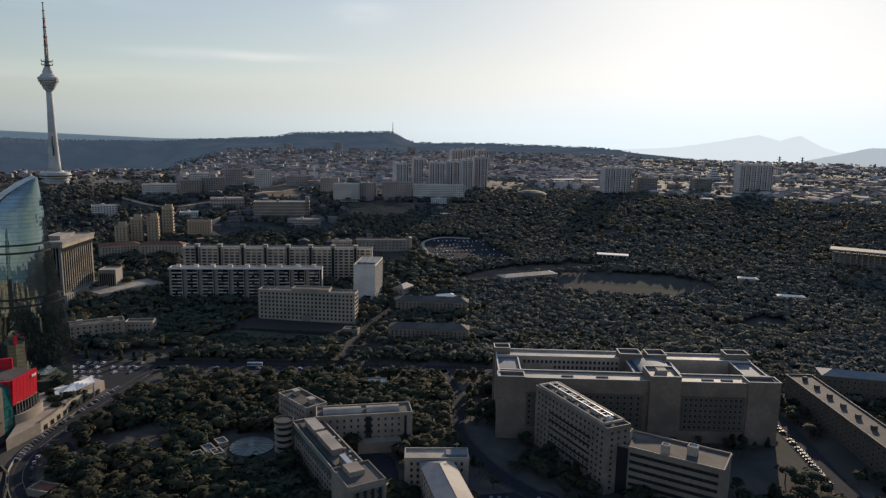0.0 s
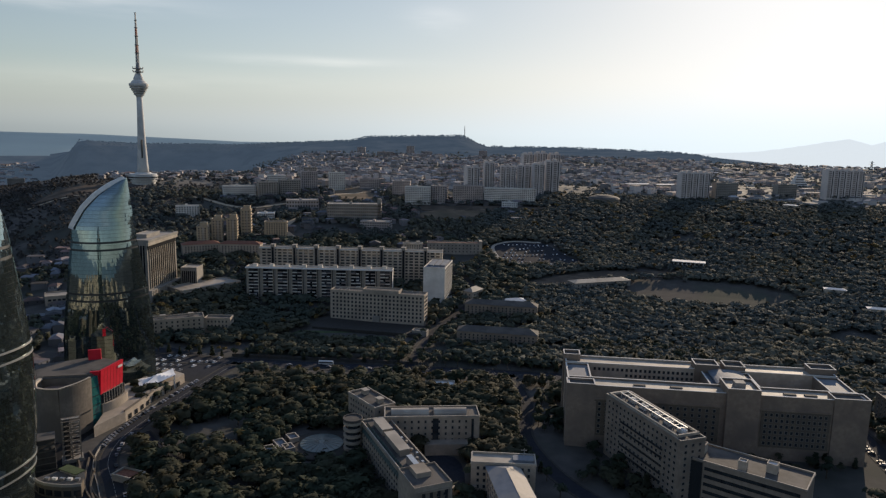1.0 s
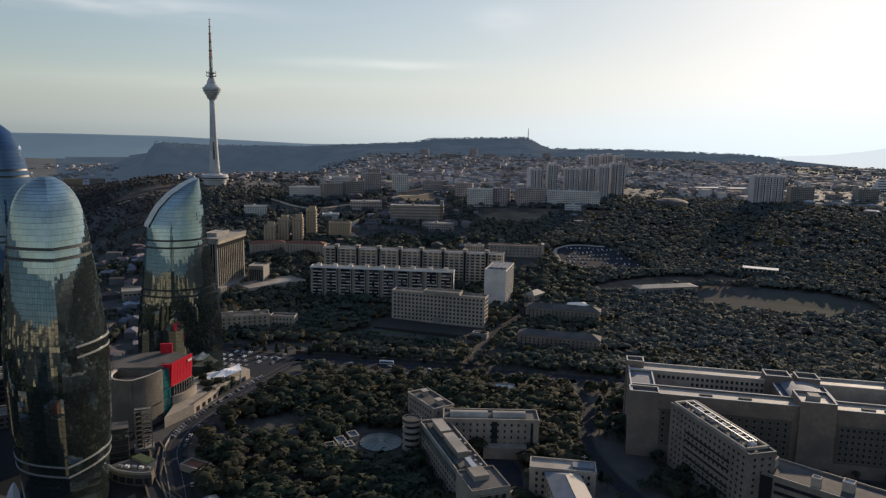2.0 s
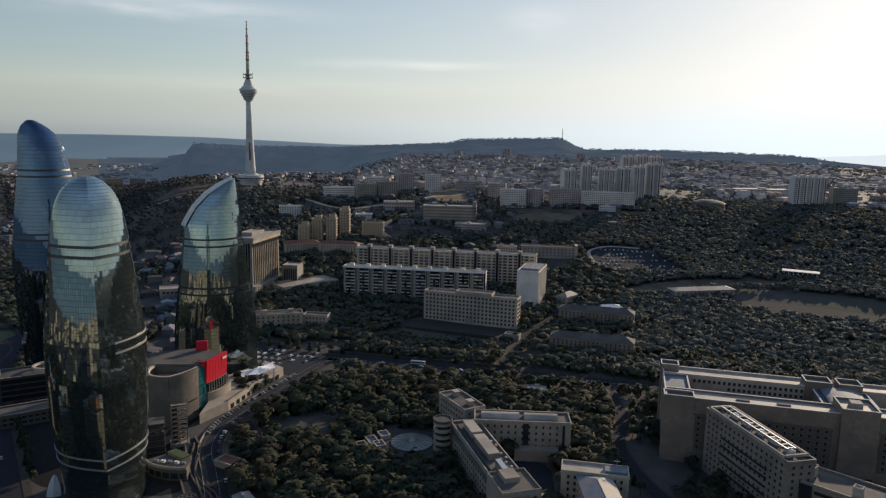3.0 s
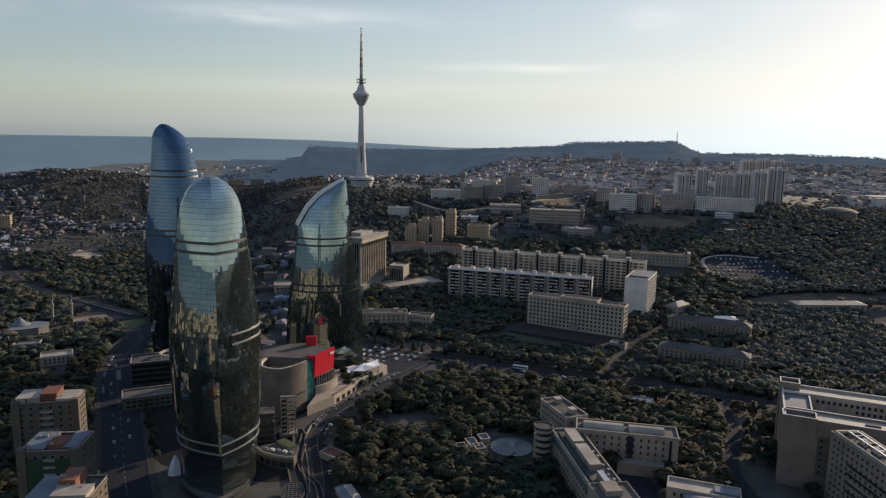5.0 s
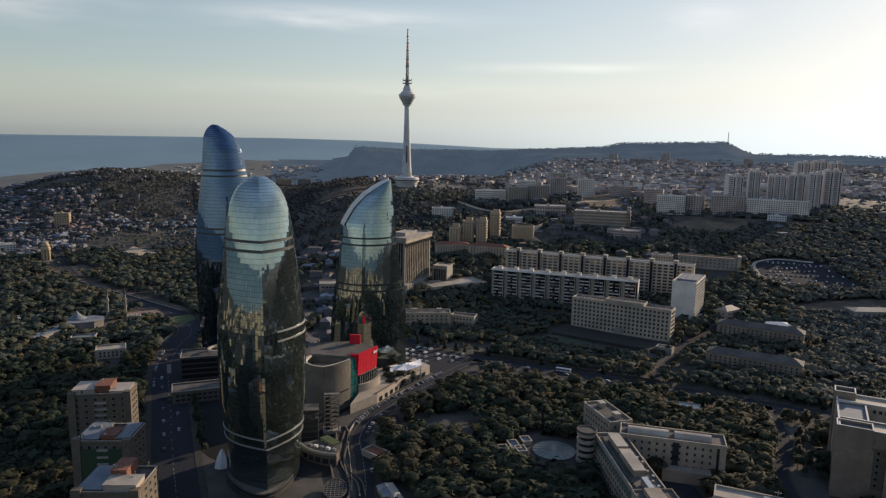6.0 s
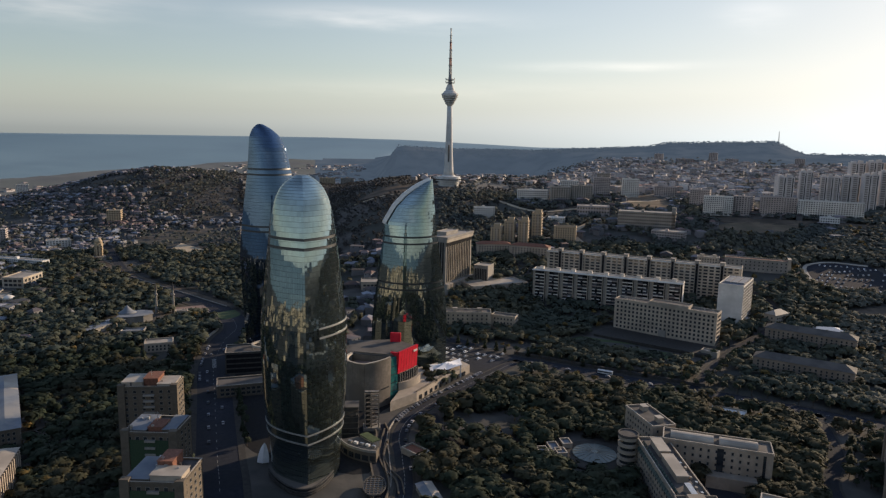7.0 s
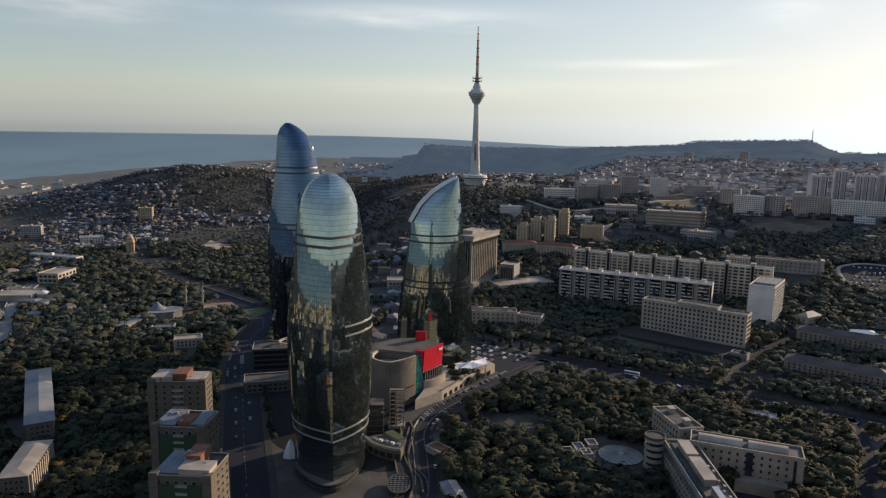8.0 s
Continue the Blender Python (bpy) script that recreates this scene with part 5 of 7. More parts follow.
windows(lm, "right", 13.4, 42, 1, 3.2, 4, 12, 1.4, 1.6, margin=2.0)
for i in range(12):
    part("buttress", Build().box(13.4, 2.0 + 3.3 * i, -3, 14.6, 3.1 + 3.3 * i, 14.5), M["stone"], lm)
block("pale_hall", "pale modern hall with a flat roof and big windows", (-852, 445), 28, 26, 38, 12.5, 2, 4, 5, win=(4.2, 3.0), wall="plaster", roof="roof", left=False)
FEET.append((-838, 405, 28, 48, 40))
block("terrace_hall", "wide low pale terrace building", (-808, 368), 35, 46, 34, 6, wall="plaster", roof="roof")
FEET.append((-806, 335, 35, 70, 34))
rot_ = thing("garden_rotunda", pose(-770, 408, ground(-770, 408)), "small round white rotunda with a shallow dome", "pavilion")
part("drum", Build().ring([(6.5, -2), (6.5, 5), (7, 5.1), (7, 5.8)], 24), M["plaster"], rot_)
part("dome", Build().ring([(6.3, 5.8), (5.2, 7.6), (3, 8.9), (0.3, 9.4)], 24), M["slab"], rot_, smooth=True)
block("flat_house", "low flat-roofed house with a pale parapet", (-503, 374), 50, 23, 15, 8, 2, 6, 3, wall="stone", roof="roof")
block("flat_house", "low flat-roofed shed with a grey roof", (-560, 392), 40, 20, 12, 6, wall="stone_grey", roof="roof_blue")


def mosque():
    ob = thing("mosque", pose(-600, 438, ground(-600, 438), 0, 0, 48), "small grey stone mosque with a low dome and two slim minarets", "mosque")
    FEET.append((-625, 415, 0, 60, 50))
    part("hall", Build().prism([(-16, -12), (-4, -14), (8, -11), (16, -4), (14, 6), (4, 12), (-10, 10)], -2, 6.5), M["stone_grey"], ob)
    part("hall_roof", Build().prism([(-17, -13), (-4, -15), (9, -12), (17, -4), (15, 7), (4, 13), (-11, 11)], 6.5, 7.2), M["roof_blue"], ob, "curved blue-grey sheet roof")
    part("cone_roof", Build().ring([(9, 7.2), (6.6, 8.4), (4.6, 10), (2.6, 12), (1.0, 14), (0.2, 15)], 20), M["roof_blue"], ob, "pale grey swept cone over the hall", at=pose(-8, 4, 0), smooth=True)
    for x, y in ((17.7, 26.7), (34.5, 23)):
        q = part("minaret", Build().ring([(1.8, -2), (1.8, 5), (1.15, 5.5), (1.0, 18), (1.8, 18.6), (1.8, 19.8), (0.95, 19.9), (0.85, 24)], 12), M["stone_grey"], ob)
        part("spire", Build().ring([(1.15, 0), (0.1, 8)], 12), M["roof_dark"], q, at=pose(x, y, 24))
        q.matrix_basis = pose(x, y, 0)
        q.children[0].matrix_basis = pose(0, 0, 24)
    part("gatehouse", Build().box(38, -13, -2, 50, -4, 9), M["stone"], ob)
    b = Build()
    for i in range(10):
        x = 38.4 + 1.15 * i
        b.box(x, -13, 9, x + 0.6, -4, 9.8)
    part("crenels", b, M["stone"], ob)
    part("arcade", Build().prism([(-18, -8), (-30, -22), (-42, -44), (-36, -50), (-22, -32), (-8, -16)], -1, 5.2), M["stone_grey"], ob, "low curved arcade wing")
    part("arcade_roof", Build().prism([(-18, -7), (-31, -22), (-43, -45), (-36, -51), (-21, -32), (-7, -16)], 5.2, 5.8), M["roof_blue"], ob)


mosque()
ki = thing("domed_pavilion", pose(-944, 633, ground(-944, 633)) @ Matrix.Diagonal((0.68, 0.68, 0.82, 1)), "tall golden stone octagonal memorial pavilion with a dome", "monument")
part("steps", Build().ring([(15, -3), (15, 0.6), (13, 0.7), (13, 1.4)], 8), M["stone"], ki)
for i in range(8):
    a = 2 * math.pi * (i + 0.5) / 8
    part("pier", Build().box(-1.6, -1.2, 1, 1.6, 1.2, 20), M["yellow"], ki, at=pose(7.5 * math.cos(a), 7.5 * math.sin(a), 0, 0, 0, DEG(a) + 90))
part("drum", Build().ring([(9.4, 20), (9.4, 24), (8, 24.2), (8, 26)], 8), M["yellow"], ki)
part("dome", Build().ring([(8, 26), (7.4, 29), (5.6, 32), (3, 34), (0.3, 35)], 16), M["yellow"], ki, smooth=True)
part("core", Build().ring([(5.4, 1), (5.4, 20)], 8), M["stone"], ki)


# ------------------------------------------------------------ at the foot of the towers
def shopping_centre():
    o = (-285.0, 415.0)
    ob = thing("shopping_centre", pose(o[0], o[1], 0), "curved pale stone shopping centre with a red box on its corner", "building")
    FEET.append((-325, 372, 12, 70, 75))

    def loc(pts):
        return [(x - o[0], y - o[1]) for x, y in pts]

    def curve(p, q, sag, n=12):
        """Points of an arc from p to q that bulges to its right."""
        p, q = Vector(p), Vector(q)
        d = q - p
        nr = Vector((d.y, -d.x)).normalized()
        return [tuple(p + d * i / n + nr * sag * 4 * (i / n) * (1 - i / n)) for i in range(n + 1)]

    def wall(pts, z0, z1, th, lean=0.0):
        b = Build()
        for (a, c) in zip(pts, pts[1:]):
            d = Vector((c[0] - a[0], c[1] - a[1])).normalized()
            nr = Vector((d.y, -d.x))
            p, q, r, t = Vector(a), Vector(c), Vector(c) - nr * th, Vector(a) - nr * th
            up = nr * lean
            f = lambda v, z, e=None: (v.x + (up.x if e else 0), v.y + (up.y if e else 0), z)
            b.face(f(p, z0), f(q, z0), f(q, z1, 1), f(p, z1, 1)).face(f(p, z1, 1), f(q, z1, 1), f(r, z1, 1), f(t, z1, 1)).face(f(r, z0), f(t, z0), f(t, z1, 1), f(r, z1, 1))
            b.face(f(p, z0), f(p, z1, 1), f(t, z1, 1), f(t, z0)).face(f(q, z0), f(r, z0), f(r, z1, 1), f(q, z1, 1))
        return b

    west = loc(curve((-291.5, 386), (-284, 371), 2.0, 8) + curve((-284, 371), (-269, 370.5), 1.5, 8)[1:])
    east = loc(curve((-269, 370.5), (-262.8, 393), 1.6))
    for run in (west, east):
        part("curved_wall", wall(run, -1, 33.4, 1.3, 0.7), M["mall_stone"], ob)
        # pale coping, with the sunlit top of the wall put into its colour
        part("coping", wall(run, 33.3, 34.3, 1.7, 0.72), M["plaster"], ob, "coping of the curved wall, pale to paint in its sunlit edge")
    part("terrace_floor", Build().prism(loc([(-289, 386), (-283, 373), (-270, 372), (-264, 393), (-268, 402)]), 27, 28.6), M["tile_pave"], ob, "sunken brown roof terrace")
    part("hall", Build().prism(loc([(-266, 394), (-263, 402), (-261.5, 424), (-283, 431), (-311, 409), (-293, 386)]), -1, 33.2), M["mall_stone"], ob)
    part("hall_roof", Build().prism(loc([(-265, 395), (-262.5, 402), (-261, 424.5), (-283, 431.6), (-311.6, 409), (-293, 385.5)]), 33.2, 33.9), M["roof_dark"], ob)
    part("roof_edge", wall(loc([(-291, 388), (-266, 395.5), (-263.5, 402)]), 33.9, 34.8, 0.6), M["mall_stone"], ob)
    part("teal_glass", wall(loc([(-263.2, 393), (-261.8, 401)]), 0, 33, 0.8), M["teal"], ob, "tall teal glass strip")
    for z in (8, 14, 20, 26):
        part("teal_bar", wall(loc([(-263.0, 393.2), (-261.6, 400.8)]), z, z + 0.35, 0.5), M["skin_back"], ob)
    lean, front = 1.2, loc([(-266.6, 399.0), (-261.6, 400.8), (-260.6, 424.6)])
    part("red_box", wall(front, 19.3, 35.6, 1.5, lean), M["red"], ob, "big leaning red panelled box")
    for k in range(1, 7):
        x, y = front[1][0] + (front[2][0] - front[1][0]) * k / 7, front[1][1] + (front[2][1] - front[1][1]) * k / 7
        part("panel_joint", Build().bar((x + 0.02, y, 19.4), (x + 0.02 + lean, y, 35.5), 0.06), M["mast_red"], ob)
    part("red_lid", Build().prism([(front[0][0] - 1.5, front[0][1] + 3), (front[1][0] + lean - 0.2, front[1][1] + 0.5), (front[2][0] + lean - 0.2, front[2][1] - 0.3), (front[2][0] - 3, front[2][1] - 0.3)], 34.6, 35.2), M["roof_dark"], ob)
    part("red_fin", Build().prism(loc([(-283.5, 423.5), (-276.5, 427), (-277.2, 428.6), (-284.2, 425.1)]), 33, 40.8), M["red"], ob, "upright red fin on the roof")
    part("window_band", wall(loc(curve((-261.7, 401), (-259.8, 424.6), 1.0)), 12.5, 19.5, 0.6), M["pane"], ob)
    for k in range(9):
        part("mullion", Build().bar((-260.9 + 0.24 * k - o[0] + 0.4, 402.5 + 2.6 * k - o[1], 12.5), (-260.9 + 0.24 * k - o[0] + 0.4, 402.5 + 2.6 * k - o[1], 19.4), 0.15), M["frame"], ob)
    part("apron", wall(loc(curve((-261.2, 401), (-258.0, 425), 2.4)), -1, 12.8, 1.6, 0.5), M["stone"], ob, "low curved pale wall")
    part("slit", wall(loc(curve((-269, 370.5), (-262.8, 393), 1.6)[7:12]), 12.6, 13.5, 0.4, 0.05), M["skin_back"], ob, at=pose(0.45, -0.1, 0))
    part("slit", wall(loc(curve((-269, 370.5), (-262.8, 393), 1.6)[9:12]), 4.0, 4.8, 0.4, 0.05), M["skin_back"], ob, at=pose(0.35, -0.1, 0))
    terrace = thing("raised_terrace", pose(*o, 0), "raised pale stone terrace with dark niches", "terrace")
    # paler stone than the mall walls: sunlight on the deck is painted in
    deck = part("deck", Build().prism(loc([(-254, 380), (-248, 405), (-248, 442), (-244, 479), (-262, 488), (-276, 450), (-264, 412)]), -1, 7.0), M["stone"], terrace)
    part("parapet", Build().prism(loc([(-248.2, 405), (-248.2, 442), (-248.9, 442), (-248.9, 405)][::-1]), 7, 8), M["mall_stone"], terrace)
    for i in range(9):
        f = i / 8
        x, y = -248.1 + (3.6 * (f - 0.4) / 0.6 if f > 0.4 else 0), 410 + 60 * f
        part("niche", Build().box(-1.6, -0.5, 0.6, 1.6, 0.3, 3.8), M["pane"], deck, at=pose(x - o[0], y - o[1], 0, 0, 0, 87))
    part("sign_bars", Build().box(0, -0.15, 0, 7, 0, 0.9).box(0, -0.15, 1.4, 4, 0, 1.9), M["mall_stone"], ob, at=pose(-266.2 - o[0], 377.5 - o[1], 21, 0, 0, 73))
    part("sign_bars", Build().box(0, -0.2, 0, 4.5, 0, 1.6), M["rose"], ob, at=pose(-259.5 - o[0], 418.5 - o[1], 31.5, 0, 0, 87))
    t = thing("sail_canopy", pose(-256, 461, 3.5, 0, 0, 58), "white peaked fabric canopy over an entrance", "canopy")
    b, n = Build(), 10

    def sail(u, v):
        e = 1 - max(abs(u), abs(v))
        return (14 * u + 3 * v, 7 * v, 5 + 4.0 * e ** 1.6 + 1.0 * abs(u * v) + (1.2 if u > 0 else 0) * u)
    b.v = [sail(-1 + 2 * i / n, -1 + 2 * j / n) for i in range(n + 1) for j in range(n + 1)]
    b.f = [(i * (n + 1) + j, (i + 1) * (n + 1) + j, (i + 1) * (n + 1) + j + 1, i * (n + 1) + j + 1) for i in range(n) for j in range(n)]
    fab = part("fabric", b, M["fabric"], t)
    md = fab.modifiers.new("thick", "SOLIDIFY")
    md.thickness = 0.15
    for u, v in ((-0.9, -0.9), (0.9, -0.9), (0.9, 0.9), (-0.9, 0.9)):
        p = sail(u, v)
        part("post", Build().bar((p[0], p[1], -5.5), p, 0.3), M["white"], t)
    # lattice lift tower
    s = thing("scaffold_tower", pose(-248.5, 350.5, 0, 0, 0, 35), "open steel lattice stair tower on a pale plinth", "tower")
    part("plinth", Build().box(-5.5, -4, -1, 5.5, 4, 2.0), M["stone_grey"], s)
    for x in (-4.5, 0, 4.5):
        for y in (-3, 3):
            part("post", Build().bar((x, y, 2), (x, y, 25), 0.32), M["tan_stone"], s)
    for k in range(8):
        z = 4.5 + 2.9 * k
        for y in (-3, 3):
            part("rail", Build().bar((-4.5, y, z), (4.5, y, z), 0.22), M["tan_stone"], s)
            part("brace", Build().bar((-4.5, y, z - 2.9), (4.5, y, z), 0.13), M["tan_stone"], s)
        part("landing", Build().box(-4.5, 1.2, z - 0.15, 4.5, 3, z), M["stone_grey"], s)
    part("lift_shaft", Build().box(-3.8, -1.5, 2, -0.8, 2.5, 24), M["skin_back"], s)
    sl = thing("sail_sculpture", pose(-274, 278, 0, 0, 0, 30) @ Matrix.Diagonal((0.68, 0.68, 0.72, 1)), "tall white sail-shaped entrance shell", "sculpture")
    b, rows = Build(), 12
    for i in range(rows + 1):
        a0 = i / rows
        w0 = 5.0 * math.cos(a0 * math.pi / 2) ** 0.7 + 0.05
        b.v += [(-w0 + 1.8 * a0, 1.6, 17 * a0), (1.8 * a0, 0, 17 * a0), (w0 + 1.8 * a0, 1.6, 17 * a0)]
    b.f = [(3 * i + k, 3 * i + k + 1, 3 * i + k + 4, 3 * i + k + 3) for i in range(rows) for k in (0, 1)]
    q = part("shell", b, M["fabric"], sl)
    q.modifiers.new("thick", "SOLIDIFY").thickness = 0.4


shopping_centre()


def podium(at, rot, label, ring, h):
    """A low curved glass podium round a tower's foot, with thin pale rims."""
    ob = thing("tower_podium", pose(at[0], at[1], 0, 0, 0, rot), label, "building")

    def oval(e):
        return [((ring + e) * (1 + 0.25 * math.cos(2 * a)) * math.cos(a), (ring * 0.8 + e) * math.sin(a)) for a in [2 * math.pi * i / 40 for i in range(40)]]
    part("storey", Build().prism(oval(0), -1, h), M["pane"], ob)
    part("roof", Build().prism(oval(0.3), h, h + 0.3), M["roof_dark"], ob)
    for z in (0.8, h * 0.5, h):
        b, o, i = Build(), oval(0.9), oval(0.2)
        for k in range(40):
            p, q, r, s = o[k], o[(k + 1) % 40], i[(k + 1) % 40], i[k]
            b.face((*p, z), (*q, z), (*q, z + 0.6), (*p, z + 0.6)).face((*p, z + 0.6), (*q, z + 0.6), (*r, z + 0.6), (*s, z + 0.6)).face((*s, z), (*r, z), (*q, z), (*p, z))
        part("rim", b, M["rim"], ob)
    return ob


podium(spot(-41.2, 377), -47, "low dark glass podium with stone rims", 23, 4)
pod2 = block("hotel_podium", "dark glass hotel podium with a pale oval roof frame", (-404, 372), 43, 44, 22, 18, wall="rim", roof="roof_dark", base=-1)
for k in range(4):
    part("floor_glazing", Build().box(1, -0.3, 1.5 + 4 * k, 43, 0.05, 4.3 + 4 * k), M["dark_glass"], pod2)
part("pale_front", Build().box(30, -1.0, 9.5, 43.8, 0, 13.0).box(33, -0.9, 4.5, 41, 0, 7.0), M["plaster"], pod2, "pale balcony bands")
b, oval = Build(), [(33 + 12.5 * math.cos(2 * math.pi * i / 36), 11 + 9.5 * math.sin(2 * math.pi * i / 36)) for i in range(36)]
for p, q in zip(oval, oval[1:] + oval[:1]):
    b.bar((*p, 20.2), (*q, 20.2), 0.75)
part("oval_frame", b, M["plaster"], pod2, "pale oval roof frame")
for i in range(0, 36, 4):
    part("frame_post", Build().bar((*oval[i], 16.8), (*oval[i], 20), 0.3), M["plaster"], pod2)
pod3 = block("side_block", "low dark stone podium along the avenue", (-372, 334), 47, 40, 18, 9, 2, 10, 3, win=(2.6, 2.0), wall="stone_dark", roof="roof_dark")


def tower_foot():
    """Garage house, lift wing, grid canopy and huts between the tower and the curving road."""
    g = thing("garage_house", pose(-232, 316, 0), "low curved garage house with a dark roof and pale rim", "building")
    FEET.append((-248, 308, 0, 34, 18))
    front = [(-14, -1), (-10, -4), (-5, -5.8), (0, -6.4), (5, -6.4), (10, -5.6), (14, -4)]
    ring = front + [(11, 3), (2, 7), (-8, 8)]
    part("wall", Build().prism(ring, -1, 7), M["stone_dark"], g)
    part("roof", Build().prism([(x * 0.96, y * 0.94 + 0.2) for x, y in ring], 7, 7.25), M["roof_dark"], g)
    for (x, y), (u, v) in zip(front, front[1:]):
        d = Vector((u - x, v - y))
        at = pose(x, y, 0, 0, 0, DEG(math.atan2(d.y, d.x)))
        part("parapet", Build().box(0, -0.3, 6.6, d.length, 0.3, 8.1), M["stone_grey"], g, at=at)
        part("window", Build().box(0.6, -0.12, 1.2, d.length - 0.6, 0.1, 4.4), M["pane"], g, at=at)
    for i in range(5):
        part("roof_unit", Build().box(-8 + 4 * i, -2 + 0.4 * i, 7.2, -5.6 + 4 * i, -0.4 + 0.4 * i, 8.4), M["white" if i % 2 else "steel"], g)
    h = thing("roof_hut", pose(-238, 324, 0, 0, 0, -20), "small hut with a flat olive roof behind the garage", "hut")
    FEET.append((-238, 324, -20, 14, 6))
    part("wall", Build().box(0, 0, -1, 13, 5, 8.4), M["stone_grey"], h)
    part("roof", Build().box(-0.4, -0.4, 8.4, 13.4, 5.4, 8.8), M["grass"], h)
    w = thing("lift_wing", pose(-256, 326, 0, 0, 0, 36), "tall dark glass lift wing with pale floor edges", "building")
    FEET.append((-256, 326, 36, 14, 12))
    part("wall", Build().box(0, 0, -1, 12, 10, 21), M["pane"], w)
    for k in range(5):
        part("floor_edge", Build().box(-0.3, -0.4, 3.6 + 3.6 * k, 12.3, 10.3, 4.1 + 3.6 * k), M["rim"], w)
    part("roof", Build().box(-0.4, -0.5, 21, 12.4, 10.4, 21.5), M["roof_dark"], w)
    c = thing("grid_canopy", pose(-200.5, 285.5, 0, 0, 0, 122), "oval glass canopy on a pale steel grid", "canopy")
    FEET.append((-206, 276, 0, 14, 18))
    oval = [(10.5 * math.cos(2 * math.pi * i / 32), 6.0 * math.sin(2 * math.pi * i / 32)) for i in range(32)]
    part("glass", Build().prism(oval, 3.2, 3.4), M["pane"], c)
    b = Build()
    for p, q in zip(oval, oval[1:] + oval[:1]):
        b.bar((p[0], p[1], 3.5), (q[0], q[1], 3.5), 0.35)
    part("rim", b, M["rim"], c)
    for i in range(-4, 5):
        y = 6.0 * math.sqrt(1 - (2.2 * i / 10.5) ** 2)
        part("rib", Build().bar((2.2 * i, -y, 3.55), (2.2 * i, y, 3.55), 0.2), M["stone_dark"], c)
    for i in (-2, -1, 0, 1, 2):
        x = 10.5 * math.sqrt(1 - (2.1 * i / 6.0) ** 2)
        part("rib", Build().bar((-x, 2.1 * i, 3.5), (x, 2.1 * i, 3.5), 0.16), M["stone_dark"], c)
    for x, y in ((-8, 0), (8, 0), (0, 4.5), (0, -4.5)):
        part("post", Build().bar((x, y, -1), (x, y, 3.3), 0.3), M["steel"], c)
    s = thing("ribbed_hut", pose(-172.5, 295.5, 0, 0, 0, -41), "low shed with a ribbed two-tone blue-grey roof", "hut")
    FEET.append((-182, 285, 0, 22, 20))
    part("wall", Build().box(-9.5, -4.2, -1, 9.5, 4.2, 3.6), M["stone_grey"], s)
    for side in (-1, 1):
        for i in range(10):
            x = -10 + 2 * i
            part("roof_sheet", Build().face((x, side * 4.8, 3.5), (x + 1.94, side * 4.8, 3.5), (x + 1.94, side * 0.03, 4.3), (x, side * 0.03, 4.3)).face((x + 1.94, side * 4.8, 3.5), (x + 2, side * 4.8, 3.44), (x + 2, side * 0.03, 4.22), (x + 1.94, side * 0.03, 4.3)), M["roof_blue" if side < 0 else "roof"], s)


tower_foot()
block("red_kiosk", "small hut with a dark red awning", (-213, 331), -15, 15, 9, 4, wall="stone_grey", roof="tile", base=-1)


# ------------------------------------------------------------ far landmarks
mast = thing("radio_mast", pose(*polar(-4.2, 3080)), "thin lattice radio mast on the table hill", "mast")
b = Build()
for i in range(3):
    a = 2 * math.pi * i / 3
    b.bar((3 * math.cos(a), 3 * math.sin(a), -6), (0.4 * math.cos(a), 0.4 * math.sin(a), 48), 0.5)
    for k in range(8):
        f0, f1 = 1 - k / 8, 1 - (k + 1) / 8
        c = 2 * math.pi * (i + 1) / 3
        b.bar((3 * f0 * math.cos(a), 3 * f0 * math.sin(a), 48 * k / 8), (3 * f1 * math.cos(c), 3 * f1 * math.sin(c), 48 * (k + 1) / 8), 0.3)
part("lattice", b, M["mast_grey"], mast)
for i, (x, y, r, w, d, h, lab) in enumerate(((231, 1437, 20, 60, 22, 9, "long white-roofed factory shed"), (295, 1462, 20, 50, 24, 8, "white-roofed factory shed beside another"), (381, 1409, 11, 56, 22, 9, "white-roofed depot at the wood's edge"),
                                              (365, 733, -13, 28, 10, 6, "small white shed in the wood"), (347, 795, -16, 22, 10, 7, "small grey shed in the wood"), (449, 1217, -40, 22, 12, 6, "small white-roofed store by the track"))):
    block("shed", lab, (x, y), r, w, d, h, 1, max(3, int(w / 6)), 0, win=(2.6, 1.6), wall="plaster", roof="white", hip=1.4, first=1.2)
arena = thing("arena_stand", pose(485, 850, ground(512, 840), 0, 0, -31.5), "tall dark open stadium stand with a white roof edge", "grandstand")
FEET.append((485, 850, -31.5, 70, 24))
part("roof_slab", Build().box(-3, -8, 20, 76, 18, 21.6), M["stone_grey"], arena)
for i in range(12):
    part("column", Build().box(1 + 6.2 * i, -5, -6, 2.2 + 6.2 * i, -4, 20), M["stone_grey"], arena)
    part("brace", Build().bar((1.6 + 6.2 * i, -4.5, 4), (1.6 + 6.2 * i, 10, 19), 0.35), M["stone_grey"], arena)
for k in range(6):
    part("tier", Build().box(0, -3 + 3 * k, -6, 72, 0 + 3 * k, 2.5 + 2.6 * k), M["stone_grey"], arena)
steps_b = thing("stepped_tower", pose(598, 1569, ground(612, 1580), 0, 0, 12), "white stepped tower block on the plain", "building")
for k in range(6):
    q = part("storey", Build().box(2.2 * k, 2 * k, -8 if k == 0 else 5.2 * k, 34 - 2.2 * k, 24 - 2 * k, 5.2 * k + 5.2), M["white"], steps_b)
    part("window_band", Build().box(2.2 * k + 1, 2 * k - 0.15, 5.2 * k + 1.6, 33 - 2.2 * k, 2 * k + 0.1, 5.2 * k + 3.4), M["pane"], q)
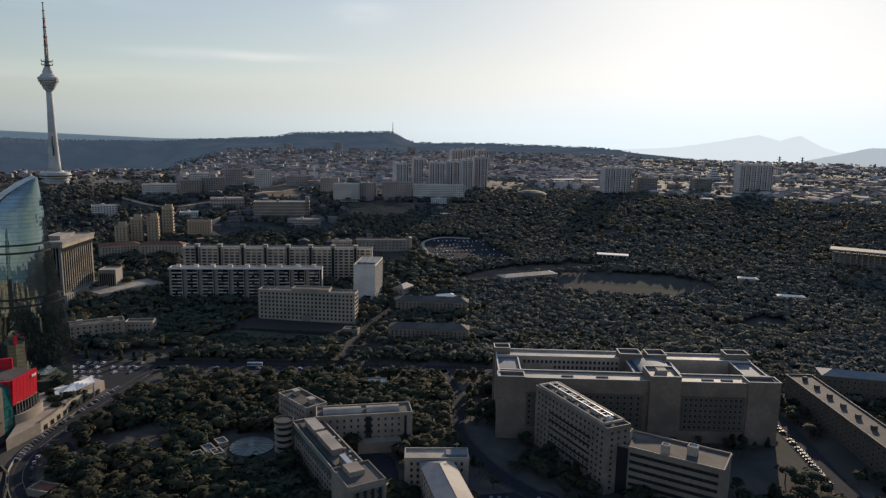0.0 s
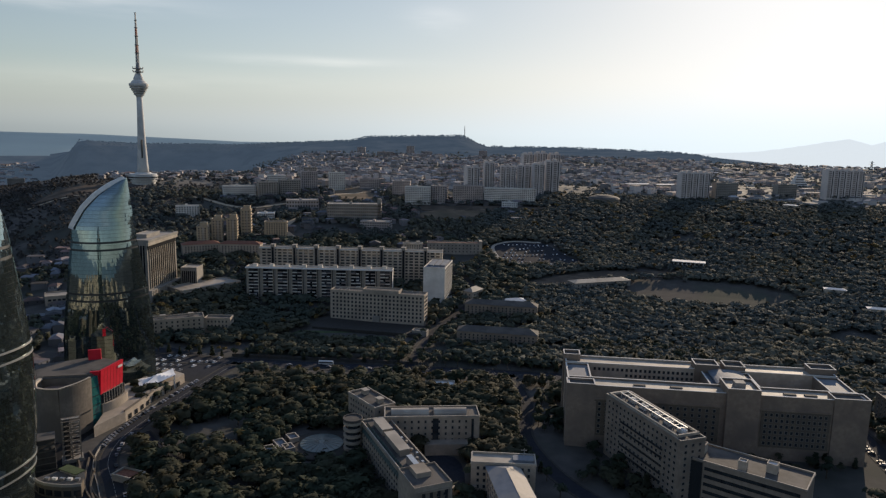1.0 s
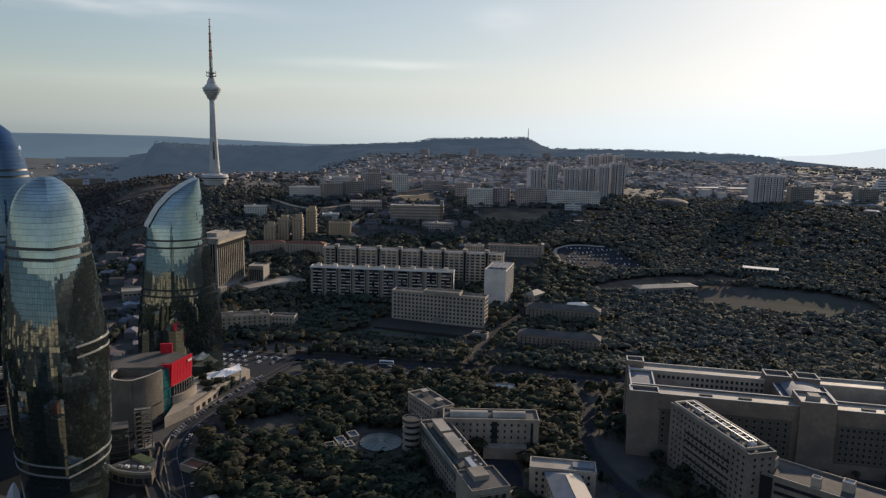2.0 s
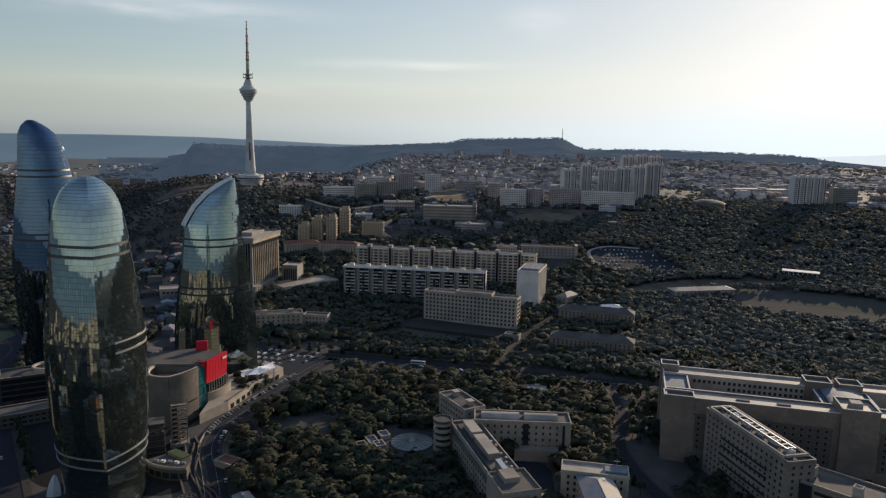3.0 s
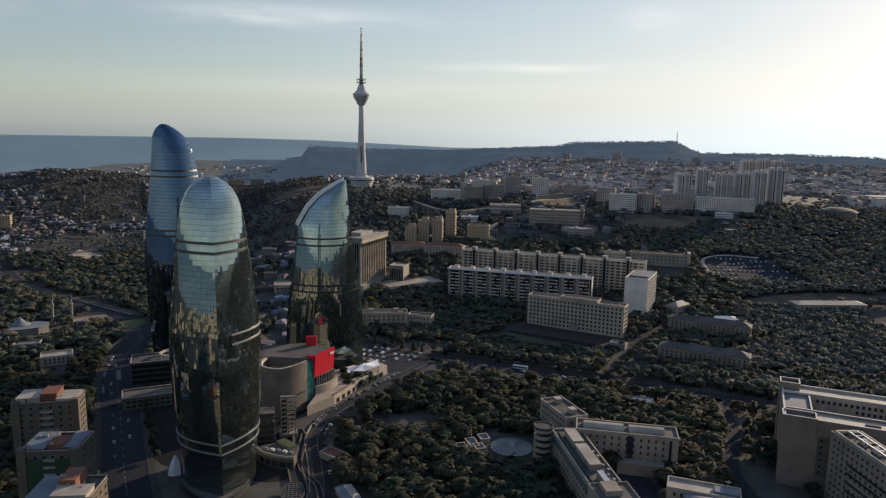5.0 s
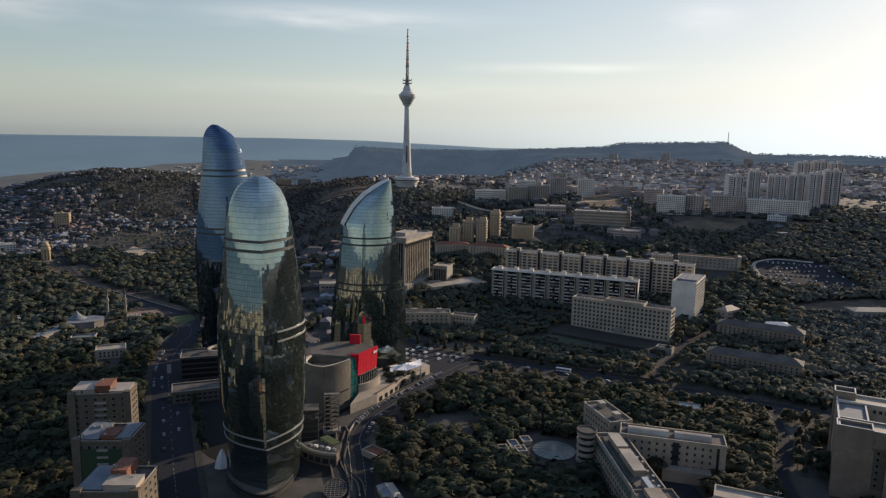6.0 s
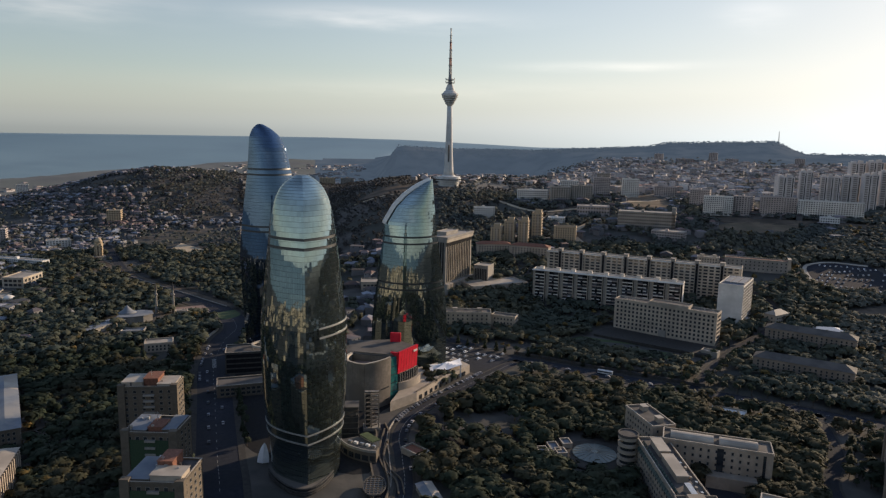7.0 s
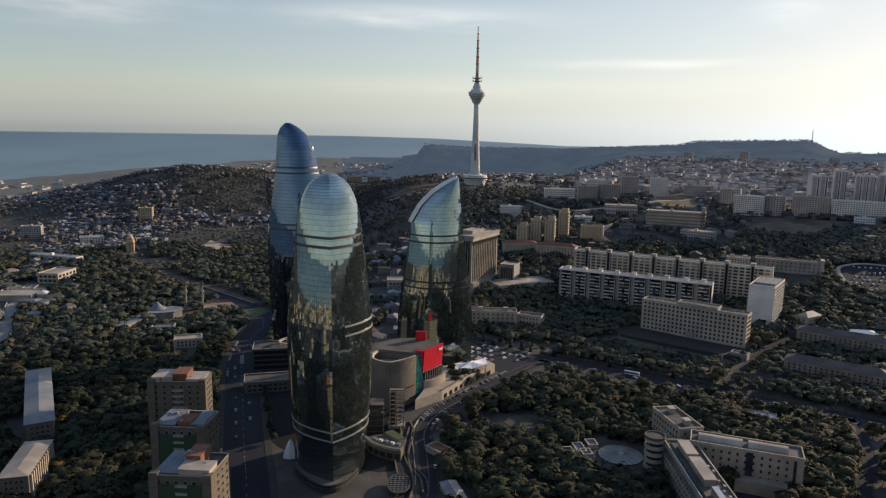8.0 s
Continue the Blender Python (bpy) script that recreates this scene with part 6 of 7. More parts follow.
part("spire", Build().ring([(1.6, 31), (0.2, 52)], 8), M["mast_grey"], steps_b, at=pose(17, 12, 0))
rh = thing("round_hall", pose(158, 1254, ground(158, 1254), 0, 0, -10), "low grey domed hall among trees", "building")
FEET.append((128, 1235, -10, 60, 40))
part("wall", Build().ring([(27, -6), (27, 7)], 28), M["stone_grey"], rh)
part("roof", Build().ring([(29, 7), (24, 10), (14, 12.6), (3, 13.6)], 28), M["roof_dark"], rh)
for i in range(2):
    py = thing("power_pylon", pose(*polar(25.6 + 1.5 * i, 2150)), "lattice power pylon on the plain", "pylon", "power pylons")
    b = Build()
    for sx in (-1, 1):
        for sy in (-1, 1):
            b.bar((4 * sx, 4 * sy, -4), (0.6 * sx, 0.6 * sy, 46), 0.4)
    for z, w in ((30, 9), (37, 8), (43, 6)):
        b.bar((-w, 0, z), (w, 0, z), 0.35)
    for k in range(6):
        f0, f1 = 4 - 3.4 * k / 6, 4 - 3.4 * (k + 1) / 6
        b.bar((-f0, -f0, 46 * k / 6), (f1, -f1, 46 * (k + 1) / 6), 0.25)
    part("lattice", b, M["mast_grey"], py)
block("museum_hall", "wide low white hall with a flat roof", (-432, 690), 28, 62, 30, 11, 2, 12, 3, win=(3.0, 2.0), wall="plaster", roof="roof")
block("museum_wing", "low pale wing with a stepped flat roof", (-470, 640), 35, 34, 22, 8, 1, 7, 2, win=(3.0, 2.0), wall="stone", roof="roof")

# ------------------------------------------------------------ roads, squares and bare plots
LANES = []                          # centre lines that keep trees and houses away: points, half width


def smooth_line(pts, n=8):
    """Catmull-Rom through the points."""
    p = [Vector(q) for q in pts]
    p = [2 * p[0] - p[1]] + p + [2 * p[-1] - p[-2]]
    out = []
    for a, b, c, d in zip(p, p[1:], p[2:], p[3:]):
        for i in range(n):
            t = i / n
            out.append(0.5 * (2 * b + (c - a) * t + (2 * a - 5 * b + 4 * c - d) * t * t + (3 * b - a - 3 * c + d) * t ** 3))
    return out + [p[-2]]


def ribbon(pts, off0, off1, lift):
    b, last = Build(), None
    for i, q in enumerate(pts):
        d = (pts[min(i + 1, len(pts) - 1)] - pts[max(i - 1, 0)]).normalized()
        n = Vector((d.y, -d.x))
        a, c = q + n * off0, q + n * off1
        row = ((a.x, a.y, ground(a.x, a.y) + lift), (c.x, c.y, ground(c.x, c.y) + lift))
        if last:
            b.face(last[0], last[1], row[1], row[0]) if off0 > off1 else b.face(last[1], last[0], row[0], row[1])
            for k in (0, 1):
                e, f = last[k], row[k]
                b.face(e, f, (f[0], f[1], f[2] - 0.6), (e[0], e[1], e[2] - 0.6))
        last = row
    return b


def road(label, pts, width, kerb=2.5, lift=0.08, marks=True, mat="asphalt"):
    line = smooth_line(pts)
    ob = tagged(part("road", ribbon(line, -width / 2, width / 2, lift), M[mat]), label, "road", kind="structure")
    LANES.append((line, width / 2 + kerb))
    if kerb:
        for s in (-1, 1):
            tagged(part("pavement", ribbon(line, s * width / 2, s * (width / 2 + kerb), lift + 0.14), M["paving"]), "pale paved footway with a kerb along a road", "pavement", kind="structure")
    if marks:
        b = Build()
        for i in range(0, len(line) - 1):
            q, d = line[i], (line[i + 1] - line[i])
            k = max(1, int(d.length / 9))
            for j in range(k):
                a, c = q + d * (j / k), q + d * (j / k) + d.normalized() * 3.2
                n = Vector((d.y, -d.x)).normalized() * 0.12
                z = lift + 0.012
                b.face((a.x - n.x, a.y - n.y, ground(a.x, a.y) + z), (c.x - n.x, c.y - n.y, ground(c.x, c.y) + z), (c.x + n.x, c.y + n.y, ground(c.x, c.y) + z), (a.x + n.x, a.y + n.y, ground(a.x, a.y) + z))
        tagged(part("lane_marks", b, M["line"], ob), kind="stuff")
    return line


AVENUE = road("wide dark asphalt avenue between the houses and the towers", [(-150, 130), (-262, 235), (-302, 270), (-372, 332), (-430, 384), (-474, 436), (-500, 476), (-560, 512), (-640, 530)], 24, 4)
STREET = road("long asphalt street behind the park", [(-330, 540), (-279, 531), (-217, 532), (-149, 533), (-82, 535), (-27, 537), (32, 536), (120, 540), (230, 560)], 15, 3)
MALL = road("curving asphalt road beside the shopping centre", [(-172, 262), (-188, 296), (-209, 326), (-228, 352), (-237, 380), (-237, 412), (-234, 444), (-230, 480), (-226, 510), (-222, 530)], 9, 1.5)
RAMP = road("narrow curved ramp round the tower plaza", [(-186, 262), (-199, 290), (-212, 306), (-223, 320), (-236, 345), (-248, 358)], 6, 1.0, lift=0.3, marks=False)
SIDE = road("narrow side street climbing beside the stone block", [(-82, 542), (-78, 600), (-70, 650), (-52, 705), (-40, 760), (-60, 830)], 8, 1.5, lift=0.35, marks=False)
DRIVE = road("tree-lined drive of the government complex", [(0, 536), (14, 470), (12, 420), (30, 370), (60, 330)], 9, 1.5, marks=False)
BACK = road("service street beside the long grey block", [(236, 540), (232, 470), (228, 400), (220, 330)], 12, 2, marks=False)
BOUL = road("pale boulevard through the woods", [(-640, 530), (-700, 545), (-760, 560), (-830, 590), (-920, 640), (-1010, 690)], 12, 2, lift=0.3, marks=False)
ALLEY = road("pale promenade lined with low walls", [(-600, 268), (-652, 304), (-724, 347), (-789, 388), (-850, 440)], 11, 2, lift=0.15, marks=False, mat="stone_grey")
BOULEVARD = road("tan paved boulevard through the memorial wood", [(-951, 625), (-860, 594), (-742, 566), (-635, 545), (-564, 531)], 9, 3, lift=0.3, marks=False, mat="dirt")
PATH_PARK = road("narrow lane through the park trees", [(-228, 392), (-205, 369), (-180, 352), (-135, 326), (-100, 298)], 5.5, 1, lift=0.07, marks=False)
HILLRD = road("pale track on the wooded hill below the tower", [(-780, 1040), (-700, 1100), (-600, 1150), (-520, 1120), (-440, 1090), (-380, 1140)], 8, 0, lift=0.9, marks=False, mat="sand")
UPRD = road("pale road between the slabs of the hillside town", [(-300, 940), (-340, 1000), (-330, 1080), (-300, 1140), (-330, 1220), (-280, 1280)], 9, 0, lift=0.9, marks=False, mat="sand")


def plot(label, pts, mat, lift=0.5, name="pavement", crisp=False):
    b = Build()
    n, c = len(pts), Vector((sum(p[0] for p in pts) / len(pts), sum(p[1] for p in pts) / len(pts)))
    rings = 6
    edge = [Vector(p) + (Vector(q) - Vector(p)) * i / 4 for p, q in zip(pts, pts[1:] + pts[:1]) for i in range(4)] if crisp else smooth_line(pts + pts[:1], 4)[:-1]
    grid = [[c + (Vector(p) - c) * (k / rings) for p in edge] for k in range(rings + 1)]
    m = len(grid[0])
    for k in range(rings):
        for i in range(m):
            q = [grid[k][i], grid[k][(i + 1) % m], grid[k + 1][(i + 1) % m], grid[k + 1][i]]
            b.face(*[(v.x, v.y, ground(v.x, v.y) + lift) for v in (q if k else q[1:])])
    for v, w in zip(grid[-1], grid[-1][1:] + grid[-1][:1]):
        b.face((v.x, v.y, ground(v.x, v.y) + lift), (w.x, w.y, ground(w.x, w.y) + lift), (w.x, w.y, ground(w.x, w.y) - 1), (v.x, v.y, ground(v.x, v.y) - 1))
    LANES.append((smooth_line(pts + pts[:1], 4), 3.0))
    PLOTS.append(pts)
    return tagged(part(name, b, M[mat]), label, "ground", kind="structure")


PLOTS = []


def parapet(line, off, h, th, label, first=0, last=None, mat="stone_grey"):
    """A low wall beside a road."""
    b, pts = Build(), line[first:last]
    rows = []
    for i, q in enumerate(pts):
        d = (pts[min(i + 1, len(pts) - 1)] - pts[max(i - 1, 0)]).normalized()
        n = Vector((d.y, -d.x))
        a, c = q + n * (off - th / 2), q + n * (off + th / 2)
        z = ground(q.x, q.y)
        rows.append(((a.x, a.y, z - 0.5), (a.x, a.y, z + h), (c.x, c.y, z + h), (c.x, c.y, z - 0.5)))
    for p, q in zip(rows, rows[1:]):
        for k in range(3):
            b.face(p[k], q[k], q[k + 1], p[k + 1])
    b.face(*rows[0]).face(*reversed(rows[-1]))
    return tagged(part("low_wall", b, M[mat]), label, "wall", kind="structure")


OUTER = smooth_line([(-239, 354), (-224, 326), (-209, 310), (-196, 302), (-186, 290)])
parapet(OUTER, 1.5, 1.1, 0.9, "curved pale garden wall beside the ramp", mat="stone_dark")
parapet(OUTER, -1.5, 0.9, 0.7, "inner curve of the garden wall", mat="stone_dark")
parapet(RAMP, 4.0, 1.3, 0.9, "curved pale retaining wall of the ramp", mat="stone_dark")
parapet(RAMP, -4.0, 1.6, 0.9, "curved pale inner wall of the ramp", mat="stone_dark")
parapet(MALL, -7.6, 1.3, 0.4, "pale garden wall along the curving road", 8, 48)
parapet(ALLEY, 6.6, 1.6, 0.6, "pale balustrade of the promenade")
parapet(ALLEY, -6.6, 1.6, 0.6, "pale balustrade of the promenade steps")
parapet(AVENUE, -16.5, 2.4, 0.6, "sunlit pale retaining wall on the bend", 40, 58)
plot("paved plaza at the foot of the glass towers", [(-262, 285), (-215, 300), (-240, 340), (-258, 372), (-262, 400), (-300, 405), (-360, 420), (-420, 400), (-340, 330), (-300, 290)], "plaza", 0.05)
plot("rosy paved terrace beside the minarets", [(-612, 488), (-591, 516), (-565, 503), (-577, 477)], "tile_pave", 0.25, crisp=True)
plot("green lawn on the bend of the avenue", [(-556, 500), (-546, 522), (-528, 508), (-530, 486)], "grass", 0.2, "lawn")
plot("pale concrete slab in the wood", [(-694, 430), (-686, 462), (-668, 452), (-674, 421)], "plaster", 0.4)
parapet(BOULEVARD, 6.2, 1.0, 0.8, "low pale wall of the boulevard")
LANES.append((MALL[20:], 12.5))
LANES.append((STREET, 17.0))
parapet(STREET, -12.5, 2.6, 1.0, "long dark retaining wall above the street", 14, 34, "rim")
road("pale track climbing to the upper town", [(-440, 1085), (-408, 1119), (-383, 1156), (-349, 1185), (-346, 1250), (-351, 1313), (-338, 1372)], 6, 0, lift=0.9, marks=False, mat="dirt")
plot("ochre grass slope beside the institute", [(-338, 1285), (-309, 1330), (-250, 1245), (-246, 1200), (-305, 1192)], "ochre", 0.9)
plot("bare brown building ground below the flats", [(-165, 1118), (-119, 1162), (-40, 1172), (-51, 1127), (-120, 1090)], "ochre", 0.9)
FEET.append((-192, 618, -5.6, 108, 48))
plot("asphalt car park beside the canopy", [(-232, 478), (-226, 520), (-300, 560), (-350, 545), (-330, 500), (-270, 490)], "asphalt", 0.06)
plot("gravel car park on the hillside", [(-30, 975), (-15, 900), (40, 888), (90, 905), (70, 940), (40, 992), (0, 1000)], "asphalt", 0.7)
road("pale kerbed loop round the hillside car park", [(40, 992), (0, 996), (-26, 975), (-24, 940), (-12, 906), (10, 896)], 4.5, 0, lift=0.95, marks=False, mat="plaster")
plot("bare brown sports ground with faint tracks", [(130, 800), (150, 770), (230, 750), (300, 765), (310, 795), (250, 835), (160, 840)], "field", 0.7)
plot("bare earth strip beside the sports hall", [(40, 800), (110, 840), (200, 860), (190, 880), (90, 865), (20, 820)], "dirt", 0.7)
plot("pale levelled building plot at the wood's edge", [(-932, 772), (-896, 716), (-846, 729), (-853, 758)], "sand", 1.2, crisp=True)
plot("bare earth slope below the high blocks", [(-150, 1150), (-60, 1160), (40, 1180), (60, 1200), (-60, 1195), (-170, 1175)], "dirt", 0.9)
plot("ochre grass slope on the hill", [(-790, 1060), (-740, 1090), (-700, 1160), (-740, 1200), (-800, 1150)], "dirt", 0.9)
plot("green lawn in front of the stone block", [(-200, 625), (-150, 630), (-110, 620), (-110, 604), (-170, 600), (-205, 608)], "grass", 0.15, "lawn")
plot("asphalt yard with parked cars", [(20, 340), (60, 345), (62, 320), (40, 300), (24, 310)], "asphalt", 0.06)
plot("courtyard of the pale wings", [(-62, 380), (-30, 385), (-22, 345), (-40, 342)], "asphalt", 0.06)


# ------------------------------------------------------------ cars
def car():
    ob = thing("car", pose(0, 0, 0), "parked car", "car", "parked cars")
    side = [(-2.1, 0.3), (2.1, 0.3), (2.15, 0.75), (1.3, 0.9), (0.75, 1.42), (-1.0, 1.45), (-1.7, 0.95), (-2.15, 0.9)]
    b, n = Build(), len(side)
    b.v = [(x, -0.85, z) for x, z in side] + [(x, 0.85, z) for x, z in side]
    b.f = [tuple(range(n)), tuple(range(2 * n - 1, n - 1, -1))] + [(i + n, (i + 1) % n + n, (i + 1) % n, i) for i in range(n)]
    part("body", b, M["paint"], ob)
    g = Build()
    for y in (-0.86, 0.86):
        g.face((-1.5, y, 0.98), (1.1, y, 0.95), (0.66, y, 1.36), (-0.95, y, 1.38))
    g.face((1.28, -0.7, 0.93), (1.28, 0.7, 0.93), (0.79, 0.7, 1.4), (0.79, -0.7, 1.4)).face((-1.7, 0.7, 0.99), (-1.7, -0.7, 0.99), (-1.06, -0.7, 1.44), (-1.06, 0.7, 1.44))
    part("glazing", g, M["pane"], ob)
    wm = Build().ring([(0.32, -0.1), (0.32, 0.1)], 10).mesh("wheel", M["rubber"])
    for x in (-1.35, 1.35):
        for y in (-0.82, 0.82):
            part("wheel", wm, None, ob, at=pose(x, y, 0.32, 90))
    return ob


CAR = car()
CAR_USED = [False]
CAR_TINTS = ("white car", "silver car", "dark grey car", "pale car")


def far_car():
    """A car in a distant car park: its wheels hide in the dark under its body."""
    ob = thing("car", pose(0, 0, 0), "car far off", "car", "parked cars")
    pale = CAR.children[0].data.copy()
    pale.materials[0] = M["paint_pale"]
    part("body", pale, None, ob)
    part("glazing", CAR.children[1].data, None, ob)
    return ob


CAR_FAR = far_car()
FAR_USED = [False]


def put_far_car(x, y, heading, lift=0.09, label="pale car far off"):
    m = pose(x, y, ground(x, y) + lift - 0.25, 0, 0, heading)
    if not FAR_USED[0]:
        FAR_USED[0] = True
        CAR_FAR.matrix_basis = m
        return tagged(CAR_FAR, label)
    return tagged(copy_thing(CAR_FAR, m), label)


def put_car(x, y, heading, lift=0.09, label="pale car parked by the kerb"):
    m = pose(x, y, ground(x, y) + lift, 0, 0, heading)
    if not CAR_USED[0]:
        CAR_USED[0] = True
        CAR.matrix_basis = m
        return tagged(CAR, label)
    return tagged(copy_thing(CAR, m), label)


def cars_along(line, side, start, end, gap, label, chance=0.8, seed=1, turn=0):
    rnd, run = random.Random(seed), 0.0
    for a, b in zip(line, line[1:]):
        d = b - a
        s = 0.0
        while run + d.length > start + s and s < 400:
            if run <= start + s and start + s < end:
                q = a + d.normalized() * (start + s - run)
                n = Vector((d.y, -d.x)).normalized() * side
                if rnd.random() < chance:
                    put_car(q.x + n.x, q.y + n.y, DEG(math.atan2(d.y, d.x)) + turn + rnd.uniform(-3, 3) + (180 if rnd.random() < 0.5 else 0), label=label)
            s += gap
            if start + s > run + d.length:
                break
        run += d.length
        if run > start:
            start += gap * math.ceil((run - start) / gap)


cars_along(MALL, -6.5, 120, 240, 3.2, "car parked nose-in beside the shopping centre", 0.85, 2, 70)
cars_along(MALL, 4.0, 60, 200, 7.5, "car parked along the curving road", 0.6, 3)
cars_along(AVENUE, 4.5, 120, 420, 27, "car driving up the wide avenue", 0.7, 4)
cars_along(AVENUE, -4.5, 140, 430, 22, "car on the wide avenue", 0.7, 5)
cars_along(AVENUE, -10, 330, 430, 7, "white car parked on the bend of the avenue", 0.7, 6)
cars_along(PATH_PARK, 3.4, 15, 150, 6.0, "car parked along the park lane", 0.6, 9)
cars_along(PATH_PARK, -3.4, 30, 140, 6.0, "car parked along the park lane", 0.5, 10)
cars_along(STREET, 3.2, 20, 520, 33, "car on the street behind the park", 0.6, 7)
cars_along(BACK, 5.0, 10, 190, 4.0, "car parked beside the long grey block", 0.75, 8, 70)
rnd = random.Random(21)
for row in range(5):
    for i in range(18):
        if rnd.random() < 0.72:
            put_far_car(-14 + i * 5.4 + row * 2, 905 + row * 12 + i * 0.8 * (row - 1), 90 + rnd.uniform(-8, 8), 0.75, "car in rows on the hillside car park")
for i in range(9):
    put_far_car(-12 + 6 * i, 980 + rnd.uniform(-3, 3), 90 + rnd.uniform(-10, 10), 0.75, "car at the upper edge of the hillside car park")
for row in range(4):
    for i in range(7):
        if rnd.random() < 0.7:
            put_car(28 + 4.2 * i, 312 + 8 * row, 90 + rnd.uniform(-6, 6), 0.1, "car in the yard between the stone blocks")
for row in range(4):
    for i in range(14):
        if rnd.random() < 0.75:
            put_far_car(-322 + 6.2 * i, 502 + 11 * row + 0.2 * i, 75 + rnd.uniform(-5, 5), 0.1, "car in the car park beside the glass tower")
for i in range(5):
    put_car(-50 + 3.6 * i, 352 + i, 100 + rnd.uniform(-6, 6), 0.1, "car in the courtyard of the pale wings")
bus = thing("bus", pose(-150, 536, ground(-150, 536) + 0.1, 0, 0, 2), "long white city bus on the street", "bus")
part("body", Build().box(-6, -1.25, 0.4, 6, 1.25, 3.1), M["white"], bus)
part("window_strip", Build().box(-5.8, -1.3, 1.5, 5.8, -1.24, 2.5).box(-5.8, 1.24, 1.5, 5.8, 1.3, 2.5), M["pane"], bus)
for x in (-3.8, 3.6):
    for y in (-1.1, 1.1):
        part("wheel", Build().ring([(0.5, -0.15), (0.5, 0.15)], 12), M["rubber"], bus, at=pose(x, y, 0.45, 90))
cross = tagged(part("zebra_crossing", Build(), M["line"]), "worn white zebra crossing on the avenue", "crossing", kind="structure")
b = Build()
for i in range(14):
    x = -11 + 1.65 * i
    b.box(x, -1.6, 0, x + 0.8, 1.6, 0.012)
cross.data = b.mesh("zebra_crossing", M["line"])
cross.matrix_basis = pose(-433, 387, 0.085, 0, 0, -42)

# ------------------------------------------------------------ trees
def blocked(xs, ys, pad=2.5):
    """True where a footprint, a road or a bare plot keeps plants and houses away."""
    hit = np.zeros(len(xs), bool)
    for x, y, rot, L, D in FEET:
        c, s = math.cos(radians(rot)), math.sin(radians(rot))
        u, v = (xs - x) * c + (ys - y) * s, -(xs - x) * s + (ys - y) * c
        hit |= (u > -pad) & (u < L + pad) & (v > -pad) & (v < D + pad)
    for line, half in LANES:
        for a, b in zip(line, line[1:]):
            d = b - a
            k = max(1e-6, d.length_squared)
            t = np.clip(((xs - a.x) * d.x + (ys - a.y) * d.y) / k, 0, 1)
            hit |= (xs - a.x - t * d.x) ** 2 + (ys - a.y - t * d.y) ** 2 < (half + 0.8) ** 2
    for pts in PLOTS:
        inside = np.zeros(len(xs), bool)
        for (x0, y0), (x1, y1) in zip(pts, pts[1:] + pts[:1]):
            cr = (y0 > ys) != (y1 > ys)
            inside ^= cr & (xs < (x1 - x0) * (ys - y0) / ((y1 - y0) or 1e-9) + x0)
        hit |= inside
    return hit


def crown(kind, leaves, seed):
    """Leaf clumps of one tree of unit height: triangles (n, 3, 3)."""
    r = np.random.RandomState(seed)
    if kind == "cone":
        t = r.rand(leaves) ** 0.7
        z = 0.12 + 0.88 * (1 - t)
        a, rad = r.rand(leaves) * 2 * np.pi, 0.20 * t * (0.7 + 0.5 * r.rand(leaves)) + 0.02
        c = np.stack([rad * np.cos(a), rad * np.sin(a), z], 1)
        size = 0.10 + 0.05 * r.rand(leaves)
    else:
        lobes = 5 + seed % 3
        la = r.rand(lobes) * 2 * np.pi
        lc = np.stack([0.22 * np.cos(la) * r.rand(lobes) ** 0.5, 0.22 * np.sin(la) * r.rand(lobes) ** 0.5, 0.50 + 0.26 * r.rand(lobes)], 1)
        lr = 0.17 + 0.12 * r.rand(lobes)
        which = r.randint(0, lobes, leaves)
        d = r.normal(size=(leaves, 3))
        d /= np.linalg.norm(d, axis=1)[:, None]
        d[:, 2] = np.where(d[:, 2] < -0.3, -d[:, 2], d[:, 2])
        c = lc[which] + d * (lr[which] * (0.75 + 0.3 * r.rand(leaves)))[:, None] * np.array([1, 1, 0.8])
        size = 0.085 + 0.06 * r.rand(leaves)
    n = c - np.array([0, 0, 0.45])
    n += 0.28 * r.normal(size=n.shape) * np.linalg.norm(n, axis=1)[:, None]
    n /= np.linalg.norm(n, axis=1)[:, None]
    u = np.cross(n, r.normal(size=n.shape))
    u /= np.linalg.norm(u, axis=1)[:, None]
    v = np.cross(n, u)
    size = size * (70.0 / leaves) ** 0.5
    s = size[:, None]
    w = 0.7 + 0.5 * r.rand(leaves)[:, None]
    k = (r.rand(leaves)[:, None] - 0.5) * 0.8
    return np.stack([c - u * s * 1.15 - v * s * w * 0.75, c + u * s * 1.15 - v * s * w * 0.6, c + u * s * k + v * s * w * 1.25], 1)


def quads_object(name, quads, normals, mat, label, category):
    """Joined leaf clumps as one mesh."""
    q = np.concatenate(quads).reshape(-1, 3).astype(np.float32)
    me = bpy.data.meshes.new(name)
    n = len(q) // 3
    me.vertices.add(3 * n)
    me.vertices.foreach_set("co", q.ravel())
    me.loops.add(3 * n)
    me.loops.foreach_set("vertex_index", np.arange(3 * n, dtype=np.int32))
    me.polygons.add(n)
    me.polygons.foreach_set("loop_start", np.arange(0, 3 * n, 3, dtype=np.int32))
    me.update(calc_edges=True)
    me.materials.append(mat)
    # the crown's roundness rules how its leaf clumps catch the light
    nv = np.concatenate(normals).reshape(-1, 3).astype(np.float32)
    me.attributes.new("custom_normal", "FLOAT_VECTOR", "POINT").data.foreach_set("vector", nv.ravel())
    return tagged(new(name, me), label, category, kind="stuff")


NEAR = [crown("round", 112, s) for s in range(1, 6)] + [crown("cone", 80, 9)]
MID = [crown("round", 38, s) for s in range(11, 16)] + [crown("cone", 30, 19)]
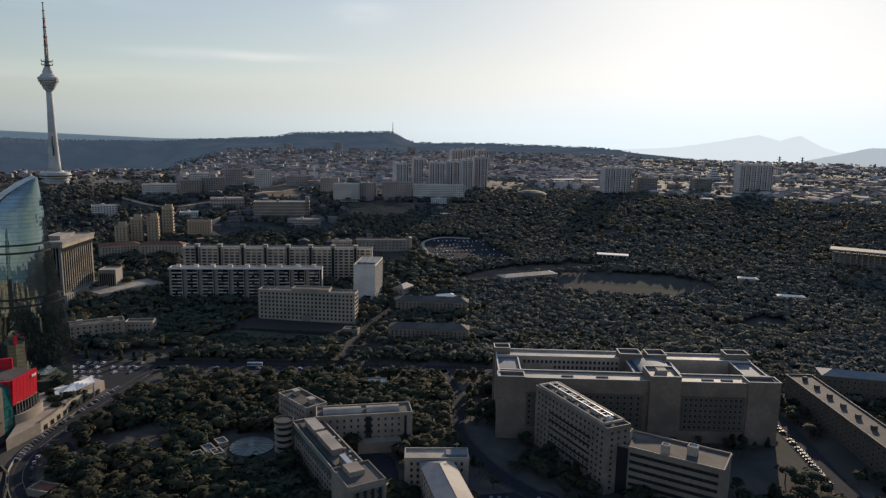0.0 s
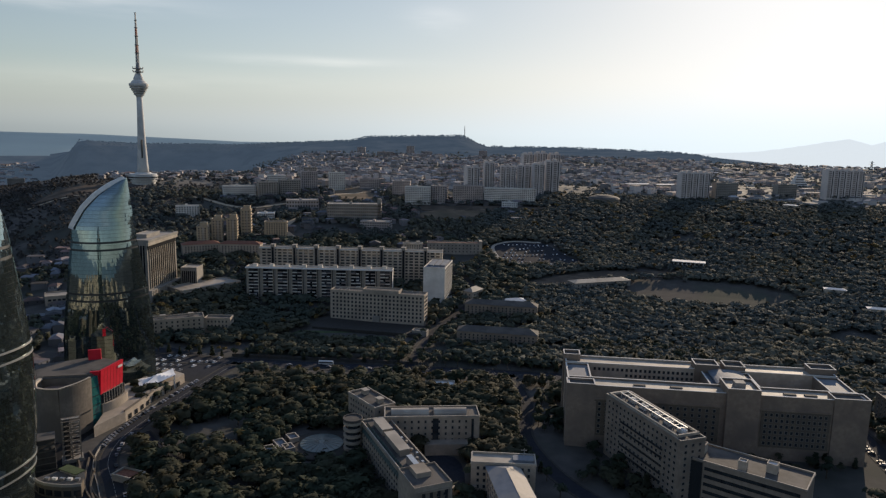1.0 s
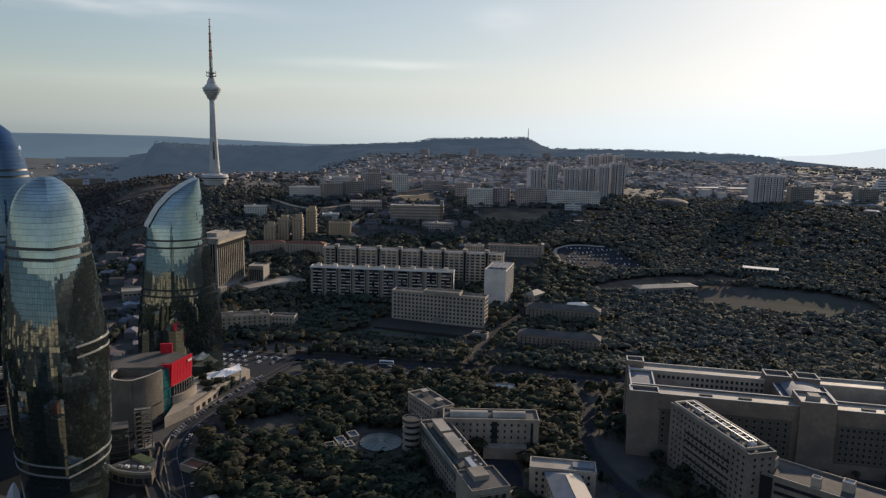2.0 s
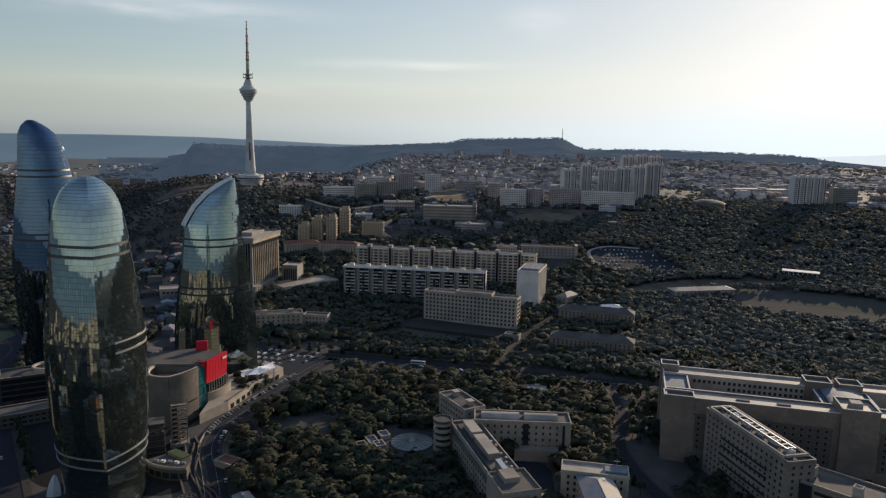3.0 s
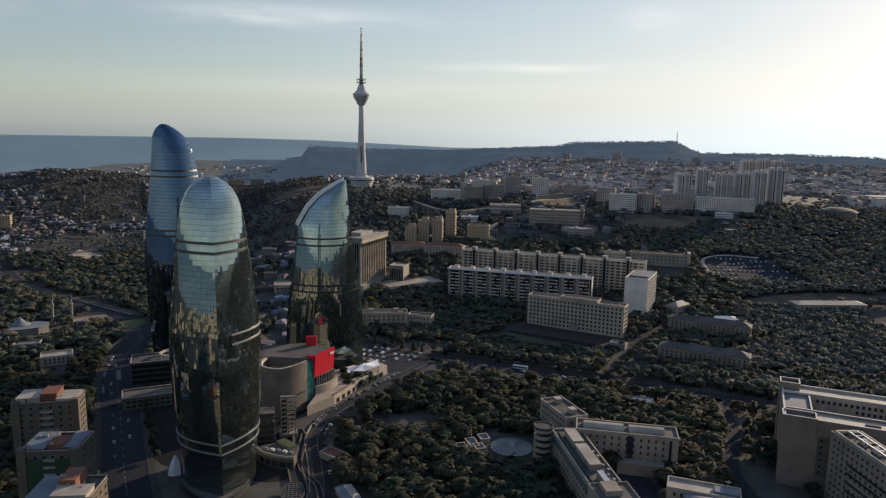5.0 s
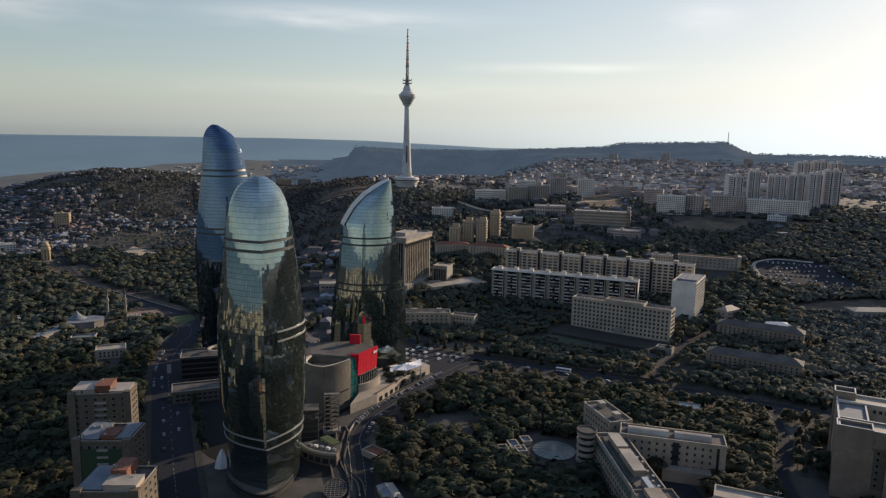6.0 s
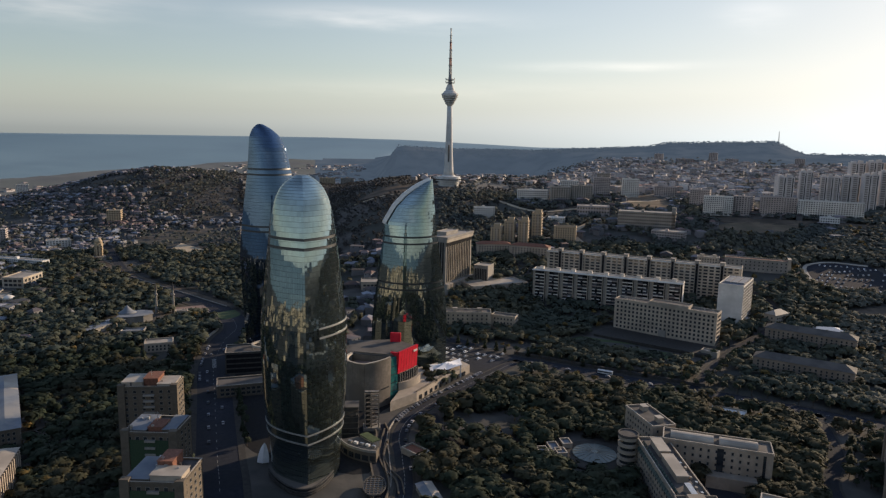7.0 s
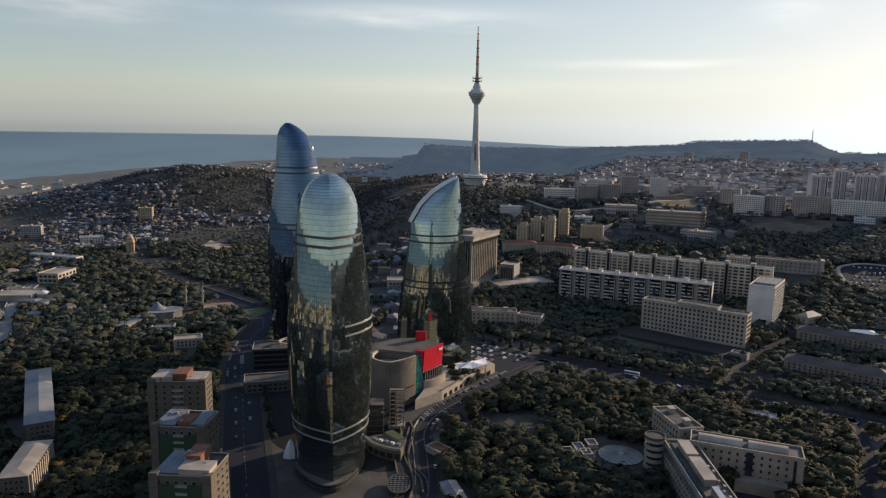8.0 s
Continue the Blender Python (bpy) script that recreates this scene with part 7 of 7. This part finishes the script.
FAR = [crown("round", 16, s) for s in range(21, 26)]


def scatter(seed, n, az0, az1, d0, d1):
    r = np.random.RandomState(seed)
    a = np.radians(az0 + (az1 - az0) * r.rand(n))
    d = np.sqrt(d0 * d0 + (d1 * d1 - d0 * d0) * r.rand(n))
    return d * np.sin(a), d * np.cos(a), r


def wood(name, label, seed, n, az0, az1, d0, d1, crowns, low, high, keep=0.42, cone=0.12, mat="leaf", patch=70.0, spread=1.0):
    lift = 0.9                                        # close canopies catch the light as one roof of leaves
    xs, ys, r = scatter(seed, n, az0, az1, d0, d1)
    ok = ~blocked(xs, ys)
    out, turned, stems = [], [], Build()
    for x, y in zip(xs[ok], ys[ok]):
        if noise.noise((x / patch, y / patch, seed * 0.37)) < keep - 0.5 - 0.35 * r.rand():
            continue
        h = low + (high - low) * r.rand() ** 1.4
        k = crowns[-1] if len(crowns) > 5 and r.rand() < cone else crowns[r.randint(0, 5)]
        t = r.rand() * 2 * math.pi
        c, s = math.cos(t), math.sin(t)
        w = h * (0.85 + 0.5 * r.rand()) * spread
        z = ground(x, y) - 0.06 * h
        q = np.empty_like(k)
        q[..., 0], q[..., 1], q[..., 2] = x + w * (k[..., 0] * c - k[..., 1] * s), y + w * (k[..., 0] * s + k[..., 1] * c), z + h * k[..., 2]
        out.append(q)
        n = q - np.array([x, y, z + 0.42 * h])
        n = n / np.linalg.norm(n, axis=2)[..., None] + np.array([0, 0, lift])
        turned.append(n / np.linalg.norm(n, axis=2)[..., None])
        if d1 < 700:
            stems.bar((x, y, z - 0.5), (x + 0.1, y, z + h * 0.55), 0.02 * h)
    quads_object(name, out, turned, M[mat], label, "trees")
    if stems.v:
        tagged(part("tree_stems", stems, M["trunk"]), "thin brown tree trunks under the crowns", "trees", kind="stuff")
    return len(out)


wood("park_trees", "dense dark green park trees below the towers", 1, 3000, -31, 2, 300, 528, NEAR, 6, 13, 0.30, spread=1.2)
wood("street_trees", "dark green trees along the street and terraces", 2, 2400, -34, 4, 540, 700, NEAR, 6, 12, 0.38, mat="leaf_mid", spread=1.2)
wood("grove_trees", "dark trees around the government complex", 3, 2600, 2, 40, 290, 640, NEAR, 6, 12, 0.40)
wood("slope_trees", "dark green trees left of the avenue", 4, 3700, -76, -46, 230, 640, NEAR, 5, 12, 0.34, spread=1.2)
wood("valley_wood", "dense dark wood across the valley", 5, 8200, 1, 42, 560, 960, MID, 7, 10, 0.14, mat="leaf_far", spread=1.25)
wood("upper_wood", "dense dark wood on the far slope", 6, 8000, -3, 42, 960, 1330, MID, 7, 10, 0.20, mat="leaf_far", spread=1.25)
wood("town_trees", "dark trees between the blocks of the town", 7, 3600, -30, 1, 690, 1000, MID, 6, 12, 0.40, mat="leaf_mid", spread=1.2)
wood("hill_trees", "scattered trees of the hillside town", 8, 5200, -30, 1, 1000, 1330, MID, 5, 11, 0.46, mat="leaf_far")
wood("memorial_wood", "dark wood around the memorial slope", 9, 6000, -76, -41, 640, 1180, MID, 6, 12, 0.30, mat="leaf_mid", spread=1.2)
wood("tower_wood", "dark scrub wood on the hill of the television tower", 10, 6000, -46, -21, 900, 1650, MID, 3.5, 7.5, 0.34, mat="scrub")
wood("hill_scrub", "low dark scrub on the bare hill", 11, 6000, -58, -36, 1350, 1950, FAR, 2.5, 5.5, 0.36, mat="scrub")
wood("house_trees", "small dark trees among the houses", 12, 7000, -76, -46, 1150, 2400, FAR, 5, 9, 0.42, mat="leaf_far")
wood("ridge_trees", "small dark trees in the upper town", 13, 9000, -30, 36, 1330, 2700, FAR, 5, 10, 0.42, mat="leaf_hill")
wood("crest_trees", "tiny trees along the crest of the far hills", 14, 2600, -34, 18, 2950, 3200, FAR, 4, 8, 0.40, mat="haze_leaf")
wood("autumn_trees", "yellow-brown autumn trees in the park", 15, 700, -34, 3, 300, 760, NEAR, 5, 10, 0.55, 0.0, "leaf_autumn", 40)
wood("autumn_wood", "yellow-green autumn trees on the slope", 16, 900, -6, 36, 880, 1330, MID, 6, 10, 0.62, 0.0, "leaf_autumn", 60)
wood("autumn_slope", "yellow-brown trees on the memorial slope", 17, 320, -74, -46, 380, 1050, MID, 5, 9, 0.55, 0.0, "leaf_autumn", 50)


wood("plateau_trees", "dark trees behind the glass towers", 20, 2600, -48, -27, 560, 930, MID, 5, 11, 0.36, mat="leaf_mid")


# single trees that stand out at the roadsides
def tree_thing(seed, cone=False):
    ob = thing("tree", pose(0, 0, 0), "dark green broad-crowned tree beside a road" if not cone else "slim dark conifer beside a road", "tree", "roadside trees")
    k = crown("cone" if cone else "round", 150, seed) * np.array([9.0, 9.0, 9.0])
    b = Build()
    b.ring([(0.32, -0.6), (0.22, 2.2), (0.14, 5.0)], 7)
    r = random.Random(seed)
    for i in range(5):
        a = 2 * math.pi * i / 5 + r.random()
        b.bar((0, 0, 2.4 + 0.4 * i), (1.9 * math.cos(a), 1.9 * math.sin(a), 4.6 + 0.3 * i), 0.09)
    part("trunk", b, M["trunk"], ob)
    c = Build()
    for q in k:
        c.face(*q)
    part("crown", c, M["leaf"], ob)
    return ob


def tree_row(line, side, start, gap, count, seed):
    r, run, i = random.Random(seed), 0.0, 0
    base = [TREES[k] for k in range(len(TREES))]
    for a, b in zip(line, line[1:]):
        d = b - a
        while i < count and start + i * gap < run + d.length:
            q = a + d.normalized() * (start + i * gap - run) + Vector((d.y, -d.x)).normalized() * side
            x, y = q.x + r.uniform(-1, 1), q.y + r.uniform(-1, 1)
            s = r.uniform(0.7, 1.15)
            src = base[r.randrange(len(base))]
            m = pose(x, y, ground(x, y), 0, 0, r.uniform(0, 360))
            if src.name not in PLACED:
                PLACED.add(src.name)
                src.matrix_basis = m
                src.scale = (s, s, s)
            else:
                copy_thing(src, m).scale = (s, s, s)
            i += 1
        run += d.length


TREES, PLACED = [tree_thing(31), tree_thing(32), tree_thing(33), tree_thing(34, True)], set()
tree_row(STREET, -11.5, 20, 10, 50, 3)
tree_row(AVENUE, -19.0, 130, 10, 30, 4)
tree_row(AVENUE, 17.0, 215, 8, 14, 8)
tree_row(DRIVE, 8.0, 20, 9, 18, 5)
tree_row(SIDE, 7.5, 10, 11, 16, 6)
tree_row(SIDE, -7.5, 10, 11, 16, 7)


# ------------------------------------------------------------ small houses of the old town
def houses(name, label, seed, n, az0, az1, d0, d1, low, high, size, keep=0.45, mats=("wall_town", "roof_town", "pane")):
    xs, ys, r = scatter(seed, n, az0, az1, d0, d1)
    ok = ~blocked(xs, ys, 5)
    v, f, mi = [], [], []
    for x, y in zip(xs[ok], ys[ok]):
        if noise.noise((x / 160, y / 160, seed * 0.71)) < keep - 0.5 - 0.25 * r.rand():
            continue
        if -52.5 < DEG(math.atan2(x, y)) < -44 and 1400 + 90 * noise.noise((x / 60, y / 60, 2)) < math.hypot(x, y) < 2100 and r.rand() < 0.93:
            continue                                       # the bare top of the hill
        w, d, h = size * (0.6 + 0.9 * r.rand()), size * (0.6 + 0.5 * r.rand()), low + (high - low) * r.rand() ** 2
        t = math.radians(20 + 15 * r.normal()) + (0 if r.rand() < 0.5 else math.pi / 2)
        c, s, z = math.cos(t), math.sin(t), ground(x, y)
        e, k, o = 0.4, (1.6 + 1.2 * r.rand() if r.rand() < 0.6 else 0.35), len(v)
        for px, py, pz in ((-w / 2, -d / 2, -6), (w / 2, -d / 2, -6), (w / 2, d / 2, -6), (-w / 2, d / 2, -6), (-w / 2, -d / 2, h), (w / 2, -d / 2, h), (w / 2, d / 2, h), (-w / 2, d / 2, h),
                           (-w / 2 - e, -d / 2 - e, h), (w / 2 + e, -d / 2 - e, h), (w / 2 + e, d / 2 + e, h), (-w / 2 - e, d / 2 + e, h), (-w / 4, 0, h + k), (w / 4, 0, h + k)):
            v.append((x + px * c - py * s, y + px * s + py * c, z + pz))
        f += [(o, o + 1, o + 5, o + 4), (o + 1, o + 2, o + 6, o + 5), (o + 2, o + 3, o + 7, o + 6), (o + 3, o, o + 4, o + 7)]
        f += [(o + 8, o + 9, o + 13, o + 12), (o + 9, o + 10, o + 13), (o + 10, o + 11, o + 12, o + 13), (o + 11, o + 8, o + 12)]
        mi += [0] * 4 + [1] * 4
        # a dark window or two on the two near walls
        for side in (0, 1):
            for q in range(2 if w > 9 else 1):
                u = (-0.25 + 0.5 * q) * (w if side == 0 else d)
                o2 = len(v)
                for du, dz in ((-0.7, -2.4), (0.7, -2.4), (0.7, -0.9), (-0.7, -0.9)):
                    px, py = (u + du, -d / 2 - 0.06) if side == 0 else (w / 2 + 0.06, u + du)
                    v.append((x + px * c - py * s, y + px * s + py * c, z + h + dz))
                f.append((o2, o2 + 1, o2 + 2, o2 + 3))
                mi.append(2)
    me = bpy.data.meshes.new(name)
    me.from_pydata(v, [], f)
    for m in mats:
        me.materials.append(M[m])
    me.polygons.foreach_set("material_index", mi)
    me.update()
    tagged(new(name, me), label, "houses", kind="stuff")


# unseen town and woods round the drone, added for the tower glass to mirror
wood("near_wood", "dark trees below the drone", 19, 2600, -180, 180, 20, 300, MID, 6, 13, 0.22)
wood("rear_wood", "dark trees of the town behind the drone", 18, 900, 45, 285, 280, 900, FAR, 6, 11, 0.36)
houses("rear_houses", "pale houses of the town behind the drone", 8, 900, 45, 285, 240, 930, 8, 24, 15, 0.42, mats=("stone", "roof_dark", "pane"))
houses("old_town_houses", "crowded small pale houses with grey and red roofs", 1, 7600, -76, -45.5, 1180, 2350, 3.5, 6.5, 9, 0.40)
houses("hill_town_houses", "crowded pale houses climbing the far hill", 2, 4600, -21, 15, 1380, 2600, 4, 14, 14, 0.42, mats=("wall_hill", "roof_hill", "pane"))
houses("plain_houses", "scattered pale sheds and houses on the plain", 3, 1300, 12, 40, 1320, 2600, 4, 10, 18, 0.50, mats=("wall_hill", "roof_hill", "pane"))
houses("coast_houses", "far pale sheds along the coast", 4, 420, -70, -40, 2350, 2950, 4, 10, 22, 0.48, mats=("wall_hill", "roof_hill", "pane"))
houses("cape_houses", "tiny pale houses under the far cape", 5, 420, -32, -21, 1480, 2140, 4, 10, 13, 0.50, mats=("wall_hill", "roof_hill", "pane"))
houses("lower_town_houses", "small pale houses below the wooded slope", 6, 260, -76, -60, 700, 1180, 5, 9, 13, 0.5)
houses("midtown_houses", "small houses and sheds between the blocks", 7, 420, -24, 1, 930, 1350, 4, 9, 13, 0.5)
houses("plateau_houses", "small pale houses behind the glass towers", 9, 170, -42, -29, 620, 1000, 4, 8, 14, 0.5)
houses("port_sheds", "far pale sheds and tanks on the coastal plain", 10, 420, -50, -36, 2700, 3550, 4, 9, 20, 0.50, mats=("wall_hill", "roof_hill", "pane"))
